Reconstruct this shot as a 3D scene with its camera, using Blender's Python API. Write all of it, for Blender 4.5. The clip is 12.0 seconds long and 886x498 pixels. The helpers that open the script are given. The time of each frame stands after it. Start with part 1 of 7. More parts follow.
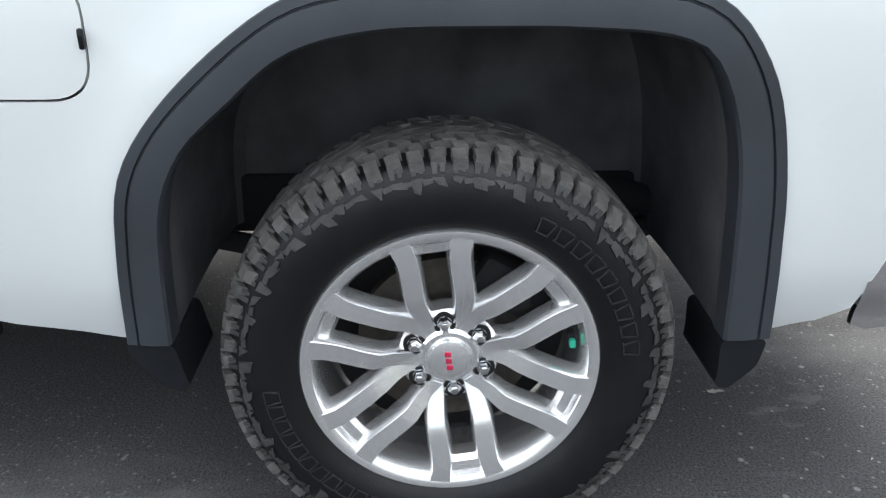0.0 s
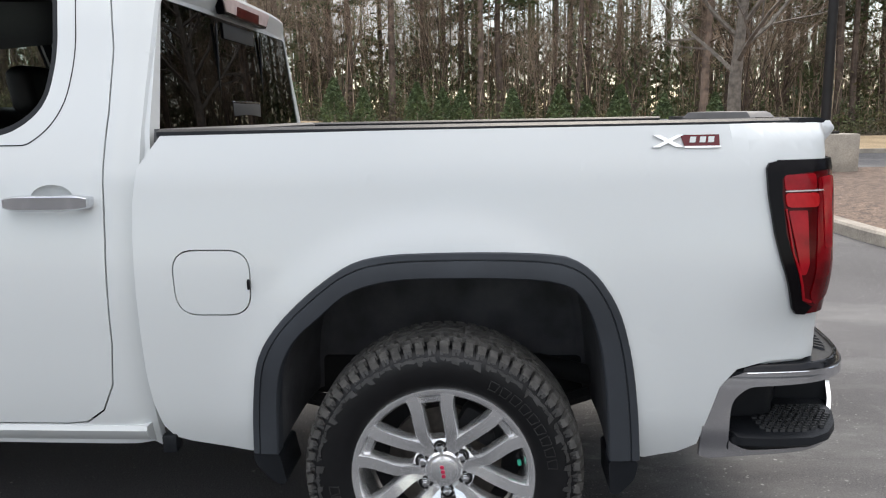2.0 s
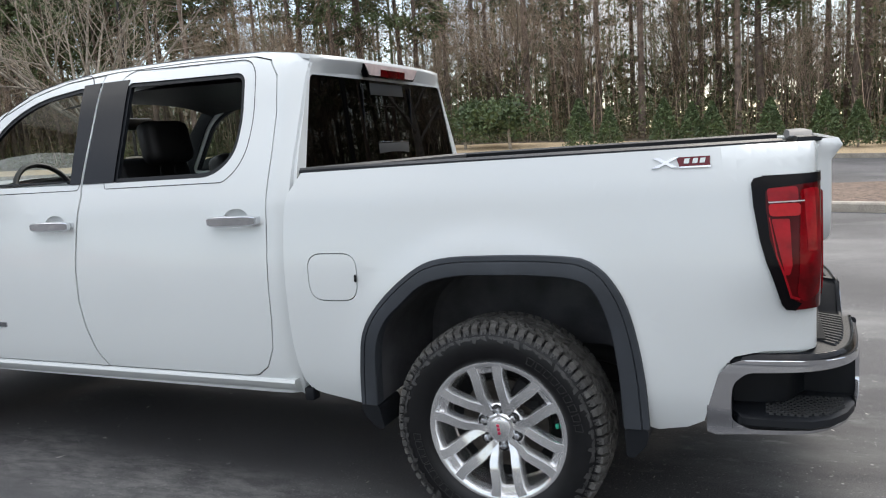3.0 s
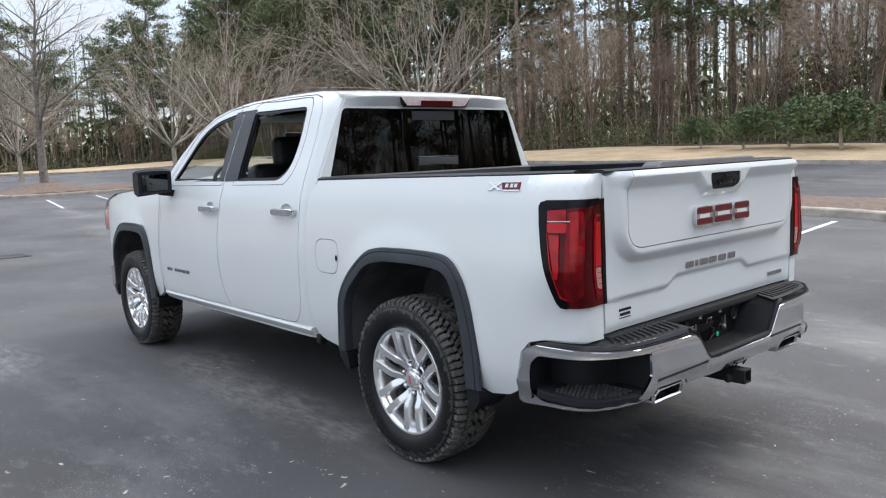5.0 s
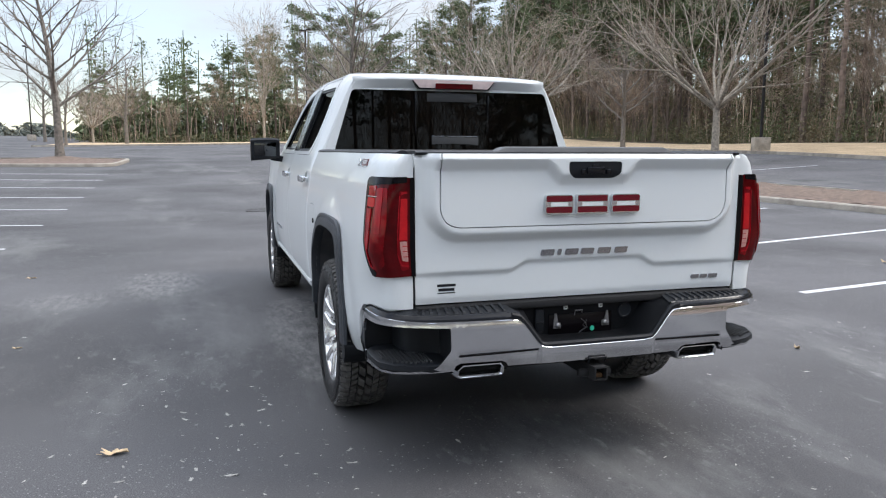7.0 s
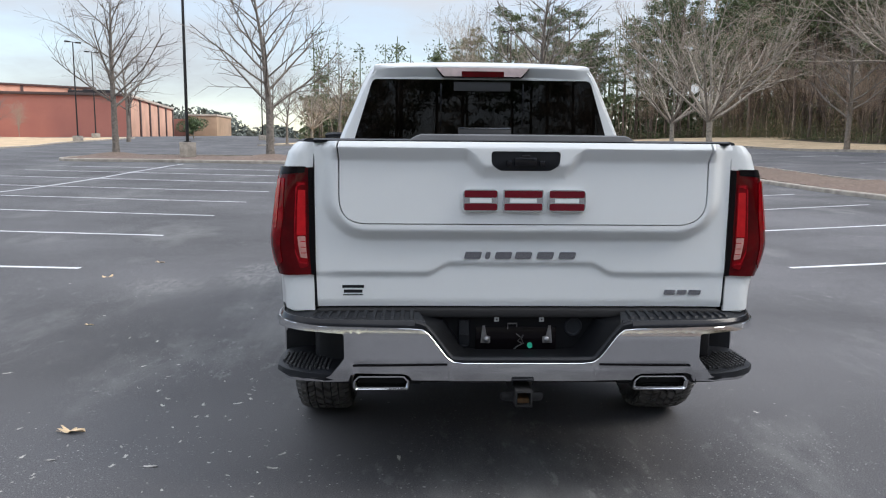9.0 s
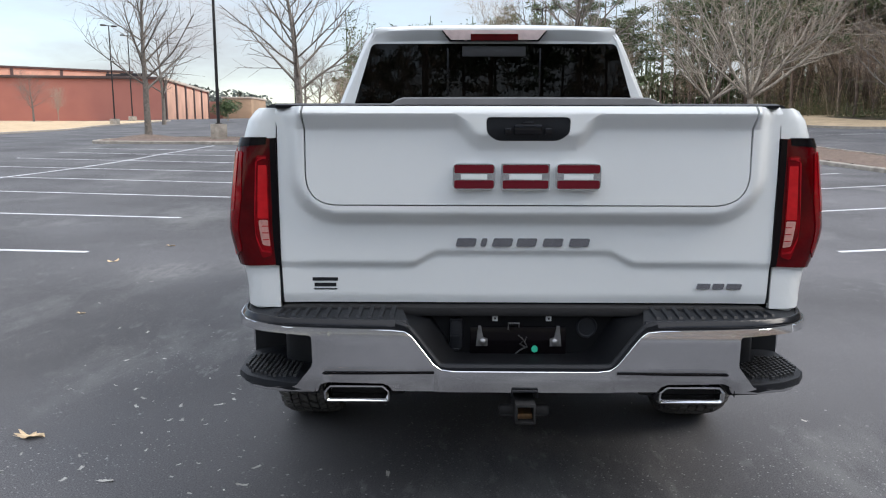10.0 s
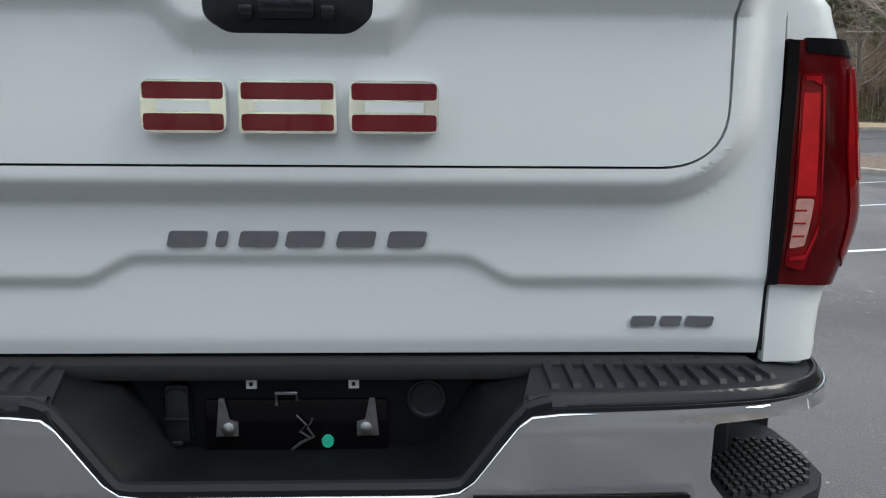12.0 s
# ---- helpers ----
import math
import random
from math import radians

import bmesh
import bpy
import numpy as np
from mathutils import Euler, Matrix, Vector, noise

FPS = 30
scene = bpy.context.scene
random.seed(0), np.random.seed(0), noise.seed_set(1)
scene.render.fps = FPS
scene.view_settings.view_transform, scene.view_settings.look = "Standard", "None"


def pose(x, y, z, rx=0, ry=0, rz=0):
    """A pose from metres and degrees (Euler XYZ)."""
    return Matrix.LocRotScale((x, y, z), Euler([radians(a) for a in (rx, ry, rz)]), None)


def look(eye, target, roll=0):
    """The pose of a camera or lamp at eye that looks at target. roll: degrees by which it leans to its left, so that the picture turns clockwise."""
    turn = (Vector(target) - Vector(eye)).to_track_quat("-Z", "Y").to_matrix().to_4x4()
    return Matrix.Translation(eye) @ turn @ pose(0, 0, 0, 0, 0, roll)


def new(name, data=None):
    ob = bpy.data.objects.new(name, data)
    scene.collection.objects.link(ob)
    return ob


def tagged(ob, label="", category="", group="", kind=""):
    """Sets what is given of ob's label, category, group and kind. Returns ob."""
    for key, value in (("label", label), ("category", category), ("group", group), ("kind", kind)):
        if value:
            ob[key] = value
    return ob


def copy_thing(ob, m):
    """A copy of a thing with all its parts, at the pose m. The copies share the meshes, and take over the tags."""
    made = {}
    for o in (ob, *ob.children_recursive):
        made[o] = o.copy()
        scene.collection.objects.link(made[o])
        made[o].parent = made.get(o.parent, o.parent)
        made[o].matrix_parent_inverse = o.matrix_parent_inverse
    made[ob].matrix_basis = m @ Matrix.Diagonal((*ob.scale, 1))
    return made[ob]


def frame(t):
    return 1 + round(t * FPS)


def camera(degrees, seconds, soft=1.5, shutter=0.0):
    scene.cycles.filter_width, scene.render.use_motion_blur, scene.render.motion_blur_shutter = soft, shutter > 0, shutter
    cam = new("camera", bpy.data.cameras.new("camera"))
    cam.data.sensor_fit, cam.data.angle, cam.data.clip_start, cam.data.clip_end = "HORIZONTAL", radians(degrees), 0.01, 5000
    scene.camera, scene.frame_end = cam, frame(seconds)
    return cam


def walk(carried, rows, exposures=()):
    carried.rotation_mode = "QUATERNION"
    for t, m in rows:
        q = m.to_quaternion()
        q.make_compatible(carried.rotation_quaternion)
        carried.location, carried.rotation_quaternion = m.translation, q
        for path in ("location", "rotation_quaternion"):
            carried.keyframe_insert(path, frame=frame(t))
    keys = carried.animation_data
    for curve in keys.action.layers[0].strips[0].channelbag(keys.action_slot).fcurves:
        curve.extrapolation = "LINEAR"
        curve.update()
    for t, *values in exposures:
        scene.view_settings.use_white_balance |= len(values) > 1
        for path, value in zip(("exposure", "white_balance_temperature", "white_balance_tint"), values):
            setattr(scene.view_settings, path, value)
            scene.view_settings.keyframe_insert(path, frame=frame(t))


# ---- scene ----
cam = camera(61.0, 12.0, soft=1.15)
PATH = [
    (0, (-2.086, 0.063, 1.138), (-0.261, -0.016, 0.323), 0.3),
    (0.5, (-2.136, 0.047, 1.127), (-0.337, 0.032, 0.253), -0.2),
    (1, (-2.213, 0.037, 1.165), (-0.368, 0.067, 0.393), -0.2),
    (1.5, (-2.569, -0.010, 1.324), (-0.640, 0.102, 0.807), -1.0),
    (2, (-2.965, -0.150, 1.423), (-1.000, -0.015, 1.073), -1.1),
    (2.5, (-3.245, -0.495, 1.480), (-1.297, -0.188, 1.147), -1.9),
    (3, (-3.420, -0.915, 1.445), (-1.604, -0.118, 1.176), -4.0),
    (3.5, (-3.551, -1.392, 1.509), (-1.806, -0.464, 1.201), -5.0),
    (3.7, (-3.533, -1.571, 1.490), (-1.843, -0.542, 1.198), -5.2),
    (5.3, (-2.968, -3.099, 1.458), (-1.750, -1.530, 1.217), -2.0),
    (5.5, (-2.841, -3.270, 1.454), (-1.680, -1.661, 1.207), -1.7),
    (6, (-2.447, -3.598, 1.444), (-1.479, -1.867, 1.188), -0.9),
    (6.5, (-2.034, -3.879, 1.432), (-1.304, -2.036, 1.166), -0.3),
    (7, (-1.608, -4.023, 1.408), (-1.006, -2.134, 1.143), 0.2),
    (7.2, (-1.445, -4.075, 1.398), (-0.905, -2.166, 1.141), 0.3),
    (8.8, (-0.452, -3.955, 1.370), (-0.370, -1.975, 1.099), 0.5),
    (9, (-0.398, -3.905, 1.365), (-0.329, -1.924, 1.099), 0.5),
    (9.5, (-0.274, -3.752, 1.342), (-0.270, -1.770, 1.074), 0.6),
    (10, (-0.232, -3.452, 1.319), (-0.254, -1.478, 1.004), 0.1),
    (10.5, (-0.165, -3.124, 1.285), (-0.196, -1.155, 0.933), -0.2),
    (11, (-0.146, -2.797, 1.226), (-0.171, -0.834, 0.845), -0.2),
    (11.5, (-0.016, -2.565, 1.206), (-0.067, -0.590, 0.892), 0.1),
    (12, (0.195, -2.305, 1.139), (0.265, -0.330, 0.828), 0.4),
]
walk(cam, [(t, look(eye, target, roll)) for t, eye, target, roll in PATH],
     [(0.0, 1.46, 6950, 8), (0.5, 1.60, 6950, 8), (1.0, 1.45, 7150, 10), (1.6, 0.96, 7200, 12), (2.5, 0.92, 7100, 11), (3.5, 0.89, 6850, 10), (5.5, 0.93, 6650, 11), (7.2, 0.92, 6600, 11), (9.0, 0.70, 6600, 11), (10.5, 0.82, 6700, 11), (11.2, 0.87, 6800, 8), (12.0, 0.74, 6700, 5)])

# ---- light ----
SUN_EL, SUN_AZ = 44.0, 100.0
world = bpy.data.worlds.new("sky")
scene.world = world
world.use_nodes = True
wn, wl = world.node_tree.nodes, world.node_tree.links
wn.clear()
sky = wn.new("ShaderNodeTexSky")
sky.sky_type = "NISHITA"
sky.sun_disc = False
sky.sun_elevation, sky.sun_rotation = radians(SUN_EL), radians(SUN_AZ)
sky.dust_density, sky.air_density = 0.5, 1.0
tc = wn.new("ShaderNodeTexCoord")
mapn = wn.new("ShaderNodeMapping")
mapn.inputs["Scale"].default_value = (1.0, 1.0, 3.2)
cloud = wn.new("ShaderNodeTexNoise")
cloud.inputs["Scale"].default_value = 2.3
cloud.inputs["Detail"].default_value = 7.0
cloud.inputs["Roughness"].default_value = 0.55
ramp = wn.new("ShaderNodeValToRGB")
ramp.color_ramp.elements[0].position, ramp.color_ramp.elements[1].position = 0.38, 0.62
ramp.color_ramp.elements[0].color = (0.24, 0.24, 0.24, 1)
ramp.color_ramp.elements[1].color = (0.95, 0.95, 0.95, 1)
mixc = wn.new("ShaderNodeMixRGB")
# overcast light grows from the horizon to the zenith
split = wn.new("ShaderNodeSeparateXYZ")
grow_up = wn.new("ShaderNodeMapRange")
grow_up.interpolation_type = "SMOOTHSTEP"
grow_up.inputs["To Min"].default_value, grow_up.inputs["To Max"].default_value = 0.28, 1.45
tone = wn.new("ShaderNodeVectorMath")
tone.operation = "SCALE"
tone.inputs[0].default_value = (7.75, 8.2, 8.85)
wl.new(tc.outputs["Generated"], split.inputs["Vector"])
wl.new(split.outputs["Z"], grow_up.inputs["Value"])
wl.new(grow_up.outputs["Result"], tone.inputs["Scale"])
wl.new(tone.outputs["Vector"], mixc.inputs["Color2"])
back = wn.new("ShaderNodeBackground")
back.inputs["Strength"].default_value = 0.15
wout = wn.new("ShaderNodeOutputWorld")
wl.new(tc.outputs["Generated"], mapn.inputs["Vector"])
wl.new(mapn.outputs["Vector"], cloud.inputs["Vector"])
wl.new(cloud.outputs["Fac"], ramp.inputs["Fac"])
wl.new(ramp.outputs["Color"], mixc.inputs["Fac"])
wl.new(sky.outputs["Color"], mixc.inputs["Color1"])
wl.new(mixc.outputs["Color"], back.inputs["Color"])
wl.new(back.outputs["Background"], wout.inputs["Surface"])
sun_data = bpy.data.lights.new("sun", "SUN")
sun_data.energy, sun_data.angle, sun_data.color = 1.3, radians(28), (1.0, 0.96, 0.9)
sun = new("sun", sun_data)
_a, _e = radians(SUN_AZ), radians(SUN_EL)
sun.matrix_world = look((30 * math.sin(_a), 30 * math.cos(_a), 30 * math.tan(_e)), (0, 0, 0))


# ---- materials ----
def mat(name, col, rough=0.5, metal=0.0, vary=0.12, scale=6.0, bump=0.0, bscale=60.0, col2=None, coat=0.0, spec=0.5,
        fine=0.0, fscale=220.0, rvary=0.0, island=0.0, rnd=0.0, mapping=None, sub=0.0):
    """A procedural surface: base colour with large stains and fine grain, relief and gloss."""
    m = bpy.data.materials.new(name)
    m.use_nodes = True
    n, l = m.node_tree.nodes, m.node_tree.links
    b = n["Principled BSDF"]
    b.inputs["Roughness"].default_value = rough
    b.inputs["Metallic"].default_value = metal
    b.inputs["Specular IOR Level"].default_value = spec
    if coat:
        b.inputs["Coat Weight"].default_value = coat
        b.inputs["Coat Roughness"].default_value = 0.03
    t = n.new("ShaderNodeTexCoord")
    vec = t.outputs["Object"]
    if mapping:
        mp = n.new("ShaderNodeMapping")
        mp.inputs["Scale"].default_value = mapping
        l.new(vec, mp.inputs["Vector"])
        vec = mp.outputs["Vector"]
    nz = n.new("ShaderNodeTexNoise")
    nz.inputs["Scale"].default_value = scale
    nz.inputs["Detail"].default_value = 6.0
    l.new(vec, nz.inputs["Vector"])
    mx = n.new("ShaderNodeMixRGB")
    c2 = col2 if col2 else tuple(c * (1 - vary) for c in col)
    c1 = col if col2 else tuple(min(1, c * (1 + vary * 0.6)) for c in col)
    mx.inputs["Color1"].default_value = (*c1, 1)
    mx.inputs["Color2"].default_value = (*c2, 1)
    rm = n.new("ShaderNodeMapRange")
    rm.inputs["From Min"].default_value, rm.inputs["From Max"].default_value = 0.33, 0.67
    l.new(nz.outputs["Fac"], rm.inputs["Value"])
    l.new(rm.outputs["Result"], mx.inputs["Fac"])
    out = mx.outputs["Color"]
    if fine:
        fz = n.new("ShaderNodeTexNoise")
        fz.inputs["Scale"].default_value = fscale
        fz.inputs["Detail"].default_value = 3.0
        l.new(vec, fz.inputs["Vector"])
        fr = n.new("ShaderNodeMapRange")
        fr.inputs["From Min"].default_value, fr.inputs["From Max"].default_value = 0.3, 0.7
        fr.inputs["To Min"].default_value, fr.inputs["To Max"].default_value = 1 - fine, 1 + fine
        l.new(fz.outputs["Fac"], fr.inputs["Value"])
        mm = n.new("ShaderNodeVectorMath")
        mm.operation = "SCALE"
        l.new(out, mm.inputs[0])
        l.new(fr.outputs["Result"], mm.inputs["Scale"])
        out = mm.outputs["Vector"]
    if island or rnd:
        src = n.new("ShaderNodeNewGeometry").outputs["Random Per Island"] if island else n.new("ShaderNodeObjectInfo").outputs["Random"]
        a = island or rnd
        ir = n.new("ShaderNodeMapRange")
        ir.inputs["To Min"].default_value, ir.inputs["To Max"].default_value = 1 - a, 1 + a
        l.new(src, ir.inputs["Value"])
        im = n.new("ShaderNodeVectorMath")
        im.operation = "SCALE"
        l.new(out, im.inputs[0])
        l.new(ir.outputs["Result"], im.inputs["Scale"])
        out = im.outputs["Vector"]
    l.new(out, b.inputs["Base Color"])
    if rvary:
        rr = n.new("ShaderNodeMapRange")
        rr.inputs["To Min"].default_value, rr.inputs["To Max"].default_value = max(0.02, rough - rvary), min(1, rough + rvary)
        l.new(nz.outputs["Fac"], rr.inputs["Value"])
        l.new(rr.outputs["Result"], b.inputs["Roughness"])
    if bump:
        bz = n.new("ShaderNodeTexNoise")
        bz.inputs["Scale"].default_value = bscale
        bz.inputs["Detail"].default_value = 4.0
        l.new(vec, bz.inputs["Vector"])
        bp = n.new("ShaderNodeBump")
        bp.inputs["Strength"].default_value = bump
        bp.inputs["Distance"].default_value = 0.01
        l.new(bz.outputs["Fac"], bp.inputs["Height"])
        l.new(bp.outputs["Normal"], b.inputs["Normal"])
    return m


def glass_mat(name, tint, gloss=0.9, rough=0.01):
    """Tinted pane: clear through, with mirror gloss by angle."""
    m = bpy.data.materials.new(name)
    m.use_nodes = True
    n, l = m.node_tree.nodes, m.node_tree.links
    n.clear()
    tr, gl, mix = n.new("ShaderNodeBsdfTransparent"), n.new("ShaderNodeBsdfGlossy"), n.new("ShaderNodeMixShader")
    lw, pw, o = n.new("ShaderNodeLayerWeight"), n.new("ShaderNodeMath"), n.new("ShaderNodeOutputMaterial")
    lw.inputs["Blend"].default_value = 0.5
    pw.operation = "POWER"
    pw.inputs[1].default_value = 4.0
    fr = n.new("ShaderNodeMapRange")
    fr.inputs["To Min"].default_value, fr.inputs["To Max"].default_value = 0.05, 1.0
    l.new(lw.outputs["Facing"], pw.inputs[0])
    l.new(pw.outputs["Value"], fr.inputs["Value"])
    tr.inputs["Color"].default_value = (*tint, 1)
    gl.inputs["Color"].default_value = (gloss, gloss, gloss, 1)
    gl.inputs["Roughness"].default_value = rough
    l.new(fr.outputs["Result"], mix.inputs["Fac"])
    l.new(tr.outputs["BSDF"], mix.inputs[1])
    l.new(gl.outputs["BSDF"], mix.inputs[2])
    l.new(mix.outputs["Shader"], o.inputs["Surface"])
    return m


def asphalt_mat():
    m = mat("asphalt", (0.083, 0.081, 0.084), 0.74, vary=0.34, scale=0.35, bump=0.28, bscale=260.0, fine=0.55, fscale=170.0, rvary=0.12, spec=0.34)
    n, l = m.node_tree.nodes, m.node_tree.links
    b = n["Principled BSDF"]
    src = b.inputs["Base Color"].links[0].from_socket
    t = n.new("ShaderNodeTexCoord")
    # pale dusty patches and scuffs
    mp = n.new("ShaderNodeMapping")
    mp.inputs["Scale"].default_value = (0.55, 0.22, 1)
    l.new(t.outputs["Object"], mp.inputs["Vector"])
    z = n.new("ShaderNodeTexNoise")
    z.inputs["Scale"].default_value, z.inputs["Detail"].default_value, z.inputs["Roughness"].default_value = 1.0, 9.0, 0.68
    l.new(mp.outputs["Vector"], z.inputs["Vector"])
    r = n.new("ShaderNodeMapRange")
    r.inputs["From Min"].default_value, r.inputs["From Max"].default_value, r.inputs["To Max"].default_value = 0.54, 0.72, 0.75
    l.new(z.outputs["Fac"], r.inputs["Value"])
    mx = n.new("ShaderNodeMixRGB")
    mx.inputs["Color2"].default_value = (0.185, 0.185, 0.18, 1)
    l.new(src, mx.inputs["Color1"])
    l.new(r.outputs["Result"], mx.inputs["Fac"])
    # thin pale scrapes, in patches
    mp3 = n.new("ShaderNodeMapping")
    mp3.inputs["Scale"].default_value = (13.0, 5.0, 1.0)
    mp3.inputs["Rotation"].default_value = (0, 0, 0.35)
    l.new(t.outputs["Object"], mp3.inputs["Vector"])
    z3 = n.new("ShaderNodeTexNoise")
    z3.inputs["Scale"].default_value, z3.inputs["Detail"].default_value, z3.inputs["Roughness"].default_value = 1.0, 7.0, 0.7
    l.new(mp3.outputs["Vector"], z3.inputs["Vector"])
    r4 = n.new("ShaderNodeMapRange")
    r4.inputs["From Min"].default_value, r4.inputs["From Max"].default_value = 0.56, 0.66
    l.new(z3.outputs["Fac"], r4.inputs["Value"])
    z4 = n.new("ShaderNodeTexNoise")
    z4.inputs["Scale"].default_value = 0.55
    l.new(t.outputs["Object"], z4.inputs["Vector"])
    r5 = n.new("ShaderNodeMapRange")
    r5.inputs["From Min"].default_value, r5.inputs["From Max"].default_value, r5.inputs["To Max"].default_value = 0.50, 0.68, 0.38
    l.new(z4.outputs["Fac"], r5.inputs["Value"])
    mu3 = n.new("ShaderNodeMath")
    mu3.operation = "MULTIPLY"
    l.new(r4.outputs["Result"], mu3.inputs[0])
    l.new(r5.outputs["Result"], mu3.inputs[1])
    mx3 = n.new("ShaderNodeMixRGB")
    mx3.inputs["Color2"].default_value = (0.27, 0.27, 0.265, 1)
    l.new(mx.outputs["Color"], mx3.inputs["Color1"])
    l.new(mu3.outputs["Value"], mx3.inputs["Fac"])
    mx = mx3
    # gritty scuffed patches of their own shape: centre, half-length and half-width
    for cx, cy, hx, hy, amount in ((-0.93, 1.75, 0.30, 1.35, 0.62), (-0.75, 2.75, 0.32, 0.55, 0.55), (-2.05, 4.2, 0.50, 0.95, 0.60), (-2.9, 3.5, 0.55, 0.5, 0.4), (-0.95, 0.62, 0.16, 0.24, 0.6)):
        mpp = n.new("ShaderNodeMapping")
        mpp.inputs["Location"].default_value = (-cx / hx, -cy / hy, 0)
        mpp.inputs["Scale"].default_value = (1 / hx, 1 / hy, 0.0)
        l.new(t.outputs["Object"], mpp.inputs["Vector"])
        ln = n.new("ShaderNodeVectorMath")
        ln.operation = "LENGTH"
        l.new(mpp.outputs["Vector"], ln.inputs[0])
        rim = n.new("ShaderNodeMapRange")
        rim.interpolation_type = "SMOOTHSTEP"
        rim.inputs["From Min"].default_value, rim.inputs["From Max"].default_value, rim.inputs["To Min"].default_value, rim.inputs["To Max"].default_value = 0.35, 1.15, amount, 0.0
        l.new(ln.outputs["Value"], rim.inputs["Value"])
        grit = n.new("ShaderNodeTexNoise")
        grit.inputs["Scale"].default_value, grit.inputs["Detail"].default_value, grit.inputs["Roughness"].default_value = 1.0, 8.0, 0.72
        mpg = n.new("ShaderNodeMapping")
        mpg.inputs["Scale"].default_value, mpg.inputs["Location"].default_value = (16.0, 5.0, 1.0), (cx * 7, cy * 5, 0)
        l.new(t.outputs["Object"], mpg.inputs["Vector"])
        l.new(mpg.outputs["Vector"], grit.inputs["Vector"])
        gr = n.new("ShaderNodeMapRange")
        gr.inputs["From Min"].default_value, gr.inputs["From Max"].default_value = 0.42, 0.64
        l.new(grit.outputs["Fac"], gr.inputs["Value"])
        mg = n.new("ShaderNodeMath")
        mg.operation = "MULTIPLY"
        l.new(rim.outputs["Result"], mg.inputs[0])
        l.new(gr.outputs["Result"], mg.inputs[1])
        mxg = n.new("ShaderNodeMixRGB")
        mxg.inputs["Color2"].default_value = (0.27, 0.265, 0.255, 1)
        l.new(mx.outputs["Color"], mxg.inputs["Color1"])
        l.new(mg.outputs["Value"], mxg.inputs["Fac"])
        mx = mxg
    # small pale chips of stone and crumbs of leaf, in drifts
    for sc, lo, hi, amount in ((46.0, 0.20, 0.10, 0.6), (30.0, 0.16, 0.08, 0.6), (11.0, 0.10, 0.05, 0.7), (5.0, 0.06, 0.035, 0.6)):
        v = n.new("ShaderNodeTexVoronoi")
        v.inputs["Scale"].default_value = sc
        l.new(t.outputs["Object"], v.inputs["Vector"])
        r2 = n.new("ShaderNodeMapRange")
        r2.inputs["From Min"].default_value, r2.inputs["From Max"].default_value = lo, hi
        l.new(v.outputs["Distance"], r2.inputs["Value"])
        z2 = n.new("ShaderNodeTexNoise")
        z2.inputs["Scale"].default_value = 1.1
        z2.inputs["Detail"].default_value = 4.0
        mp4 = n.new("ShaderNodeMapping")
        mp4.inputs["Location"].default_value = (sc, 2 * sc, 0)
        l.new(t.outputs["Object"], mp4.inputs["Vector"])
        l.new(mp4.outputs["Vector"], z2.inputs["Vector"])
        r3 = n.new("ShaderNodeMapRange")
        r3.inputs["From Min"].default_value, r3.inputs["From Max"].default_value, r3.inputs["To Max"].default_value = 0.42, 0.64, amount
        l.new(z2.outputs["Fac"], r3.inputs["Value"])
        mu = n.new("ShaderNodeMath")
        mu.operation = "MULTIPLY"
        l.new(r2.outputs["Result"], mu.inputs[0])
        l.new(r3.outputs["Result"], mu.inputs[1])
        mx2 = n.new("ShaderNodeMixRGB")
        mx2.inputs["Color2"].default_value = (0.36, 0.355, 0.345, 1)
        l.new(mx.outputs["Color"], mx2.inputs["Color1"])
        l.new(mu.outputs["Value"], mx2.inputs["Fac"])
        mx = mx2
    # the asphalt grows paler from the lane to the bays beside the woods
    sx = n.new("ShaderNodeSeparateXYZ")
    l.new(t.outputs["Object"], sx.inputs["Vector"])
    pale_x = n.new("ShaderNodeMapRange")
    pale_x.interpolation_type = "SMOOTHSTEP"
    pale_x.inputs["From Min"].default_value, pale_x.inputs["From Max"].default_value = -2.5, 4.0
    pale_x.inputs["To Min"].default_value, pale_x.inputs["To Max"].default_value = 0.97, 1.26
    l.new(sx.outputs["X"], pale_x.inputs["Value"])
    paled = n.new("ShaderNodeVectorMath")
    paled.operation = "SCALE"
    l.new(mx2.outputs["Color"], paled.inputs[0])
    l.new(pale_x.outputs["Result"], paled.inputs["Scale"])
    l.new(paled.outputs["Vector"], b.inputs["Base Color"])
    return m


WHITE = mat("white_paint", (0.675, 0.698, 0.70), 0.32, vary=0.015, scale=1.5, coat=0.55, spec=0.4)
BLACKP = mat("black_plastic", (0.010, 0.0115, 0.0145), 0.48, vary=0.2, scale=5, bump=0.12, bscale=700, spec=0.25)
FLAREM = mat("flare_plastic", (0.036, 0.041, 0.049), 0.5, vary=0.2, scale=5, bump=0.12, bscale=700, spec=0.35)
LINER = mat("wheel_liner", (0.080, 0.080, 0.086), 0.75, vary=0.4, scale=7, bump=0.25, bscale=30)
RECESSBLK = mat("matt_black_plastic", (0.004, 0.0045, 0.0058), 0.5, vary=0.2, scale=6, bump=0.1, bscale=500, spec=0.14)
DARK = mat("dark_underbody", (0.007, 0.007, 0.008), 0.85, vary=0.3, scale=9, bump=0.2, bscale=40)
GLOSSBLK = mat("gloss_black", (0.006, 0.006, 0.008), 0.16, vary=0.1, spec=0.3)
LAMPBLK = mat("lamp_housing_black", (0.004, 0.003, 0.004), 0.18, vary=0.1, spec=0.14)
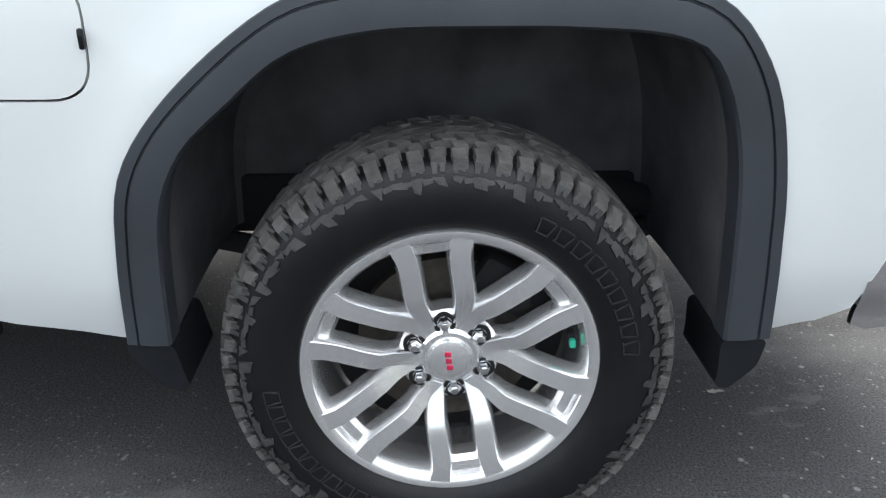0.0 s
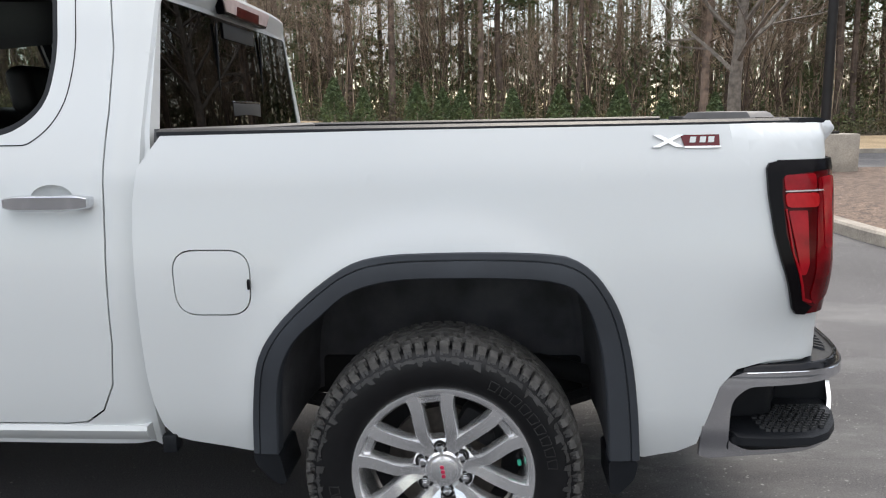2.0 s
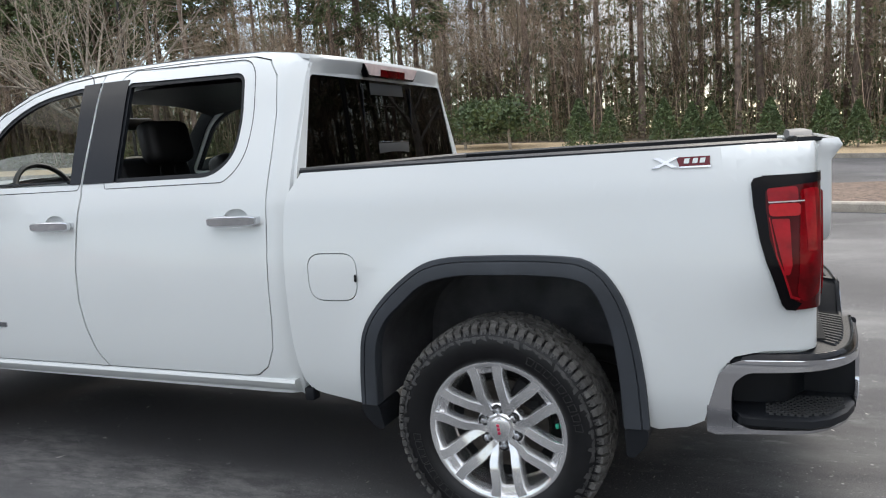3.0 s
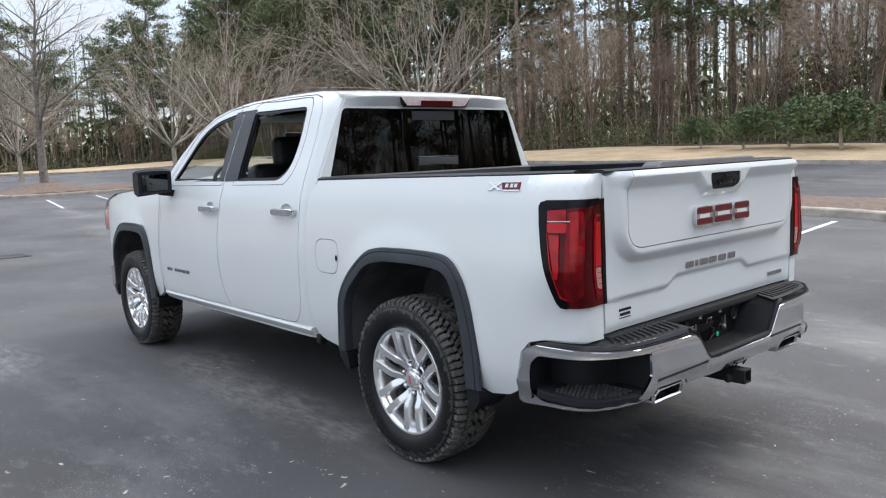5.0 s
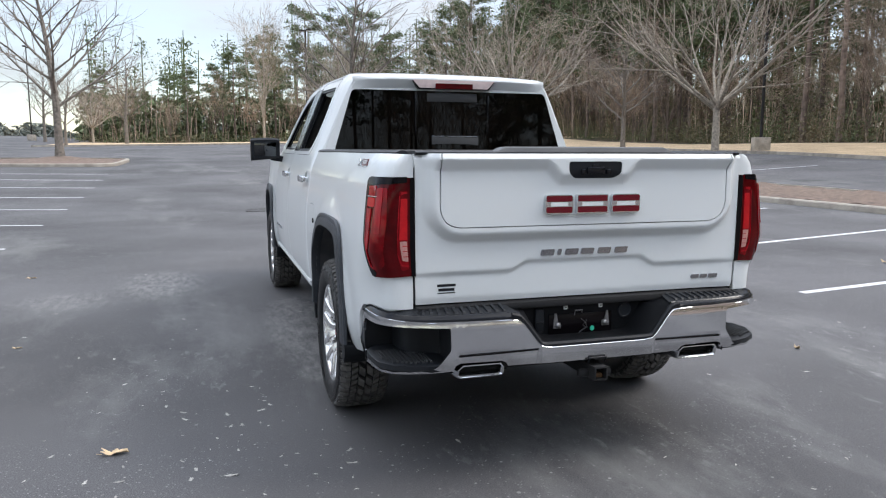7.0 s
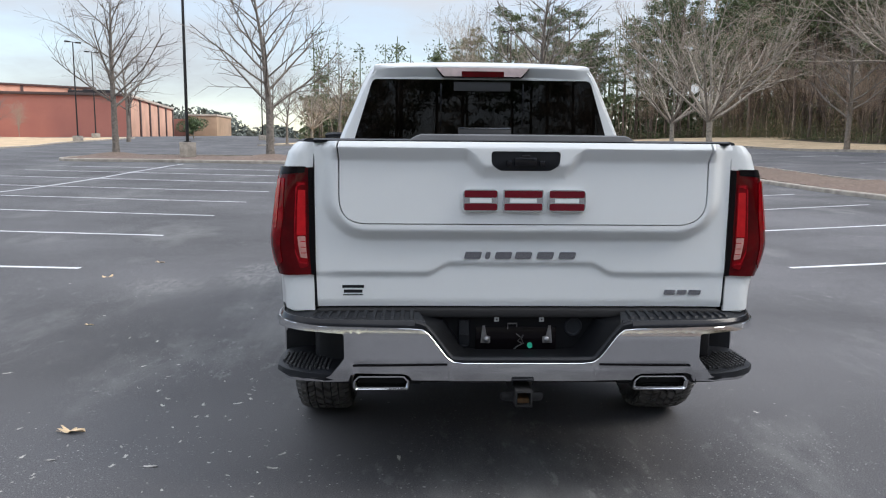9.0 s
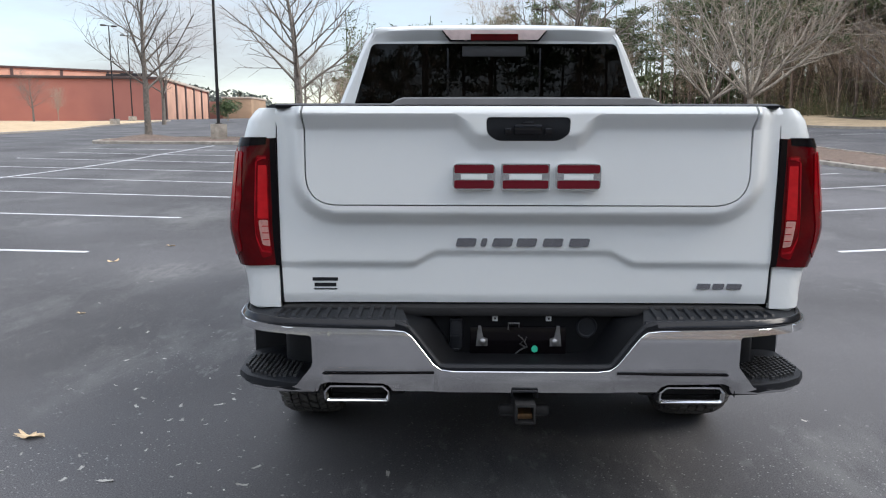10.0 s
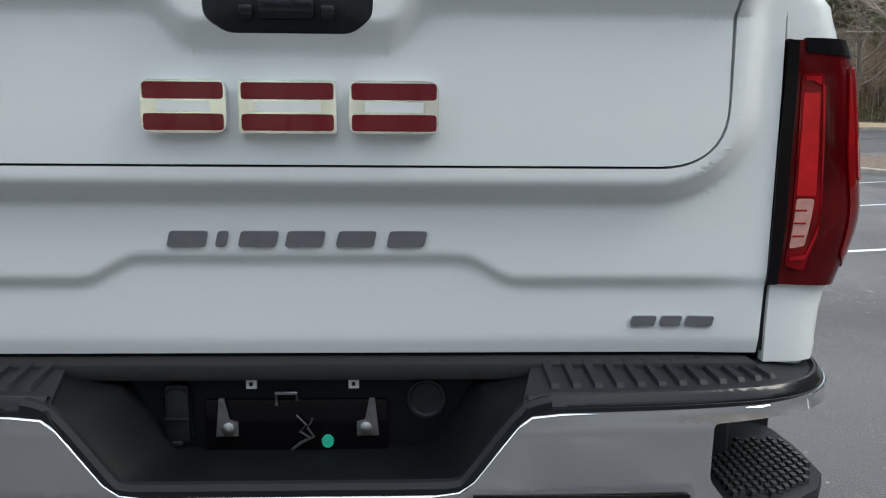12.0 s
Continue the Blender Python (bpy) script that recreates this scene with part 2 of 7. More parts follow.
CHROME = mat("chrome", (0.68, 0.69, 0.71), 0.10, 1.0, vary=0.06, scale=3, rvary=0.05)
CHROMEDK = mat("smoked_chrome", (0.34, 0.35, 0.38), 0.14, 1.0, vary=0.08, scale=40)
ALU = mat("polished_alloy", (0.88, 0.88, 0.885), 0.21, 0.84, vary=0.05, scale=5, rvary=0.03)
GREYCAP = mat("grey_bed_cap", (0.085, 0.086, 0.09), 0.6, vary=0.15, scale=8)
DULLGREY = mat("dull_grey_plastic", (0.035, 0.036, 0.038), 0.5, vary=0.1, scale=8)
LAMPCLEAR = mat("pale_lamp_lens", (0.62, 0.50, 0.49), 0.12, vary=0.12, scale=30, coat=0.6)
DISC = mat("brake_disc_iron", (0.10, 0.088, 0.078), 0.5, 0.6, vary=0.35, scale=30)
STEEL = mat("brake_steel", (0.30, 0.30, 0.31), 0.45, 1.0, vary=0.3, scale=25)
RUST = mat("rusty_steel", (0.20, 0.11, 0.05), 0.75, 0.3, vary=0.5, scale=45, bump=0.3, bscale=120)
MARKING = mat("scuffed_rubber", (0.026, 0.026, 0.027), 0.45, vary=0.3, scale=25, spec=0.35)
SIDELUG = mat("dusty_side_rubber", (0.046, 0.045, 0.045), 0.5, vary=0.4, scale=25, bump=0.2, bscale=200, spec=0.4)
RUBBER = mat("tyre_rubber", (0.008, 0.008, 0.009), 0.38, vary=0.25, scale=18, bump=0.08, bscale=240, rvary=0.08, spec=0.30)
TREAD = mat("dusty_tread", (0.100, 0.096, 0.091), 0.7, vary=0.35, scale=30, bump=0.3, bscale=200, island=0.25)
REDLENS = mat("red_lens", (0.34, 0.004, 0.010), 0.12, vary=0.35, scale=16, coat=0.12, spec=0.25)
REDBRIGHT = mat("bright_red_reflector", (0.47, 0.008, 0.012), 0.2, vary=0.15, scale=40, coat=0.1, spec=0.25, bump=0.05, bscale=160)
REDMID = mat("deep_red_lens", (0.18, 0.001, 0.004), 0.06, vary=0.5, scale=14, coat=0.08, spec=0.2)
REDDARK = mat("dark_red_lens", (0.075, 0.0006, 0.002), 0.06, vary=0.45, scale=9, coat=0.06, spec=0.18)
CLEARLENS = mat("reverse_lamp_lens", (0.50, 0.24, 0.21), 0.15, vary=0.2, scale=60, coat=0.9)
REDENAMEL = mat("red_enamel", (0.115, 0.003, 0.010), 0.2, vary=0.1, coat=0.2, spec=0.3)
GREENDOT = mat("green_marker_paint", (0.02, 0.42, 0.27), 0.5, vary=0.1)
PRIVACY = glass_mat("privacy_glass", (0.035, 0.037, 0.04), 0.5)
CLEAR = glass_mat("side_glass", (0.70, 0.75, 0.73))
REARSIDE = glass_mat("tinted_side_glass", (0.42, 0.45, 0.43))
SEATM = mat("black_leather", (0.013, 0.013, 0.014), 0.5, vary=0.2, scale=12, bump=0.2, bscale=260)
TRIMGREY = mat("grey_cabin_trim", (0.16, 0.155, 0.15), 0.7, vary=0.1, scale=8)
ASPHALT = asphalt_mat()
PAINTLINE = mat("worn_white_line", (0.74, 0.75, 0.76), 0.7, scale=2.6, col2=(0.50, 0.51, 0.52), fine=0.25, fscale=90)
CONCRETE = mat("concrete", (0.37, 0.33, 0.28), 0.85, vary=0.3, scale=3.0, bump=0.3, bscale=90, fine=0.2, fscale=60)
STRAW = mat("pine_straw", (0.225, 0.158, 0.12), 0.95, scale=11.0, col2=(0.105, 0.078, 0.064), bump=0.8, bscale=60, fine=0.5, fscale=50)
TANGRASS = mat("dormant_grass", (0.58, 0.43, 0.27), 0.95, scale=0.6, col2=(0.42, 0.31, 0.19), bump=0.5, bscale=40, fine=0.3, fscale=25)
FLOORM = mat("forest_floor", (0.10, 0.065, 0.04), 0.95, scale=0.8, col2=(0.05, 0.045, 0.025), bump=0.6, bscale=20)


# ---- building blocks ----
def part(name, bm, material, parent=None, label="", smooth=38, mats=None, even=False):
    """Links a bmesh as one mesh object under a thing or a part."""
    me = bpy.data.meshes.new(name)
    bm.normal_update()
    bm.to_mesh(me)
    bm.free()
    for m in (mats or [material]):
        me.materials.append(m)
    if smooth:
        me.polygons.foreach_set("use_smooth", [True] * len(me.polygons))
        me.set_sharp_from_angle(angle=radians(smooth))
    ob = new(name, me)
    if even:
        wm = ob.modifiers.new("even_shading", "WEIGHTED_NORMAL")
        wm.mode, wm.keep_sharp, wm.weight = "FACE_AREA", True, 100
    if parent:
        ob.parent = parent
    if label:
        ob["label"] = label
    return ob


def thing(name, label, category, at=(0, 0, 0), group="", kind=""):
    ob = new(name)
    ob.empty_display_size = 0.1
    ob.location = at
    return tagged(ob, label, category, group, kind)


def box(bm, c, s, bevel=0.0, seg=2, rot=None):
    """Adds a box of centre c and size s, with rounded edges."""
    r = bmesh.ops.create_cube(bm, size=1.0)
    vs = r["verts"]
    m = Matrix.Translation(c) @ (rot if rot else Matrix()) @ Matrix.Diagonal((*s, 1))
    bmesh.ops.transform(bm, matrix=m, verts=vs)
    if bevel:
        es = list({e for v in vs for e in v.link_edges})
        bmesh.ops.bevel(bm, geom=es, offset=bevel, segments=seg, affect="EDGES", profile=0.5)
    return bm


def tube(bm, pts, rad, n=8, cap=True):
    """A round bar along points; rad is one radius or one a point."""
    pts = [Vector(p) for p in pts]
    rads = rad if isinstance(rad, (list, tuple)) else [rad] * len(pts)
    rings = []
    up = Vector((0.13, 0.29, 0.95)).normalized()
    for i, p in enumerate(pts):
        d = (pts[min(i + 1, len(pts) - 1)] - pts[max(i - 1, 0)]).normalized()
        a = d.cross(up)
        if a.length < 0.05:
            a = d.cross(Vector((1, 0, 0)))
        a.normalize()
        b = d.cross(a)
        rings.append([bm.verts.new(p + (a * math.cos(2 * math.pi * k / n) + b * math.sin(2 * math.pi * k / n)) * rads[i]) for k in range(n)])
    for r0, r1 in zip(rings, rings[1:]):
        for k in range(n):
            bm.faces.new((r0[k], r0[(k + 1) % n], r1[(k + 1) % n], r1[k]))
    if cap:
        bm.faces.new(rings[0][::-1])
        bm.faces.new(rings[-1])
    return bm


def revolve(bm, prof, n=64, axis="x", closed=False):
    """Turns a profile of (radius, along) round an axis through the origin."""
    rings = []
    for r, a in prof:
        ring = []
        for k in range(n):
            t = 2 * math.pi * k / n
            p = (a, r * math.cos(t), r * math.sin(t)) if axis == "x" else (r * math.cos(t), r * math.sin(t), a)
            ring.append(bm.verts.new(p))
        rings.append(ring)
    pairs = list(zip(rings, rings[1:])) + ([(rings[-1], rings[0])] if closed else [])
    for r0, r1 in pairs:
        for k in range(n):
            bm.faces.new((r0[k], r0[(k + 1) % n], r1[(k + 1) % n], r1[k]))
    return bm


def loft(bm, secs, closed=True, caps=False):
    """Skin over sections, each a list of places of one length."""
    rows = [[bm.verts.new(p) for p in s] for s in secs]
    m = len(rows[0])
    for a, b in zip(rows, rows[1:]):
        for k in range(m if closed else m - 1):
            bm.faces.new((a[k], a[(k + 1) % m], b[(k + 1) % m], b[k]))
    if caps and closed:
        bm.faces.new(rows[0][::-1])
        bm.faces.new(rows[-1])
    bmesh.ops.recalc_face_normals(bm, faces=bm.faces[:])
    return bm


def hermite(tab):
    """Smooth curve through a rising table of (x, y), without overshoot."""
    xs, ys = np.array([t[0] for t in tab], float), np.array([t[1] for t in tab], float)
    d = np.diff(ys) / np.diff(xs)
    m = np.zeros(len(xs))
    for i in range(1, len(xs) - 1):
        m[i] = 0 if d[i - 1] * d[i] <= 0 else 2 * d[i - 1] * d[i] / (d[i - 1] + d[i])
    m[0], m[-1] = d[0], d[-1]

    def f(x):
        if x <= xs[0]:
            return float(ys[0])
        if x >= xs[-1]:
            return float(ys[-1])
        i = int(np.searchsorted(xs, x) - 1)
        h = xs[i + 1] - xs[i]
        t = (x - xs[i]) / h
        return float((2 * t**3 - 3 * t**2 + 1) * ys[i] + (t**3 - 2 * t**2 + t) * h * m[i] + (-2 * t**3 + 3 * t**2) * ys[i + 1] + (t**3 - t**2) * h * m[i + 1])
    return f


def catmull(pts, n=6, closed=False):
    """A smooth line through the points."""
    out, k = [], len(pts)
    for i in range(k if closed else k - 1):
        if closed:
            p = [Vector(pts[(i + j) % k]) for j in (-1, 0, 1, 2)]
        else:
            p = [Vector(pts[max(0, i - 1)]), Vector(pts[i]), Vector(pts[i + 1]), Vector(pts[min(k - 1, i + 2)])]
        for j in range(n):
            t = j / n
            out.append(0.5 * ((2 * p[1]) + (p[2] - p[0]) * t + (2 * p[0] - 5 * p[1] + 4 * p[2] - p[3]) * t * t + (3 * p[1] - p[0] - 3 * p[2] + p[3]) * t**3))
    if not closed:
        out.append(Vector(pts[-1]))
    return [tuple(p) for p in out]


def fillet(pts, r=0.02, n=5):
    """A closed outline with rounded corners; a third number on a point is its own radius."""
    out, k = [], len(pts)
    for i in range(k):
        p, a, b = (Vector(pts[(i + j) % k][:2]) for j in (0, -1, 1))
        rr = pts[i][2] if len(pts[i]) > 2 else r
        u, v = (a - p), (b - p)
        lim = min(rr, u.length * 0.48, v.length * 0.48)
        if lim < 1e-4:
            out.append(tuple(p))
            continue
        s, e = p + u.normalized() * lim, p + v.normalized() * lim
        for j in range(n + 1):
            t = j / n
            out.append(tuple(s * (1 - t)**2 + p * 2 * t * (1 - t) + e * t * t))
    return out


def inset(poly, d):
    """The outline moved inward by d (outward: minus)."""
    k = len(poly)
    area = sum(poly[i][0] * poly[(i + 1) % k][1] - poly[(i + 1) % k][0] * poly[i][1] for i in range(k))
    sg = 1 if area > 0 else -1
    out = []
    for i in range(k):
        a, p, b = Vector(poly[i - 1]), Vector(poly[i]), Vector(poly[(i + 1) % k])
        u, v = (p - a), (b - p)
        if u.length < 1e-7 or v.length < 1e-7:
            out.append(tuple(p))
            continue
        u.normalize(), v.normalize()
        nrm = Vector((-(u.y + v.y), u.x + v.x))
        if nrm.length < 1e-6:
            nrm = Vector((-u.y, u.x))
        nrm.normalize()
        c = max(0.5, nrm.dot(Vector((-u.y, u.x))))
        out.append(tuple(p + nrm * (sg * d / c)))
    return out


def panel(outline, fmap, thick=0.02, holes=(), du=0.06, dv=0.06, depth0=0.0):
    """A curved sheet with thickness: the outline (u, v) with holes, laid by fmap(u, v, depth)."""
    bm = bmesh.new()
    rim = []
    for lp in (outline, *holes):
        dense = []
        for i, p in enumerate(lp):
            q = lp[(i + 1) % len(lp)]
            L = math.hypot(q[0] - p[0], q[1] - p[1])
            if L < 1e-6:
                continue
            m = max(1, int(L / (min(du, dv) * 1.01)))
            dense += [(p[0] + (q[0] - p[0]) * j / m, p[1] + (q[1] - p[1]) * j / m) for j in range(m)]
        vs = [bm.verts.new((u, v, 0)) for u, v in dense]
        for i in range(len(vs)):
            bm.edges.new((vs[i], vs[(i + 1) % len(vs)]))
    bmesh.ops.triangle_fill(bm, use_beauty=True, use_dissolve=False, edges=bm.edges[:], normal=(0, 0, 1))
    us, vv = [v.co.x for v in bm.verts], [v.co.y for v in bm.verts]
    for lo, hi, st, no in ((min(us), max(us), du, (1, 0, 0)), (min(vv), max(vv), dv, (0, 1, 0))):
        k = int((hi - lo) / st)
        for i in range(1, k + 1):
            c = lo + (hi - lo) * i / (k + 1)
            bmesh.ops.bisect_plane(bm, geom=bm.verts[:] + bm.edges[:] + bm.faces[:], dist=1e-5, plane_co=(c * no[0], c * no[1], 0), plane_no=no)
    flat = bm.faces[:]
    r = bmesh.ops.extrude_face_region(bm, geom=flat, use_keep_orig=True)
    back_side = {v for v in r["geom"] if isinstance(v, bmesh.types.BMVert)}
    for v in bm.verts:
        v.co = fmap(v.co.x, v.co.y, depth0 + (thick if v in back_side else 0.0))
    bmesh.ops.recalc_face_normals(bm, faces=bm.faces[:])
    return bm


def mirrored(ob, parent=None, out=0.0):
    """The same part on the other side of the middle plane x = 0."""
    me = ob.data.copy()
    me.transform(Matrix.Translation((out, 0, 0)) @ Matrix.Diagonal((-1, 1, 1, 1)))
    me.flip_normals()
    o2 = new(ob.name, me)
    o2.parent = parent or ob.parent
    if "label" in ob:
        o2["label"] = ob["label"]
    return o2


# ---- ground ----
def table(tab):
    xs, ys = [t[0] for t in tab], [t[1] for t in tab]
    return lambda v: float(np.interp(v, xs, ys))


rise_x = table([(-2500, 0.45), (-60, 0.45), (-20, 0.25), (-9, 0.10), (-3, 0), (3, 0), (11, 0.13), (15, 0.25), (24, 0.6), (33, 1.2), (45, 1.4), (2500, 1.4)])
rise_y = table([(-2500, 0), (9, 0), (13.3, 0.025), (16.3, 0.073), (19.2, 0.143), (22.2, 0.24), (25.1, 0.355), (28, 0.46), (31.5, 0.58), (38, 0.82), (75, 1.9), (110, 2.2), (2500, 2.6)])


tilt_y = table([(-2500, -0.95), (-30, -0.95), (-10, -0.85), (-1, -0.42), (5, -0.12), (12, 0.13), (25, 0.40), (35, 0.22), (47, -0.12), (62, -0.25), (80, -0.1), (110, 0), (2500, 0)])
tilt_x = table([(-2500, 0), (11.4, 0), (14.5, 0.75), (25, 1.0), (35, 1.3), (60, 1.3), (90, 0.6), (2500, 0)])


def height(x, y):
    """The lot is a shallow valley that climbs ahead and to the woods."""
    w = min(1.0, max(0.0, (y - 25) / 45))
    far = min(1.0, max(0.0, (y - 62) / 60)) * min(1.0, max(0.0, (-4 - x) / 26))
    return math.hypot(rise_x(x), rise_y(y)) + tilt_x(x) * tilt_y(y) + w * 0.018 * min(40, max(-60, x)) + 1.35 * far * far * (3 - 2 * far)


def axis_steps(near, far, fine, stops):
    v, out = 0.0, [0.0]
    while v < far:
        v += fine if v < near else max(fine, (v - near) * 0.35 + fine)
        out.append(min(v, far))
    return sorted(set([round(a, 3) for a in out] + [round(-a, 3) for a in out] + stops))


def ground_kind(x, y):
    if x > 25.3 and y < 70:
        return 2 if x > 35 else 1
    if y > 66 and x > -15:
        return 2 if y > 93 else 1
    if y > 75 and x < -58:
        return 1
    return 0


def build_ground():
    xs = axis_steps(45, 2400, 1.5, [25.3, 35.0, -15.0])
    ys = axis_steps(60, 2400, 1.5, [66.0, 93.0, 70.0])
    bm = bmesh.new()
    vs = [[bm.verts.new((x, y, height(x, y))) for x in xs] for y in ys]
    for j in range(len(ys) - 1):
        for i in range(len(xs) - 1):
            f = bm.faces.new((vs[j][i], vs[j][i + 1], vs[j + 1][i + 1], vs[j + 1][i]))
            f.material_index = ground_kind((xs[i] + xs[i + 1]) / 2, (ys[j] + ys[j + 1]) / 2)
    ob = part("ground", bm, None, mats=[ASPHALT, TANGRASS, FLOORM], smooth=60)
    return tagged(ob, "dark asphalt parking lot with dormant grass and woodland floor beyond", "ground", kind="structure")


build_ground()


def strip(name, a, b, width, material, lift=0.004):
    """A painted line on the lot from a to b."""
    a, b = Vector(a), Vector(b)
    d = b - a
    n = max(2, int(d.length / 0.7))
    s = Vector((-d.y, d.x)).normalized() * width / 2
    bm = bmesh.new()
    rows = []
    for i in range(n + 1):
        p = a + d * i / n
        rows.append([bm.verts.new((q.x, q.y, height(q.x, q.y) + lift)) for q in (p + s, p - s)])
    for r0, r1 in zip(rows, rows[1:]):
        bm.faces.new((r0[0], r0[1], r1[1], r1[0]))
    bmesh.ops.recalc_face_normals(bm, faces=bm.faces[:])
    for f in bm.faces:
        if f.normal.z < 0:
            f.normal_flip()
    ob = part(name, bm, material, smooth=0)
    return tagged(ob, "worn white painted parking bay line on asphalt", "road marking", "parking bay lines", "structure")


for k, y in enumerate((4.4, 7.5, 10.8, 14.15, 17.45, 20.7, 23.7, 26.6)):
    x0 = -4.1 - 0.12 * k
    w = 6.9 if k < 2 else 10.5
    strip("bay_line", (x0, y), (x0 - w, y + w * (0.02 + 0.028 * min(k, 5))), 0.10, PAINTLINE)
strip("bay_line", (-11.15, 12.6), (-11.05, 31.0), 0.10, PAINTLINE)
for k, y in enumerate((-1.0, 1.82, 4.6, 8.05, 11.4, 14.6, 18.0, 21.2)):
    x1 = 9.0 if k < 1 else 10.3
    strip("bay_line", (3.95 + 0.14 * max(0, k - 2), y), (x1, y + (x1 - 4.0) * min(0.4, 0.02 + 0.08 * k)), 0.10, PAINTLINE)
for k in range(4):
    strip("bay_line", (4.2 + 2.2 * k, 26.0 + k), (4.9 + 2.2 * k, 31.0 + k), 0.10, PAINTLINE)
for k in range(5):
    strip("bay_line", (18.0, 12.0 + 7.5 * k), (21.5, 12.4 + 7.5 * k), 0.10, PAINTLINE)


def island(name, pts, mounds=(), label="", rise=0.10, cover=None):
    """A kerbed planting bed covered with pine straw."""
    ring = fillet(pts, 1.1, 6)
    dense = []
    for i, p in enumerate(ring):
        q = ring[(i + 1) % len(ring)]
        L = math.hypot(q[0] - p[0], q[1] - p[1])
        m = max(1, int(L / 1.2))
        dense += [(p[0] + (q[0] - p[0]) * j / m, p[1] + (q[1] - p[1]) * j / m) for j in range(m)]
    inner = inset(dense, 0.16)
    bm = bmesh.new()
    secs = []
    for (ox, oy), (ix, iy) in zip(dense, inner):
        z, tx, ty = height(ox, oy), (ox * 0.85 + ix * 0.15), (oy * 0.85 + iy * 0.15)
        secs.append([(ox, oy, z - 0.1), (ox, oy, z + 0.115), (tx, ty, z + 0.14), (ix, iy, z + 0.145), (ix, iy, z - 0.1)])
    loft(bm, secs + [secs[0]], closed=False)
    root = thing(name, label or "kerbed planting bed covered with reddish pine straw", "planting bed", kind="structure")
    part("kerb", bm, CONCRETE, root, "weathered concrete kerb")

    def lay(u, v, d):
        z = height(u, v) + 0.11
        edge = min(math.hypot(u - a, v - b) for a, b in inner)
        z += rise * (1 - math.exp(-edge / 0.5)) + 0.02 * noise.noise(Vector((u * 1.3, v * 1.3, 0)))
        for mx, my, mh, mr in mounds:
            z += mh * math.exp(-((u - mx)**2 + (v - my)**2) / mr**2)
        return Vector((u, v, z - d))
    part("grass" if cover else "pine_straw", panel(inner, lay, 0.05, du=0.7, dv=0.7), cover or STRAW, root)
    return root


island("planting_bed", [(11.2, 32), (11.3, 16), (11.25, 3.0), (9.8, 0.4), (9.1, -1.6), (8.4, -3.1), (7.7, -3.6), (7.0, -3.85), (5.9, -3.95), (4.6, -4.05), (3.3, -4.9),
                        (3.1, -12.5), (16.2, -12.5), (15.4, -4), (14.6, 3), (14.0, 12), (13.4, 20), (13.2, 32)], [(15.0, -5.7, 0.25, 1.4), (12.4, 29, 0.2, 1.2)])
island("planting_bed", [(-17.6, 32.4), (-13.3, 32.3), (-8.7, 31.6), (-5.2, 31.5), (-4.9, 36.6), (-8, 37.2), (-15, 37.8), (-17.9, 35.5)], [(-8.0, 35.6, 0.22, 1.2), (-16.1, 36.2, 0.25, 1.1)], rise=-0.03)
island("grass_verge", [(-31.5, 47), (-36.4, 67), (-38.3, 80), (-37.0, 97), (-60, 101), (-78, 96), (-60, 48)], [(-50.2, 93, 0.2, 1.5)], "kerbed verge of dormant tan grass by the store", 0.03, TANGRASS)
island("planting_bed", [(3.6, 33.2), (11, 33.4), (11.2, 38), (4.2, 38)], [(5.9, 35.4, 0.35, 1.3)])


def kerb_run(pts, name="kerb"):
    line = catmull(pts, 6)
    bm = bmesh.new()
    secs = []
    for i, p in enumerate(line):
        q0, q1 = Vector(line[max(0, i - 1)]), Vector(line[min(len(line) - 1, i + 1)])
        d = (q1 - q0).normalized()
        s = Vector((-d.y, d.x))
        c = Vector(p)
        z = height(c.x, c.y)
        a, b = c + s * 0.09, c - s * 0.09
        secs.append([(a.x, a.y, z - 0.1), (a.x, a.y, z + 0.15), (b.x, b.y, z + 0.15), (b.x, b.y, z - 0.1)])
    loft(bm, secs, closed=True, caps=True)
    return tagged(part(name, bm, CONCRETE), "weathered concrete kerb along the road edge", "kerb", kind="structure")


kerb_run([(25.2, -40), (25.2, -10), (25.2, 15), (25.2, 40), (25.2, 64)])
kerb_run([(25.2, 66), (10, 66), (-5, 66), (-15, 66)])


# ---- the pickup truck: rear axle at y = 0, its nose towards +y ----
truck = thing("pickup_truck", "white four-door pickup truck with chrome bumper and black wheel arch flares", "pickup truck")

half_width = hermite([(0.40, 0.895), (0.45, 0.922), (0.5, 0.942), (0.6, 0.966), (0.75, 0.977), (0.9, 0.980), (1.0, 0.976), (1.1, 0.965), (1.2, 0.951),
                      (1.27, 0.941), (1.295, 0.934), (1.385, 0.905), (1.45, 0.878), (1.6, 0.81), (1.75, 0.742), (1.80, 0.715), (1.84, 0.682), (1.87, 0.64), (1.89, 0.60)])


def ease(a, b, v):
    t = min(1.0, max(0.0, (v - a) / (b - a)))
    return t * t * (3 - 2 * t)


def bulge(y, z):
    """The swelling of the sheet metal round each wheel arch."""
    best = 0.0
    for y0 in (0.0, 3.745):
        rho = math.hypot((y - y0) / 0.545, (z - 0.52) / 0.55)
        best = max(best, 1 - ease(1.0, 1.2, rho))
    return 0.015 * best


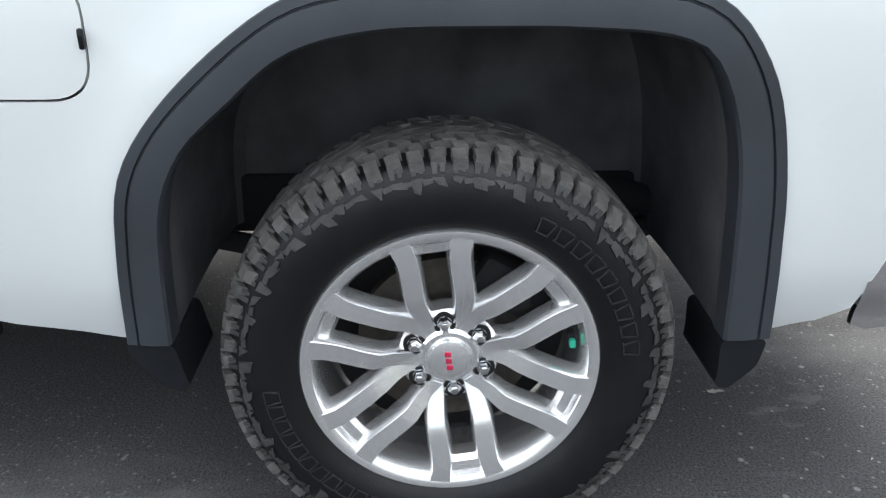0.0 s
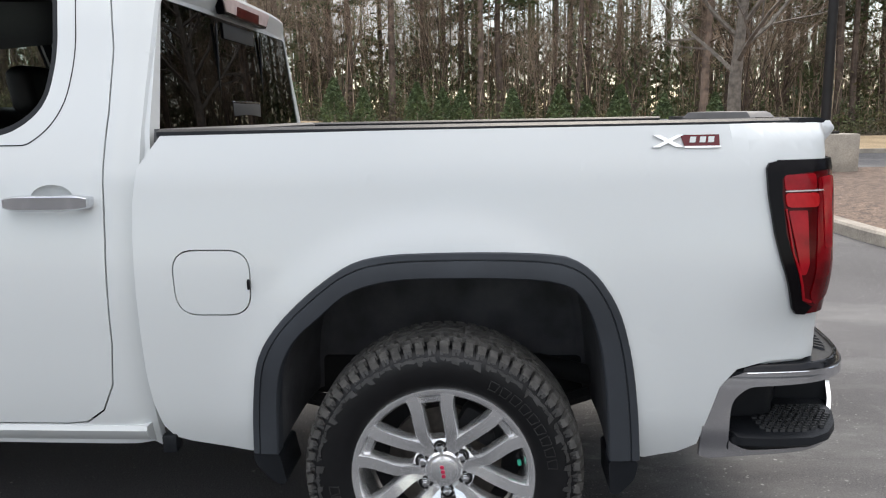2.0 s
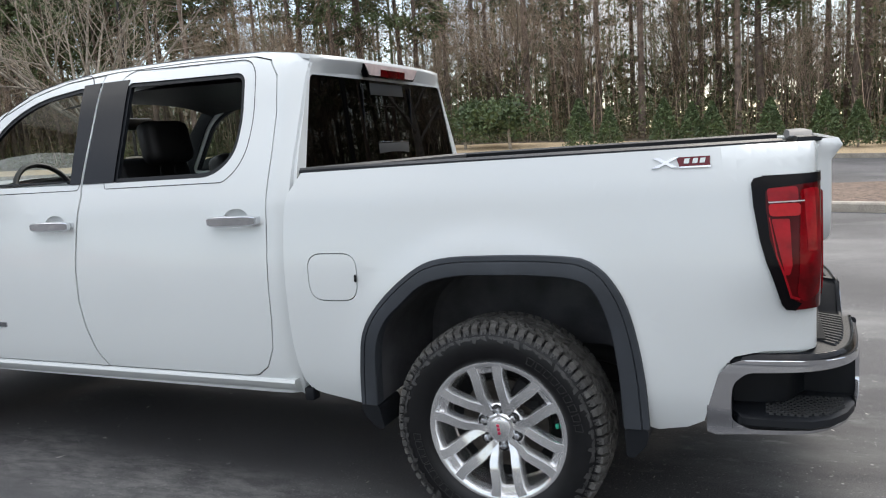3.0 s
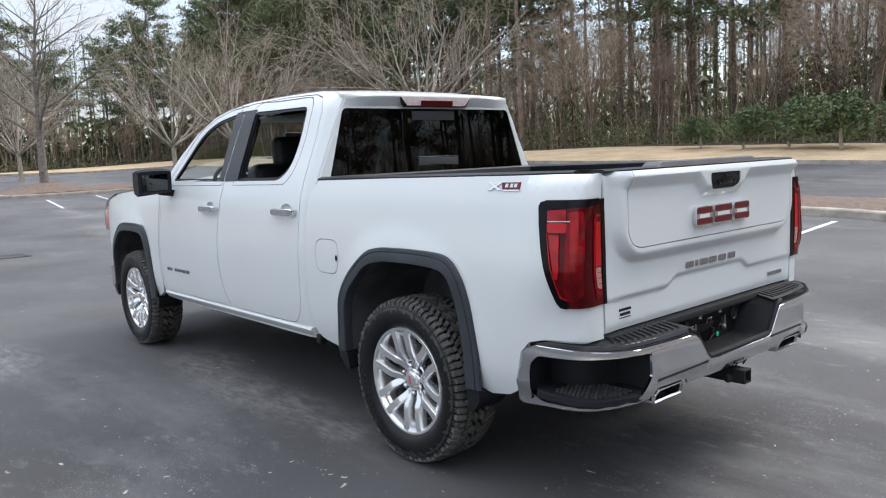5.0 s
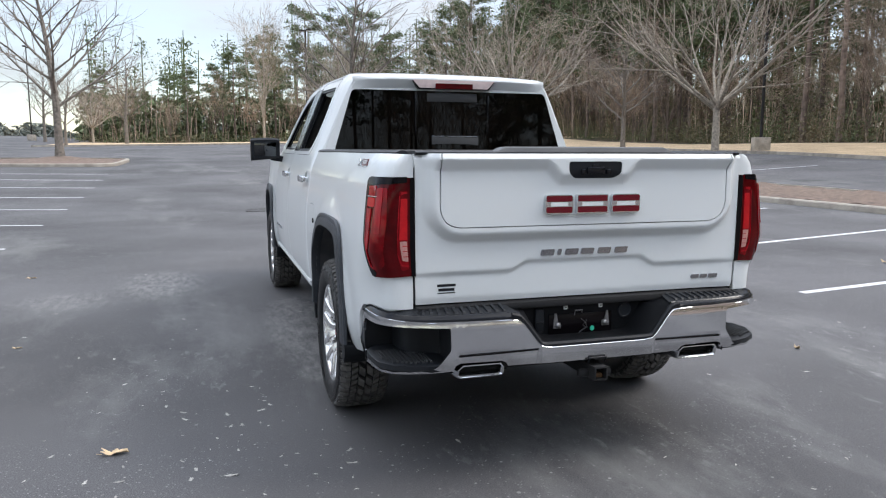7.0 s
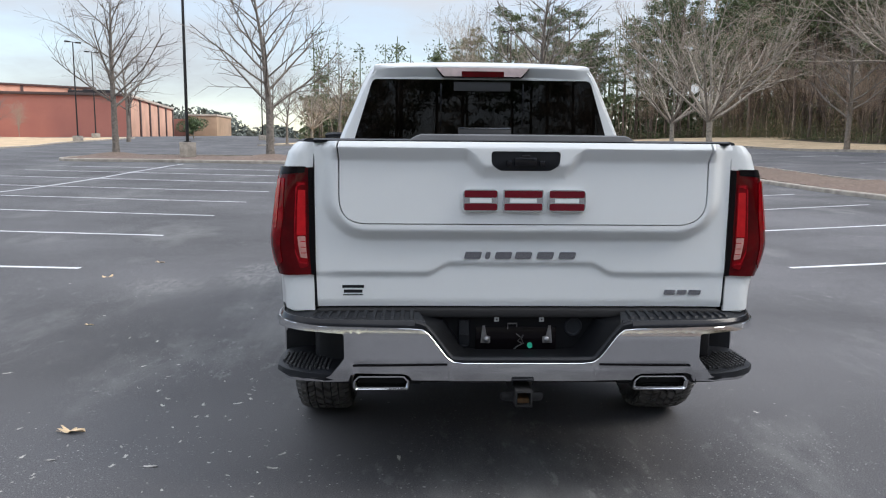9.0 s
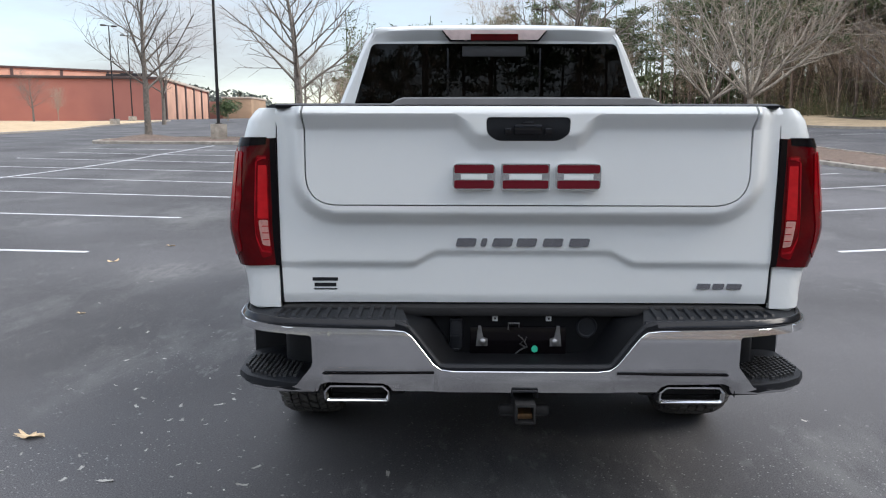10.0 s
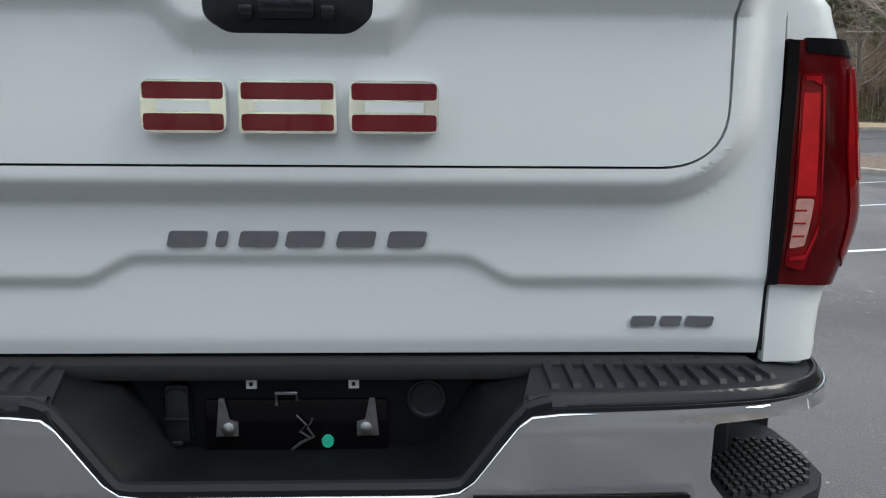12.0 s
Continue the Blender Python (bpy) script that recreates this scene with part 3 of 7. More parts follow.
def plan_curve(pts, anchor=0.0):
    """A line in plan as (s, x, y, nx, ny); s follows y along the side and runs on round the corner."""
    fine = catmull(pts, 10)
    s, out = fine[0][1], []
    for i, p in enumerate(fine):
        if i:
            s -= math.hypot(p[0] - fine[i - 1][0], p[1] - fine[i - 1][1])
        a, b = fine[max(0, i - 1)], fine[min(len(fine) - 1, i + 1)]
        tx, ty = b[0] - a[0], b[1] - a[1]
        L = math.hypot(tx, ty)
        out.append((s, p[0], p[1], ty / L, -tx / L))
    out = np.array(out[::-1])
    # running length and y agree along the straight of the side
    out[:, 0] += float(np.interp(anchor, out[:, 2], out[:, 2] - out[:, 0]))
    return out


BED_PLAN = plan_curve([(0.985, 0.95), (0.985, 0.6), (0.985, 0.2), (0.985, -0.2), (0.983, -0.5), (0.978, -0.72), (0.971, -0.87), (0.964, -0.95), (0.953, -1.0),
                       (0.930, -1.033), (0.895, -1.046), (0.84, -1.05), (0.80, -1.05), (0.772, -1.05)])
CAB_PLAN = plan_curve([(0.72, 4.68), (0.84, 4.62), (0.895, 4.50), (0.930, 4.36), (0.951, 4.2), (0.966, 3.9), (0.977, 3.5), (0.985, 2.4), (0.985, 2.2), (0.985, 1.2), (0.984, 0.96), (0.978, 0.90), (0.960, 0.862), (0.952, 0.842), (0.94, 0.838), (0.91, 0.838)], 2.2)


def plan_at(plan, s):
    return [float(np.interp(s, plan[:, 0], plan[:, i])) for i in range(1, 5)]


def rear_s(plan, x):
    """The running length at which the rear face of the plan reaches half-width x."""
    x += 0.012 * min(1.0, max(0.0, (0.90 - x) / 0.12))
    tail = plan[plan[:, 2] < plan[:, 2].min() + 0.03]
    o = np.argsort(tail[:, 1])
    return float(np.interp(x, tail[o, 1], tail[o, 0]))


def bed_map(s, z, d):
    x, y, nx, ny = plan_at(BED_PLAN, s)
    k = min(1.0, max(0.0, (x - 0.772) / 0.16))
    x += (half_width(z) - 0.985) * k + bulge(y, z) * k
    # the corner rounds over at the top and draws in below the lamp
    x -= 0.026 * max(0.0, (z - 1.350) / 0.036)**2 * ease(0.72, 0.86, -y) * k
    x -= 0.040 * (1 - ease(0.80, 1.02, z)) * ease(0.70, 1.0, -y) * k
    return Vector((-(x + nx * d), y + ny * d, z))


cab_lift = hermite([(0.80, 0.008), (1.1, 0.026), (1.6, 0.032), (2.2, 0.044), (2.6, 0.046), (2.9, 0.02), (3.1, 0.0)])


def lifted(y, z):
    """The greenhouse stands a little taller towards the windscreen."""
    return z + cab_lift(y) * min(1.15, max(0.0, (z - 1.40) / 0.40))


def cab_map(s, z, d):
    x, y, nx, ny = plan_at(CAB_PLAN, s)
    x += (half_width(z) - 0.985) * min(1.0, max(0.3, (4.75 - y) / 0.5)) + bulge(y, z) * min(1.0, max(0.0, (4.5 - y) / 0.2))
    return Vector((-(x + nx * d), y + ny * d, lifted(y, z)))


# plan normals point inward; flip where they do not
for PL in (BED_PLAN, CAB_PLAN):
    if PL[-1, 3] > 0:
        PL[:, 3:] *= -1

ARCH_OUT = [(0.538, 0.485), (0.529, 0.65), (0.499, 0.785), (0.408, 0.904), (0.268, 1.015), (0.162, 1.051), (0.003, 1.060), (-0.175, 1.060), (-0.312, 1.052), (-0.370, 1.036), (-0.428, 0.990), (-0.483, 0.900), (-0.519, 0.767), (-0.539, 0.62), (-0.548, 0.476)]
ARCH_IN = [(0.463, 0.485), (0.452, 0.69), (0.408, 0.805), (0.326, 0.885), (0.236, 0.955), (0.113, 0.986), (-0.04, 0.991), (-0.178, 0.99), (-0.31, 0.979), (-0.378, 0.943), (-0.427, 0.829), (-0.452, 0.67), (-0.463, 0.476)]


def resample(pts, n):
    pts = catmull(pts, 8)
    L = [0.0]
    for a, b in zip(pts, pts[1:]):
        L.append(L[-1] + math.hypot(b[0] - a[0], b[1] - a[1]))
    return [(float(np.interp(L[-1] * i / (n - 1), L, [p[0] for p in pts])), float(np.interp(L[-1] * i / (n - 1), L, [p[1] for p in pts]))) for i in range(n)]


OUT, INN = resample(ARCH_OUT, 60), resample(ARCH_IN, 60)
MID = [((a[0] * 0.6 + b[0] * 0.4), (a[1] * 0.6 + b[1] * 0.4)) for a, b in zip(OUT, INN)]

# bed side with its wheel opening
FUEL = fillet([(0.746, 1.07), (0.52, 1.07), (0.52, 0.885), (0.735, 0.885)], 0.068, 8)
sR = rear_s(BED_PLAN, 0.787)
bed_outline = ([(0.775, 1.381), (0.836, 1.295), (0.850, 1.2), (0.852, 1.1), (0.849, 0.95), (0.846, 0.83), (0.842, 0.72), (0.83, 0.62), (0.812, 0.55), (0.785, 0.512), (0.74, 0.497), (0.64, 0.478), (0.56, 0.469)]
               + MID + [(-0.57, 0.458), (-0.66, 0.470), (-0.715, 0.50), (-0.735, 0.58), (-0.765, 0.68), (-0.81, 0.725), (-0.9, 0.742), (sR, 0.742), (sR, 1.383), (-0.9, 1.386), (0, 1.386)])
bed_side = part("bed_side", panel(bed_outline, bed_map, 0.022, [FUEL], 0.045, 0.04), WHITE, truck, "white sheet metal bed side")
mirrored(bed_side, out=0.013)
fuel = part("fuel_door", panel(inset(FUEL, 0.004), bed_map, 0.02, (), 0.04, 0.04), WHITE, truck, "rounded white fuel filler door")
bm = bmesh.new()
box(bm, (-0.985, 0.524, 0.975), (0.010, 0.009, 0.030), 0.004)
part("finger_notch", bm, GLOSSBLK, fuel)

# doors
RWIN = fillet([(1.775, 1.386, 0.02), (1.80, 1.80, 0.03), (1.13, 1.792, 0.05), (1.10, 1.60, 0.3), (1.115, 1.46, 0.08), (1.22, 1.386, 0.12)], 0.03, 8)
FWIN = fillet([(2.03, 1.386, 0.02), (2.07, 1.80, 0.03), (2.36, 1.765, 0.2), (2.56, 1.685, 0.2), (2.86, 1.395, 0.03)], 0.03, 8)
RDOOR = [(0.936, 1.30), (0.932, 1.45), (0.940, 1.62), (0.968, 1.77), (1.02, 1.832), (1.12, 1.853), (1.5, 1.864), (1.90, 1.852), (1.965, 1.845), (1.955, 1.6), (1.962, 1.40), (1.955, 1.33), (1.975, 1.19), (1.988, 1.0), (1.988, 0.85), (1.97, 0.74), (1.93, 0.63), (1.87, 0.556),
         (1.10, 0.556), (1.04, 0.562), (0.985, 0.60), (0.948, 0.68), (0.936, 0.80), (0.934, 1.1)]
FDOOR = [(1.974, 1.842), (2.2, 1.822), (2.4, 1.78), (2.6, 1.705), (2.8, 1.565), (2.96, 1.40), (3.0, 1.33), (3.03, 1.1), (3.04, 0.8), (3.03, 0.64), (2.99, 0.556),
         (1.885, 0.556), (1.94, 0.63), (1.98, 0.74), (1.998, 0.85), (1.998, 1.0), (1.985, 1.19), (1.965, 1.33), (1.972, 1.40), (1.965, 1.6)]
for nm, dl, wl_, hy in (("rear_door", RDOOR, RWIN, 1.081), ("front_door", FDOOR, FWIN, 2.118)):
    CUP = [(hy + 0.062 * math.cos(a), 1.215 + 0.038 * math.sin(a)) for a in [math.pi * i / 14 for i in range(28)]]
    door = part(nm, panel(dl, cab_map, 0.03, [wl_, CUP], 0.06, 0.045), WHITE, truck, "white door with window frame")

    def bowl(u, v, d, hy=hy):
        r2 = ((u - hy) / 0.064)**2 + ((v - 1.215) / 0.040)**2
        return cab_map(u, v, d + 0.026 * math.sqrt(max(0.0, 1 - r2)))
    part("handle_cup", panel(inset(CUP, -0.0015), bowl, 0.003, (), 0.008, 0.006), WHITE, door, "shallow finger cup behind the handle")
    # the driver's side windows are lowered; their top edge shows in the slot
    part("window", panel([(p[0], p[1] if p[1] > 1.42 else p[1]) for p in fillet([(min(q[0] for q in wl_) + 0.03, 1.380), (max(q[0] for q in wl_) - 0.05, 1.380), (max(q[0] for q in wl_) - 0.05, 1.392), (min(q[0] for q in wl_) + 0.03, 1.392)], 0.003, 2)], cab_map, 0.004, (), 0.2, 0.1, depth0=0.016), CLEAR, door, "lowered side window glass")
    ring = inset(wl_, 0.018)
    part("weatherstrip", panel(inset(wl_, -0.002), cab_map, 0.02, [ring], 0.2, 0.1, depth0=0.006), BLACKP, door, "black rubber window seal")
    seam_o = [(y_, max(z_, 1.360)) for y_, z_ in inset(wl_, -0.056)]
    seam_i = [(y_, max(z_, 1.3635)) for y_, z_ in inset(wl_, -0.0525)]
    part("frame_seam", panel(seam_o, cab_map, 0.004, [seam_i], 0.2, 0.1, depth0=-0.0006), BLACKP, door)
    bm = bmesh.new()
    yy = [hy - 0.120 + 0.240 * i / 12 for i in range(13)]
    secs = []
    for i, y in enumerate(yy):
        e = abs(i - 6) / 6
        out_ = 0.044 - 0.010 * e**4
        h = 0.022 * (1 - 0.35 * e**6)
        w = half_width(1.21)
        zc = 1.205
        secs.append([(-(w + out_ + 0.004), y, zc - h * 0.75), (-(w + out_ + 0.004), y, zc + h * 0.8), (-(w + out_ - 0.002), y, zc + h), (-(w + out_ - 0.016), y, zc + h), (-(w + out_ - 0.018), y, zc - h), (-(w + out_ - 0.002), y, zc - h)])
    loft(bm, secs, caps=True)
    for y in (hy - 0.105, hy + 0.105):
        box(bm, (-(half_width(1.21) + 0.014), y, 1.205), (0.045, 0.032, 0.03), 0.006)
    handle = part("door_handle", bm, CHROME, door, "chrome pull handle")
    for o in (door,):
        d2 = mirrored(o)
        for c in o.children:
            if c.name.split(".")[0] != "window":
                mirrored(c, d2)
        pane = part("window", panel(inset(wl_, -0.006), cab_map, 0.004, (), 0.2, 0.1, depth0=0.014), REARSIDE if nm == "rear_door" else CLEAR, d2, "tinted side window glass")
        pane.data.transform(Matrix.Diagonal((-1, 1, 1, 1)))
        pane.data.flip_normals()
# black pillar trim between the windows
for piece in ([(1.768, 1.388), (1.957, 1.388), (1.958, 1.812), (1.796, 1.815)], [(1.975, 1.388), (2.038, 1.388), (2.078, 1.808), (1.972, 1.812)]):
    mirrored(part("pillar_trim", panel(piece, cab_map, 0.006, (), 0.1, 0.06, depth0=-0.003), GLOSSBLK, truck, "dark glossy window pillar trim"))

# cab side, rocker, pillars, fender
roof_line = hermite([(0.80, 1.845), (0.9, 1.862), (1.1, 1.876), (1.5, 1.884), (2.0, 1.868), (2.4, 1.80), (2.65, 1.705), (2.85, 1.58), (3.05, 1.40), (3.3, 1.36)])
sC = rear_s(CAB_PLAN, 0.938)
DOORS = ([(0.931, 1.30), (0.927, 1.45), (0.935, 1.62), (0.963, 1.773), (1.018, 1.838), (1.12, 1.859), (1.5, 1.870), (1.90, 1.858), (2.2, 1.829), (2.4, 1.787), (2.6, 1.712), (2.8, 1.572), (2.966, 1.402), (3.006, 1.33), (3.036, 1.1), (3.046, 0.8), (3.036, 0.64), (2.994, 0.551)]
         + [(1.10, 0.551), (1.037, 0.557), (0.981, 0.597), (0.943, 0.678), (0.931, 0.80), (0.929, 1.1)])
cab_out = [(sC, 0.46), (sC, 1.0), (sC, 1.4), (sC, 1.80), (sC, 1.832), (0.845, 1.842), (0.9, 1.862), (1.1, 1.876), (1.5, 1.884), (2.0, 1.868), (2.4, 1.80), (2.65, 1.705), (2.85, 1.58), (3.02, 1.42), (3.055, 1.35), (3.06, 1.1), (3.07, 0.8), (3.07, 0.62), (3.06, 0.50), (2.9, 0.492), (0.86, 0.482), (0.84, 0.46)]
cab_side = part("cab_side", panel(cab_out, cab_map, 0.03, [DOORS], 0.018, 0.03), WHITE, truck, "white cab side with sill", even=True)
mirrored(cab_side)
# black sheet behind the doors puts the shade into their gaps
gap_sheet = part("door_jamb", panel(inset(DOORS, -0.03), cab_map, 0.01, [inset(RWIN, -0.02), inset(FWIN, -0.02)], 0.12, 0.08, depth0=0.034), BLACKP, truck, "dark door jamb behind the gaps")
mirrored(gap_sheet)
F_OUT = [(y + 3.745, z) for y, z in MID]
fender_out = [(3.066, 1.345), (3.07, 1.1), (3.08, 0.8), (3.08, 0.60), (3.12, 0.52), (3.19, 0.49)] + [p for p in F_OUT[::-1]] + [(4.32, 0.5), (4.5, 0.55), (4.62, 0.7), (4.63, 1.15), (4.5, 1.22), (4.1, 1.30), (3.4, 1.345)]
fender = part("front_fender", panel(fender_out, cab_map, 0.03, (), 0.07, 0.05), WHITE, truck, "white front fender")
mirrored(fender)
# sill strip that catches light below the doors
bm = bmesh.new()
loft(bm, [[(-half_width(0.545) - 0.006, y, 0.548), (-half_width(0.545) - 0.012, y, 0.535), (-0.945, y, 0.50), (-0.88, y, 0.47), (-0.85, y, 0.50), (-0.9, y, 0.548)] for y in (0.86, 1.4, 2.0, 2.6, 3.03)], caps=True)
mirrored(part("rocker_panel", bm, WHITE, truck, "white rocker panel"))
bm = bmesh.new()
box(bm, (-0.935, 0.80, 0.492), (0.05, 0.045, 0.055), 0.008)
mirrored(part("rocker_end_cap", bm, BLACKP, truck, "black plastic sill end cap"))


def flare(y0):
    """Black moulding that follows the wheel opening."""
    bm = bmesh.new()
    prof = [(0.0, -0.010), (0.0, 0.008), (0.03, 0.013), (0.25, 0.016), (0.27, 0.009), (0.30, 0.009), (0.32, 0.017), (0.6, 0.022), (0.94, 0.022), (1.0, 0.014), (1.0, -0.05)]
    secs = []
    for o, i in zip(OUT, INN):
        row = []
        for t, up in prof:
            y, z = o[0] + (i[0] - o[0]) * t, o[1] + (i[1] - o[1]) * t
            side = plan_at(CAB_PLAN, y + y0)[0] if y0 else 0.985
            row.append((-(max(half_width(z), 0.972) + side - 0.985 + 0.015 + up * 0.7), y + y0, z))
        secs.append(row)
    loft(bm, secs, closed=False)
    return bm


def flap(pts, y0):
    def lay(u, v, d):
        return Vector((-(0.992 - (0.03 if y0 else 0.0) - d - 0.04 * max(0, 0.47 - v)), u + y0, v))
    return panel(pts, lay, 0.17, (), 0.03, 0.03)


for y0, nm in ((0.0, "rear"), (3.745, "front")):
    fl = part("wheel_arch_flare", flare(y0), FLAREM, truck, "black plastic wheel arch flare")
    f2 = mirrored(fl)
    for pts in (fillet([(0.543, 0.482), (0.463, 0.482), (0.456, 0.44), (0.447, 0.395), (0.462, 0.385), (0.49, 0.40), (0.53, 0.445)], 0.015, 3), fillet([(-0.545, 0.472), (-0.463, 0.472), (-0.468, 0.40), (-0.466, 0.375), (-0.49, 0.368), (-0.535, 0.415)], 0.015, 3)):
        m1 = part("mud_guard", flap(pts, y0), BLACKP, fl, "black plastic mud guard")
        mirrored(m1, f2)
    # wheel house liner
    bm = bmesh.new()
    ring = resample([(y, z) for y, z in ARCH_IN], 40)
    secs = []
    for x, g in ((-0.965 if y0 else -0.98, 0.0), (-0.93, 0.012), (-0.8, 0.025), (-0.65, 0.03), (-0.52, 0.02), (-0.47, 0.0), (-0.45, -0.05)):
        secs.append([(x, y * (1 + g) + y0, 0.5 + (z - 0.5) * (1 + g)) for y, z in ring])
    loft(bm, secs, closed=False)
    fc = [bm.verts.new((-0.45, y * 0.95 + y0, 0.5 + (z - 0.5) * 0.95)) for y, z in ring]
    bm.faces.new(fc)
    mirrored(part("wheel_house", bm, LINER, truck, "dark wheel house liner"))

# roof
bm = bmesh.new()
US = [i / 12 - 1 for i in range(25)]


def crown(y):
    return 0.010 + 0.014 * ease(0.85, 1.5, y)


secs = []
for y in (0.858, 0.90, 0.95, 1.05, 1.2, 1.4, 1.6, 1.8, 2.0, 2.2, 2.35, 2.45):
    zt = roof_line(max(y, 0.86)) - 0.001
    xe = half_width(zt) + 0.003
    secs.append([(xe * u, y + 0.012 * u**4 if y < 0.87 else y, lifted(y, zt) + crown(y) * (1 - abs(u)**2.4)) for u in US])
# overhanging lip: its edge and the underside that runs back to the glass
zl = roof_line(0.86) - 0.001
xl = half_width(zl) + 0.003
for y, dz, w in ((0.815, 0.004, 1.0), (0.800, 0.012, 1.0), (0.797, 0.022, 1.002), (0.803, 0.036, 1.008), (0.838, 0.078, 1.04), (0.862, 0.082, 1.04)):
    bow = (0.040 if y < 0.81 else 0.028 if y < 0.82 else 0.012) * (1 - ease(0.803, 0.84, y) * 0.7)
    secs.insert(0, [(xl * w * u, y + bow * abs(u)**5, lifted(0.86, zl) - dz + crown(0.8) * (1 - abs(u)**2.4)) for u in US])
# the sheet turns down over the cab sides
secs = [[(r[0][0] - 0.002, r[0][1], r[0][2] - 0.016)] + r + [(r[-1][0] + 0.002, r[-1][1], r[-1][2] - 0.016)] for r in secs]
loft(bm, secs, closed=False)
part("roof", bm, WHITE, truck, "white cab roof with rear lip")
bm = bmesh.new()
loft(bm, [[(-0.55 - w, y, 1.872), (-0.55 - w * 0.5, y, 1.872 + h), (-0.55 + w * 0.5, y, 1.874 + h), (-0.55 + w, y, 1.876)] for y, w, h in ((2.16, 0.03, 0.036), (2.20, 0.028, 0.034), (2.25, 0.022, 0.022), (2.30, 0.010, 0.004))], caps=True)
part("roof_antenna", bm, WHITE, truck, "small white roof antenna fin")
# cab back wall and rear window
REARGL = fillet([(-0.80, 1.380), (0.80, 1.380), (0.675, 1.785), (-0.675, 1.785)], 0.03, 5)


def back_map(u, v, d):
    return Vector((u, 0.835 - 0.010 * (1 - (u / 0.85)**2) + 0.05 * (v - 1.6) + d, v))


back_out = [(-(half_width(z) - 0.042), z) for z in (0.5, 0.9, 1.2, 1.4, 1.5, 1.6, 1.7, 1.78, 1.815)]
back_out = back_out + [(-x, z) for x, z in back_out[::-1]]
part("cab_back", panel(back_out, back_map, 0.03, [REARGL], 0.12, 0.1), WHITE, truck, "white cab back wall")
rg = part("rear_window", panel(inset(REARGL, -0.004), back_map, 0.005, (), 0.2, 0.12, depth0=0.004), PRIVACY, truck, "dark tinted sliding rear window")
for x in (-0.255, 0.255):
    bm = bmesh.new()
    box(bm, (x, 0.829, 1.58), (0.010, 0.008, 0.36), 0.002)
    part("slider_rail", bm, GLOSSBLK, rg)
bm = bmesh.new()
box(bm, (0.0, 0.8325, 1.744), (0.35, 0.004, 0.056), 0.001, rot=Matrix.Rotation(radians(-3), 4, "X"))
part("lamp_cover", bm, DULLGREY, rg, "dull grey lamp cover behind the glass")
bm = bmesh.new()
box(bm, (0.02, 0.8225, 1.488), (0.33, 0.004, 0.006), 0.001)
part("slider_trim", bm, CHROMEDK, rg, "thin bright slider trim")
bm = bmesh.new()
box(bm, (0.02, 0.8225, 1.440), (0.33, 0.003, 0.085), 0.001)
part("slider_panel", bm, DULLGREY, rg, "dull dark slider panel")
# high brake lamp
def lip_plate(pts, lift, thick):
    return panel(pts, lambda u, v, d: Vector((u, 0.7965 + 0.04 * abs(u / xl)**5 - lift + d + 0.10 * max(0.0, 1.832 - v), v)), thick, (), 0.06, 0.02)


hl = part("high_brake_lamp", lip_plate(fillet([(-0.290, 1.851), (-0.245, 1.793), (0.245, 1.793), (0.290, 1.851)], 0.006, 3), 0.004, 0.03), GLOSSBLK, truck, "high-mounted brake lamp with clear lens")
part("lamp_lens", lip_plate(fillet([(-0.284, 1.852), (-0.238, 1.801), (0.238, 1.801), (0.284, 1.852)], 0.006, 3), 0.007, 0.006), LAMPCLEAR, hl, "pale pinkish lens")
part("lamp_strip", lip_plate(fillet([(-0.130, 1.832), (-0.130, 1.798), (0.130, 1.798), (0.130, 1.832)], 0.003, 2), 0.009, 0.004), REDDARK, hl, "dark red lamp centre")

# bonnet, windscreen and nose
bm = bmesh.new()
secs = []
for y, z, x in ((3.06, 1.345, 0.925), (3.4, 1.345, 0.925), (3.8, 1.325, 0.92), (4.2, 1.295, 0.91), (4.5, 1.235, 0.89), (4.62, 1.16, 0.87)):
    secs.append([(x * u, y + 0.06 * (1 - u * u), z + 0.06 * (1 - abs(u)**3) + 0.02 * ease(0.3, 0.5, 0.8 - abs(u))) for u in [i / 8 - 1 for i in range(17)]])
loft(bm, secs, closed=False)
part("bonnet", bm, WHITE, truck, "white bonnet")
bm = bmesh.new()
secs = []
for t in (0, 0.25, 0.5, 0.75, 1.0):
    y0_, z0_ = 3.08 + (2.42 - 3.08) * t, 1.375 + (1.845 - 1.375) * t
    x0_ = (half_width(1.40) - 0.02) * (1 - t) + 0.70 * t
    secs.append([(x0_ * u, y0_ + (0.22 - 0.1 * t) * (1 - u * u), z0_ + 0.03 * (1 - u * u) + 0.02 * math.sin(math.pi * t)) for u in [i / 6 - 1 for i in range(13)]])
loft(bm, secs, closed=False)
part("windscreen", bm, CLEAR, truck, "clear windscreen")
bm = bmesh.new()
loft(bm, [[(-0.87, 4.45, z), (-0.80, 4.60, z), (-0.5, 4.70, z), (0, 4.73, z), (0.5, 4.70, z), (0.80, 4.60, z), (0.87, 4.45, z), (0.5, 4.3, z), (-0.5, 4.3, z)] for z in (0.62, 0.8, 1.0, 1.18)], caps=True)
grille = part("grille", bm, BLACKP, truck, "black front grille")
bm = bmesh.new()
loft(bm, [[(-0.91, 4.35, z), (-0.88, 4.60, z), (-0.5, 4.745, z), (0.5, 4.745, z), (0.88, 4.60, z), (0.91, 4.35, z), (0.6, 4.3, z), (-0.6, 4.3, z)] for z in (0.42, 0.5, 0.62)], caps=True)
part("front_bumper", bm, CHROME, truck, "chrome front bumper")
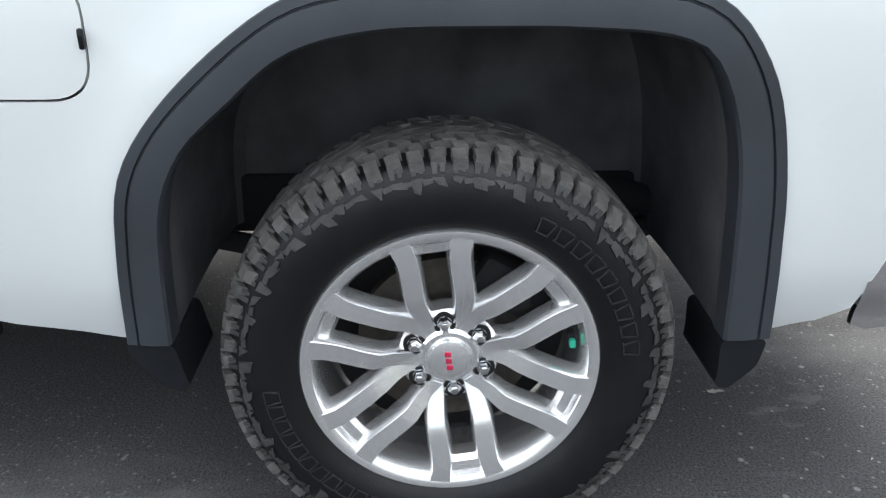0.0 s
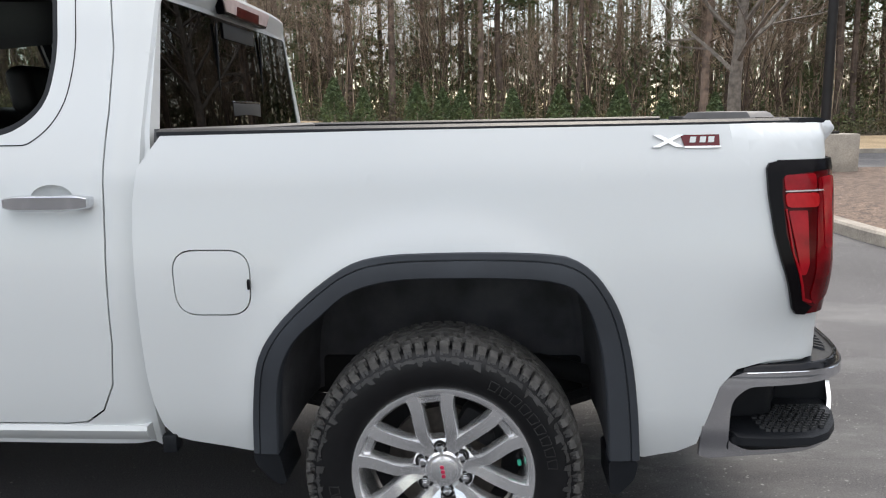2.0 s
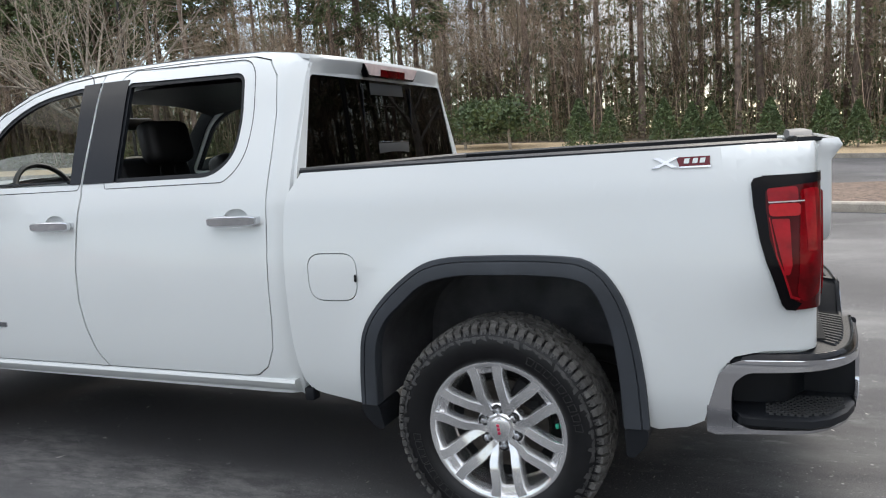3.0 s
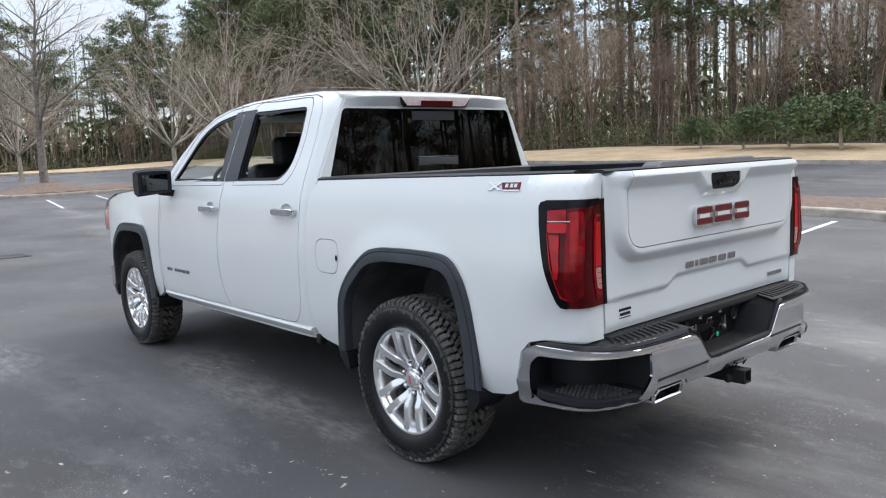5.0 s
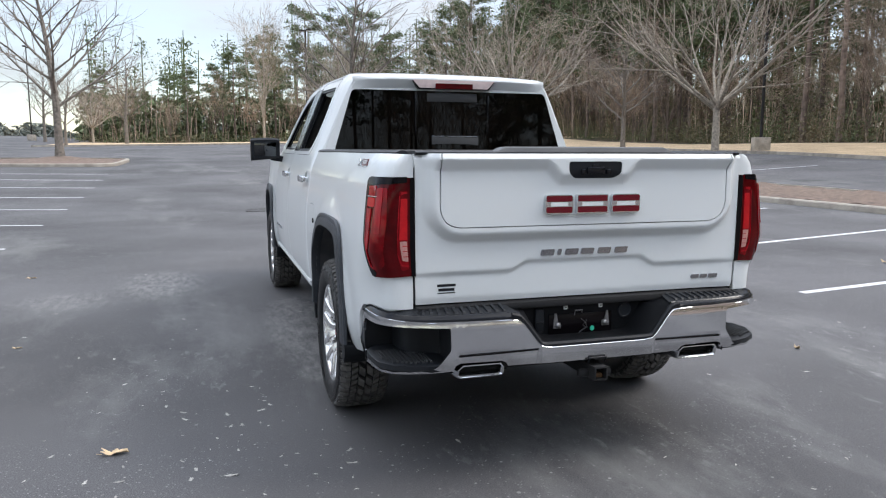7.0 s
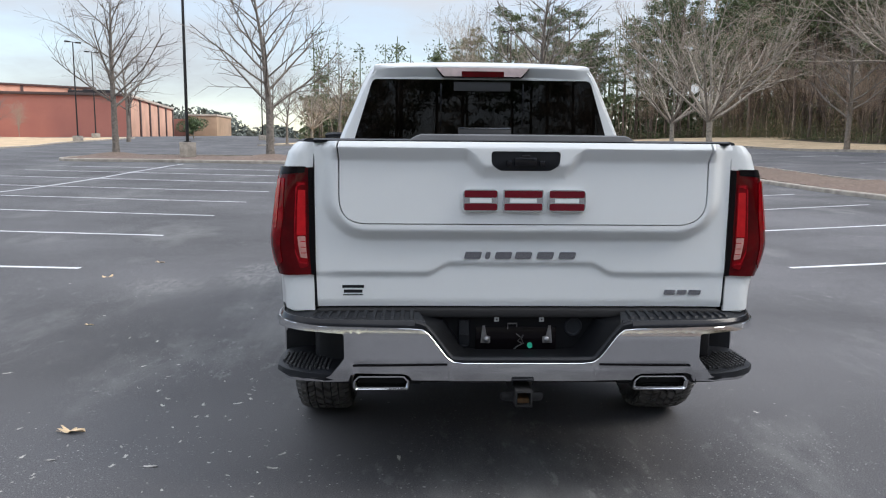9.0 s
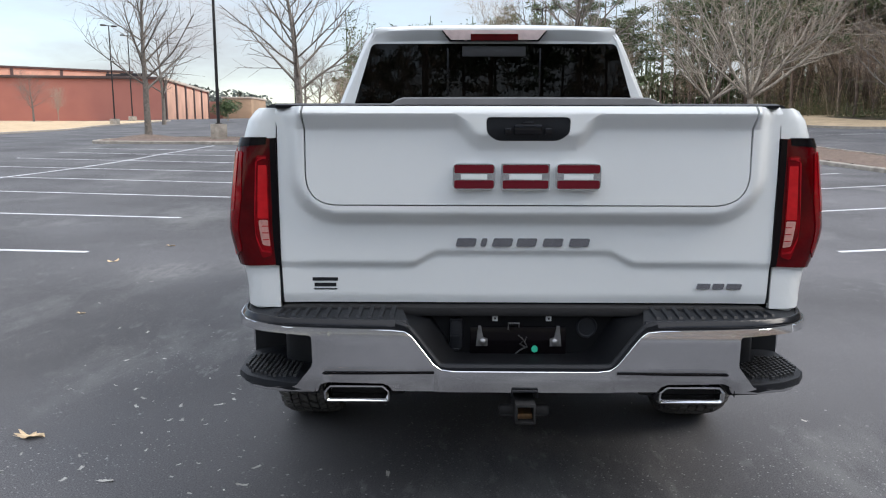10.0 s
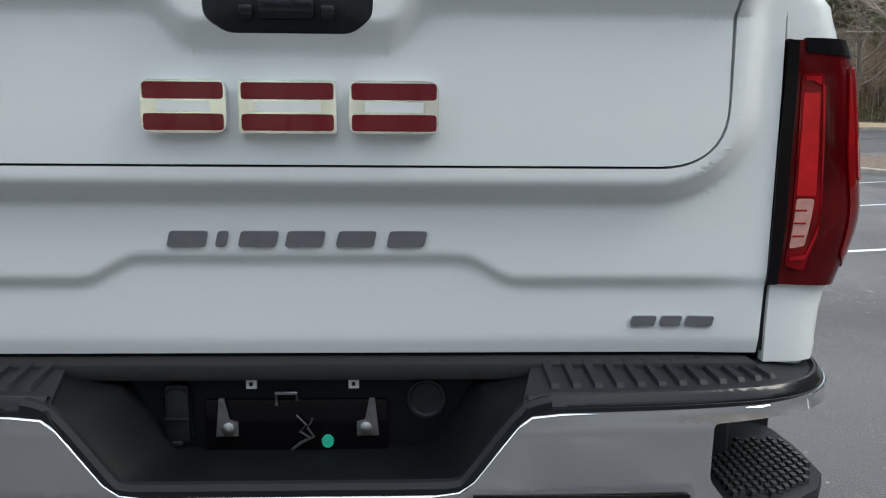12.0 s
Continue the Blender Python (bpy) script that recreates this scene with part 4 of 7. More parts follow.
for s in (-1, 1):
    bm = bmesh.new()
    box(bm, (s * 0.80, 4.58, 1.05), (0.18, 0.12, 0.20), 0.03)
    part("headlamp", bm, CLEARLENS, truck, "clear headlamp")

# load bed: floor, inner walls, rail caps
bm = bmesh.new()
box(bm, (0, -0.12, 0.86), (0.86, 1.82, 0.04), 0.01)
bed_floor = part("bed_floor", bm, BLACKP, truck, "black ribbed load bed floor")
bm = bmesh.new()
box(bm, (0, -0.12, 0.885), (0.06, 1.78, 0.02), 0.006)
rib = part("floor_rib", bm, BLACKP, bed_floor)
rib.location.x = -0.36
for i in range(1, 7):
    o = new("floor_rib", rib.data)
    o.parent = bed_floor
    o.location.x = -0.36 + 0.12 * i
for s in (-1, 1):
    bm = bmesh.new()
    box(bm, (s * 0.80, -0.12, 1.205), (0.05, 1.82, 0.31), 0.01)
    box(bm, (s * 0.62, -0.12, 1.05), (0.36, 1.82, 0.05), 0.01)
    box(bm, (s * 0.435, -0.12, 0.965), (0.02, 1.82, 0.20), 0.005)
    part("bed_inner_wall", bm, BLACKP, truck, "black load bed inner wall")
    bm = bmesh.new()
    rows = []
    for i in range(15):
        y = 0.785 - 1.74 * i / 14
        o = plan_at(BED_PLAN, y)[0] + half_width(1.386) - 0.985 - 0.045 * ease(0.70, 0.86, -y) + (0.013 if s > 0 else 0.0)
        rows.append([(s * (o + 0.001), y, 1.381), (s * (o - 0.001), y, 1.392), (s * (o - 0.02), y, 1.399), (s * 0.80, y, 1.399), (s * 0.785, y, 1.39), (s * 0.785, y, 1.34), (s * 0.82, y, 1.33)])
    loft(bm, rows, caps=True)
    part("bed_rail_cap", bm, BLACKP, truck, "black plastic bed rail cap")
    # white top of the corner post and the dark gap beside the tailgate
    bm = bmesh.new()
    box(bm, (s * 0.818 + (0.013 if s > 0 else 0), -0.962, 1.372), (0.050, 0.120, 0.018), 0.006)
    part("corner_post_top", bm, WHITE, truck, "white top of the bed corner post")
    # black block fills the gate's side gap in place of its shade
    bm = bmesh.new()
    box(bm, (s * 0.790 + (0.012 if s > 0 else 0), -1.026, 1.07), (0.034, 0.03, 0.62), 0)
    part("gate_gap_seal", bm, BLACKP, truck, "black seal in the gap beside the tailgate")
bm = bmesh.new()
box(bm, (0, 0.79, 1.13), (1.66, 0.05, 0.46), 0.01)
loft(bm, [[(x, 0.74, 1.36), (x, 0.735, 1.392 + h), (x, 0.76, 1.40 + h), (x, 0.81, 1.40 + h), (x, 0.815, 1.36)] for x, h in ((-0.86, 0), (0.86, 0))], caps=True)
part("bed_front_wall", bm, GREYCAP, truck, "dark bed front wall")


# ---- badges, mirrors, cabin ----
def side_plate(pts, lift, thick, cab=False):
    fm = cab_map if cab else bed_map
    return panel(pts, lambda u, v, d: fm(u, v, d - lift), thick, (), 0.04, 0.04)


bm_b = side_plate([(-0.655, 1.331), (-0.747, 1.331), (-0.747, 1.360), (-0.645, 1.360)], 0.004, 0.005)
badge = part("side_badge", bm_b, REDENAMEL, truck, "red and chrome side badge")
for pts in ([(-0.570, 1.329), (-0.590, 1.329), (-0.655, 1.361), (-0.637, 1.361)], [(-0.572, 1.361), (-0.592, 1.361), (-0.652, 1.329), (-0.632, 1.329)]):
    part("chrome_stroke", side_plate(pts, 0.006, 0.006), CHROME, badge)
for y0_ in (-0.668, -0.694, -0.716):
    part("pale_bar", side_plate([(y0_, 1.340), (y0_ - 0.015, 1.340), (y0_ - 0.018, 1.355), (y0_ - 0.003, 1.355)], 0.006, 0.004), WHITE, badge)
part("chrome_edge", side_plate([(-0.655, 1.326), (-0.749, 1.326), (-0.749, 1.331), (-0.655, 1.331)], 0.005, 0.005), CHROME, badge)
for i in range(6):
    y0_ = 2.925 - 0.072 * i
    w_ = 0.058 if i != 1 else 0.022
    part("door_name_bar", side_plate(fillet([(y0_, 0.722), (y0_ - w_, 0.722), (y0_ - w_, 0.745), (y0_, 0.745)], 0.005, 3), 0.005, 0.008, True), CHROMEDK, truck, "smoked chrome door name bar")

for s in (-1, 1):
    bm = bmesh.new()
    prof = []
    for i in range(9):
        t = i / 8
        x = 0.955 + 0.245 * t
        g = 1 - 0.10 * abs(2 * t - 1)**3
        prof.append([(s * x, 2.70, 1.385 + 0.012 * (1 - t)), (s * x, 2.695, 1.50 * g + 1.44 * (1 - g)), (s * x, 2.72, 1.512 * g + 1.44 * (1 - g)), (s * x, 2.80, 1.50 * g + 1.44 * (1 - g)), (s * x, 2.84 - 0.03 * t, 1.44), (s * x, 2.80, 1.385 + 0.01 * (1 - t)), (s * x, 2.73, 1.370 + 0.015 * (1 - t))])
    prof = [[(x, y + 0.05, 1.395 + (z - 1.44) * 1.4) for x, y, z in row] for row in prof]
    loft(bm, prof, caps=True)
    mir = part("door_mirror", bm, BLACKP, truck, "gloss black door mirror")
    bm = bmesh.new()
    loft(bm, [[(s * 0.90, 2.79, 1.33), (s * 0.90, 2.85, 1.33), (s * 0.90, 2.85, 1.28), (s * 0.90, 2.79, 1.28)], [(s * 1.03, 2.79, 1.35), (s * 1.03, 2.85, 1.35), (s * 1.03, 2.84, 1.30), (s * 1.03, 2.80, 1.30)]], caps=True)
    part("mirror_arm", bm, BLACKP, mir)
    bm = bmesh.new()
    box(bm, (s * 1.08, 2.742, 1.395), (0.185, 0.006, 0.120), 0.002, rot=Matrix.Rotation(radians(7), 4, "X"))
    part("mirror_glass", bm, mat("mirror_silver", (0.10, 0.105, 0.11), 0.03, 1.0, vary=0.01), mir, "mirror glass")


def cushion(bm, c, s, bev=0.05, rot=None):
    box(bm, c, s, bev, 3, rot)


def seat(x, y, w, rear=False):
    root = part("seat_base", cush(x, y, w), SEATM, truck, "black leather rear bench seat" if rear else "black leather front seat")
    bm = bmesh.new()
    cushion(bm, (x, y - 0.30, 1.16), (w, 0.17, 0.68), 0.06, Matrix.Rotation(radians(-14 if not rear else -10), 4, "X"))
    part("backrest", bm, SEATM, root)
    for hx in ((x,) if not rear else (x - w * 0.30, x + w * 0.30)):
        bm = bmesh.new()
        cushion(bm, (hx, y - 0.385, 1.565), (0.30, 0.12, 0.22), 0.05, Matrix.Rotation(radians(-10), 4, "X"))
        tube(bm, [(hx - 0.05, y - 0.38, 1.40), (hx - 0.05, y - 0.38, 1.50)], 0.006, 6)
        tube(bm, [(hx + 0.05, y - 0.38, 1.40), (hx + 0.05, y - 0.38, 1.50)], 0.006, 6)
        part("headrest", bm, SEATM, root)


def cush(x, y, w):
    bm = bmesh.new()
    cushion(bm, (x, y, 0.86), (w, 0.52, 0.20), 0.06)
    box(bm, (x, y, 0.73), (w * 0.8, 0.45, 0.14), 0.03)
    return bm


seat(-0.40, 2.30, 0.52)
seat(0.40, 2.30, 0.52)
seat(0.0, 1.32, 1.36, True)
bm = bmesh.new()
loft(bm, [[(x, 2.92, 1.00), (x, 2.90, 1.22), (x, 2.94, 1.36), (x, 3.04, 1.385), (x, 3.08, 0.9)] for x in (-0.84, -0.6, -0.2, 0.2, 0.6, 0.84)], caps=True)
box(bm, (0, 2.35, 0.88), (0.24, 0.9, 0.34), 0.04)
part("dashboard", bm, SEATM, truck, "dark dashboard and console")
bm = bmesh.new()
ring = [(0.185 * math.cos(2 * math.pi * i / 32), 0.185 * math.sin(2 * math.pi * i / 32)) for i in range(33)]
rot = Matrix.Translation((-0.41, 2.80, 1.33)) @ Matrix.Rotation(radians(68), 4, "X")
tube(bm, [rot @ Vector((a, b, 0)) for a, b in ring], 0.015, 8, cap=False)
for a in (0, math.pi, -math.pi / 2):
    tube(bm, [rot @ Vector((0, 0, -0.02)), rot @ Vector((0.18 * math.cos(a), 0.18 * math.sin(a), 0))], 0.014, 6)
box(bm, rot @ Vector((0, 0, -0.02)), (0.14, 0.05, 0.12), 0.02)
part("steering_wheel", bm, SEATM, truck, "black steering wheel")
bm = bmesh.new()
box(bm, (0, 2.0, 0.66), (1.7, 2.3, 0.05), 0.01)
part("cab_floor", bm, DARK, truck, "dark cabin floor")
bm = bmesh.new()
loft(bm, [[(hw * u, y, z - 0.06 * abs(u)**3) for u in [i / 6 - 1 for i in range(13)]] for y, hw, z in ((0.88, 0.62, 1.80), (1.2, 0.64, 1.85), (1.8, 0.64, 1.865), (2.3, 0.62, 1.83), (2.45, 0.60, 1.81))], closed=False)
part("headliner", bm, SEATM, truck, "dark headliner")
for s in (-1, 1):
    bm = bmesh.new()
    for y0_, y1_ in ((0.98, 1.93), (2.03, 2.95)):
        box(bm, (s * 0.865, (y0_ + y1_) / 2, 0.98), (0.05, y1_ - y0_, 0.72), 0.02)
    part("door_lining", bm, SEATM, truck, "dark door lining")
    bm = bmesh.new()
    tube(bm, [(s * 0.84, 1.93, 0.7), (s * 0.83, 1.93, 1.38), (s * 0.66, 1.93, 1.80)], 0.045, 8)
    part("pillar_lining", bm, TRIMGREY, truck, "grey pillar lining")
    bm = bmesh.new()
    tube(bm, [(s * 0.80, 0.95, 1.38), (s * 0.64, 0.95, 1.80)], 0.06, 8)
    part("pillar_lining", bm, SEATM, truck, "dark rear pillar lining")
bm = bmesh.new()
box(bm, (0, 0.88, 1.05), (1.6, 0.05, 0.76), 0.02)
part("rear_lining", bm, SEATM, truck, "dark cabin rear wall lining")
bm = bmesh.new()
box(bm, (0.0, 2.50, 1.70), (0.24, 0.03, 0.07), 0.012)
part("rear_view_mirror", bm, SEATM, truck, "black rear-view mirror")


# ---- tailgate ----
def gate_depth(x, z):
    """How far the tailgate stands out behind y = -1.045."""
    ax = abs(x)
    # rounded frame of the upper panel
    qx, qz = ax - (0.675 - 0.10), (1.083 + 0.10) - z
    d = math.hypot(max(qx, 0), max(qz, 0)) + min(max(qx, qz), 0) - 0.10
    h = 0.012 + 0.043 * (1 - ease(0.022, 0.070, d))
    # upper lip, lower over the handle
    zs = 1.333 - 0.062 * (1 - ease(0.145, 0.22, ax))
    h += 0.032 * min(1.0, max(0.0, (z - zs + 0.016) / 0.046)) * ease(0.0, 0.02, -d + 0.03)
    h -= 0.012 * min(1.0, max(0.0, (z - 1.368) / 0.020))
    # crease with its raised middle
    zc = 0.889 + 0.040 * (1 - ease(0.262, 0.362, ax))
    h -= 0.013 * (1 - ease(zc - 0.018, zc + 0.008, z)) * (1 - 0.5 * ease(0.64, 0.76, ax))
    h -= 0.008 * (1 - ease(0.742, 0.79, z))
    return h


GATE_W = 1.016


def gate_map(u, v, d):
    return Vector((u * GATE_W + 0.013 * ease(0.60, 0.76, u) + 0.006 * math.copysign(ease(0.6, 0.75, abs(u)), u) * (ease(1.32, 1.36, v) - ease(1.372, 1.39, v)), -1.045 - gate_depth(u, v) + d, v))


INNER = fillet([(-0.674, 1.40, 0.0), (-0.677, 1.084, 0.10), (0.677, 1.084, 0.10), (0.674, 1.40, 0.0)], 0.1, 10)
outer_pts = [(-0.770, 1.388), (-0.772, 1.2), (-0.770, 0.884), (-0.766, 0.757), (0.766, 0.757), (0.770, 0.884), (0.772, 1.2), (0.770, 1.388), (0.680, 1.388)]
notch = [p for p in inset(INNER, -0.004) if p[1] < 1.386][::-1]
if notch[0][0] < 0:
    notch = notch[::-1]
outer_pts += notch + [(-0.680, 1.388)]
tailgate = part("tailgate", panel(outer_pts, gate_map, 0.03, (), 0.011, 0.0075), WHITE, truck, "white tailgate with stepped pressing", even=True)
inner_pts = [(-0.674, 1.388)] + [p for p in INNER if p[1] < 1.38] + [(0.674, 1.388)]
HANDLE = fillet([(-0.125, 1.355), (0.128, 1.355), (0.126, 1.305), (0.095, 1.283), (-0.092, 1.283), (-0.123, 1.305)], 0.014, 4)
part("inner_gate", panel(inner_pts, gate_map, 0.03, [HANDLE], 0.011, 0.0075), WHITE, tailgate, "white drop-down inner tailgate panel", even=True)
bm = panel(inset(HANDLE, 0.001), gate_map, 0.01, (), 0.04, 0.03, depth0=0.004)
hd = part("tailgate_handle", bm, BLACKP, tailgate, "black tailgate handle and camera bezel")
bm = bmesh.new()
yh = -1.045 - gate_depth(0, 1.315)
box(bm, (0.0, yh - 0.003, 1.318), (0.085, 0.012, 0.032), 0.005)
box(bm, (0.0, yh - 0.002, 1.337), (0.036, 0.010, 0.010), 0.003)
for x in (-0.060, 0.062):
    box(bm, (x, yh - 0.002, 1.312), (0.022, 0.010, 0.022), 0.004)
part("button", bm, GLOSSBLK, hd)
bm = bmesh.new()
loft(bm, [[(x, -1.066 - e, 1.384), (x, -1.072 - e, 1.392), (x, -1.05, 1.398), (x, -1.0, 1.398), (x, -0.99, 1.37)] for x, e in ((-0.784, 0), (-0.3, 0.002), (0.3, 0.002), (0.784, 0))], caps=True)
part("tailgate_cap", bm, BLACKP, tailgate, "black plastic tailgate top cap")
# raised spoiler along the middle of the cap
bm = bmesh.new()
loft(bm, [[(x, -1.064, 1.394), (x, -1.058, 1.394 + h * 0.8), (x, -1.046, 1.394 + h), (x, -0.985, 1.394 + h * 0.9), (x, -0.975, 1.39)] for x, h in ((-0.425, 0.003), (-0.405, 0.016), (-0.385, 0.023), (0.0, 0.024), (0.385, 0.023), (0.405, 0.016), (0.425, 0.003))], caps=True)
part("cap_spoiler", bm, GREYCAP, tailgate, "raised grey middle of the tailgate cap")
bm = bmesh.new()
box(bm, (0, -1.015, 1.08), (1.54, 0.035, 0.60), 0.01)
part("gate_back", bm, BLACKP, tailgate, "dark inner face of the tailgate")


def gate_plate(outline, lift, thick, du=0.05):
    return panel(outline, lambda u, v, d: Vector((u * GATE_W, -1.045 - gate_depth(u, v) - lift + d, v)), thick, (), du, du)


# emblem of three red blocks with bright edges, drawn as plain shapes
for x0, x1, kind in ((-0.224, -0.096, 0), (-0.077, 0.070, 1), (0.089, 0.226, 2)):
    z0, z1 = 1.133, 1.214
    o = fillet([(x0, z0), (x1, z0), (x1, z1), (x0, z1)], 0.018 if kind != 1 else 0.004, 4)
    em = part("emblem_block", gate_plate(o, 0.022, 0.03), CHROME, tailgate, "chrome-edged emblem block")
    w = x1 - x0
    zm = (z0 + z1) / 2
    strips = [[(x0 + 0.004, zm + 0.011), (x1 - 0.004, zm + 0.011), (x1 - 0.004, z1 - 0.004), (x0 + 0.004, z1 - 0.004)],
              [(x0 + 0.004, z0 + 0.004), (x1 - 0.004, z0 + 0.004), (x1 - 0.004, zm - 0.011), (x0 + 0.004, zm - 0.011)]]
    wells = [[(x0 + 0.024, zm - 0.008), (x1 - 0.024, zm - 0.008), (x1 - 0.024, zm + 0.008), (x0 + 0.024, zm + 0.008)]]
    bm = bmesh.new()
    for st in strips:
        b2 = gate_plate(fillet(st, 0.005, 2), 0.0235, 0.004)
        me_ = bpy.data.meshes.new("tmp")
        b2.to_mesh(me_)
        b2.free()
        bm.from_mesh(me_)
        bpy.data.meshes.remove(me_)
    part("red_inlay", bm, REDENAMEL, em, "dark red enamel inlay")
    for wl2 in wells:
        part("white_gap", gate_plate(wl2, 0.0225, 0.004), WHITE, em)
# model lettering as plain bright bars
for i in range(6):
    wdt = 0.062 if i not in (1,) else 0.018
    xs_ = [-0.215, -0.137, -0.100, -0.024, 0.059, 0.142][i]
    bm = gate_plate(fillet([(xs_, 0.946), (xs_ + wdt, 0.946), (xs_ + wdt + 0.006, 0.973), (xs_ + 0.006, 0.973)], 0.006, 3), 0.006, 0.01)
    part("name_bar", bm, CHROMEDK, tailgate, "smoked chrome name bar")
for xs_, wdt in ((0.556, 0.042), (0.606, 0.036), (0.650, 0.046)):
    part("trim_bar", gate_plate(fillet([(xs_, 0.806), (xs_ + wdt, 0.806), (xs_ + wdt + 0.004, 0.824), (xs_ + 0.004, 0.824)], 0.004, 3), 0.005, 0.008), CHROMEDK, tailgate, "smoked chrome trim badge bar")
for x0, x1, z0, z1 in ((-0.674, -0.592, 0.829, 0.840), (-0.668, -0.598, 0.810, 0.822), (-0.671, -0.595, 0.800, 0.804)):
    part("dealer_decal_bar", gate_plate([(x0, z0), (x1, z0), (x1, z1), (x0, z1)], 0.0012, 0.002), BLACKP, tailgate, "black dealer decal bar")

# ---- tail lamps ----
LAMP = [(-0.866, 1.268), (-0.872, 1.281), (-0.90, 1.287), (rear_s(BED_PLAN, 0.785), 1.290), (rear_s(BED_PLAN, 0.776), 1.08), (rear_s(BED_PLAN, 0.774), 0.884), (-0.985, 0.876), (-0.962, 0.880), (-0.950, 0.894), (-0.905, 1.03), (-0.888, 1.10), (-0.872, 1.2)]


def lamp_map(s, z, d):
    p = bed_map(s, z, d)
    # the lens swells outward at the corner
    k = math.exp(-((s + 1.0) / 0.09)**2) * ease(0.865, 1.02, z) * (1 - ease(1.22, 1.31, z))
    return p + Vector((-0.003 * k, -0.010 * k, 0))


def lamp_panel(pts, lift, thick=0.006, du=0.02):
    return panel(pts, lambda s, z, d: lamp_map(s, z, d - lift), thick, (), du, 0.03)


s0, s1 = rear_s(BED_PLAN, 0.80), rear_s(BED_PLAN, 0.855)
lamp = part("tail_lamp", lamp_panel(LAMP, 0.010, 0.02), REDDARK, truck, "dark red wraparound tail lamp")
l2 = mirrored(lamp, out=0.013)
kids = []
kids.append(part("black_bezel", lamp_panel([(-0.864, 1.270), (-0.872, 1.284), (-0.90, 1.290), (-0.915, 1.252), (-0.902, 1.244), (-0.902, 1.2), (-0.912, 1.10), (-0.931, 1.03), (-0.970, 0.915), (-1.0, 0.897), (-0.985, 0.874), (-0.960, 0.877), (-0.947, 0.894), (-0.902, 1.03), (-0.885, 1.10), (-0.869, 1.2)], 0.012, 0.01, 0.012), LAMPBLK, lamp, "gloss black bezel"))
kids.append(part("top_bezel", lamp_panel([(-0.895, 1.291), (rear_s(BED_PLAN, 0.83), 1.293), (rear_s(BED_PLAN, 0.83), 1.270), (-1.0, 1.262), (-0.905, 1.252)], 0.0122, 0.01, 0.012), LAMPBLK, lamp, "gloss black upper band"))
kids.append(part("black_bezel", lamp_panel([(rear_s(BED_PLAN, 0.812), 1.288), (rear_s(BED_PLAN, 0.783), 1.291), (rear_s(BED_PLAN, 0.774), 1.08), (rear_s(BED_PLAN, 0.772), 0.882), (rear_s(BED_PLAN, 0.796), 0.882), (rear_s(BED_PLAN, 0.800), 1.08)], 0.0125, 0.01), LAMPBLK, lamp, "gloss black bezel"))
kids.append(part("side_reflector", lamp_panel(fillet([(-0.906, 1.252), (-0.985, 1.256), (-0.985, 1.213), (-0.908, 1.213)], 0.008, 3), 0.0125, 0.008), REDLENS, lamp, "red upper lens"))
kids.append(part("side_light_bar", lamp_panel(fillet([(-0.908, 1.206), (-0.990, 1.206), (-0.990, 1.168), (-0.912, 1.168)], 0.012, 4), 0.0145, 0.006), REDBRIGHT, lamp, "bright red light bar"))
kids.append(part("lens_rib", lamp_panel([(-0.909, 1.212), (-1.0, 1.214), (-1.0, 1.2105), (-0.909, 1.2085)], 0.0160, 0.004), LAMPCLEAR, lamp, "pale reflecting lens rib"))
kids.append(part("side_lens", lamp_panel(fillet([(-0.916, 1.160), (-0.962, 1.160), (-0.968, 1.02), (-0.962, 0.99), (-0.950, 0.99)], 0.006, 3), 0.0140, 0.006), REDLENS, lamp, "red side lens"))
kids.append(part("side_rim", lamp_panel([(-0.909, 1.165), (-0.9125, 1.165), (-0.931, 1.05), (-0.972, 0.925), (-0.995, 0.915), (-0.993, 0.908), (-0.968, 0.917), (-0.927, 1.05)], 0.0150, 0.004), REDLENS, lamp, "thin red light guide"))
kids.append(part("corner_lens", lamp_panel(fillet([(-0.990, 1.245), (-1.045, 1.250), (-1.058, 1.10), (-1.052, 0.93), (-1.005, 0.90), (-0.985, 0.93)], 0.012, 3), 0.0130, 0.006), REDMID, lamp, "deep red corner lens"))
kids.append(part("upper_corner_lens", lamp_panel(fillet([(-0.998, 1.246), (-1.028, 1.250), (-1.036, 1.06), (-1.008, 1.06)], 0.008, 3), 0.0150, 0.005), REDLENS, lamp, "red corner lens"))
R = [rear_s(BED_PLAN, x) for x in (0.872, 0.862, 0.856, 0.846, 0.826, 0.818, 0.812, 0.806)]
kids.append(part("rear_lens", lamp_panel(fillet([(R[0], 1.236), (R[5], 1.236), (R[7], 0.915), (rear_s(BED_PLAN, 0.850), 0.905), (rear_s(BED_PLAN, 0.862), 0.96)], 0.01, 3), 0.0130, 0.006), REDMID, lamp, "deep red rear lens"))
kids.append(part("light_guide", lamp_panel([(R[4], 1.224), (R[1], 1.224), (R[0], 1.214), (R[1], 0.985), (R[3], 0.935), (R[6], 0.930), (R[6], 0.923), (R[3], 0.927), (R[1], 0.968), (R[0] - 0.006, 1.216), (R[1], 1.232), (R[4], 1.232)], 0.0155, 0.004, 0.012), REDLENS, lamp, "thin red light guide"))
kids.append(part("brake_light", lamp_panel(fillet([(rear_s(BED_PLAN, 0.860), 1.205), (rear_s(BED_PLAN, 0.823), 1.205), (rear_s(BED_PLAN, 0.814), 1.035), (rear_s(BED_PLAN, 0.853), 1.035)], 0.004, 3), 0.0145, 0.006), REDBRIGHT, lamp, "bright red brake light"))
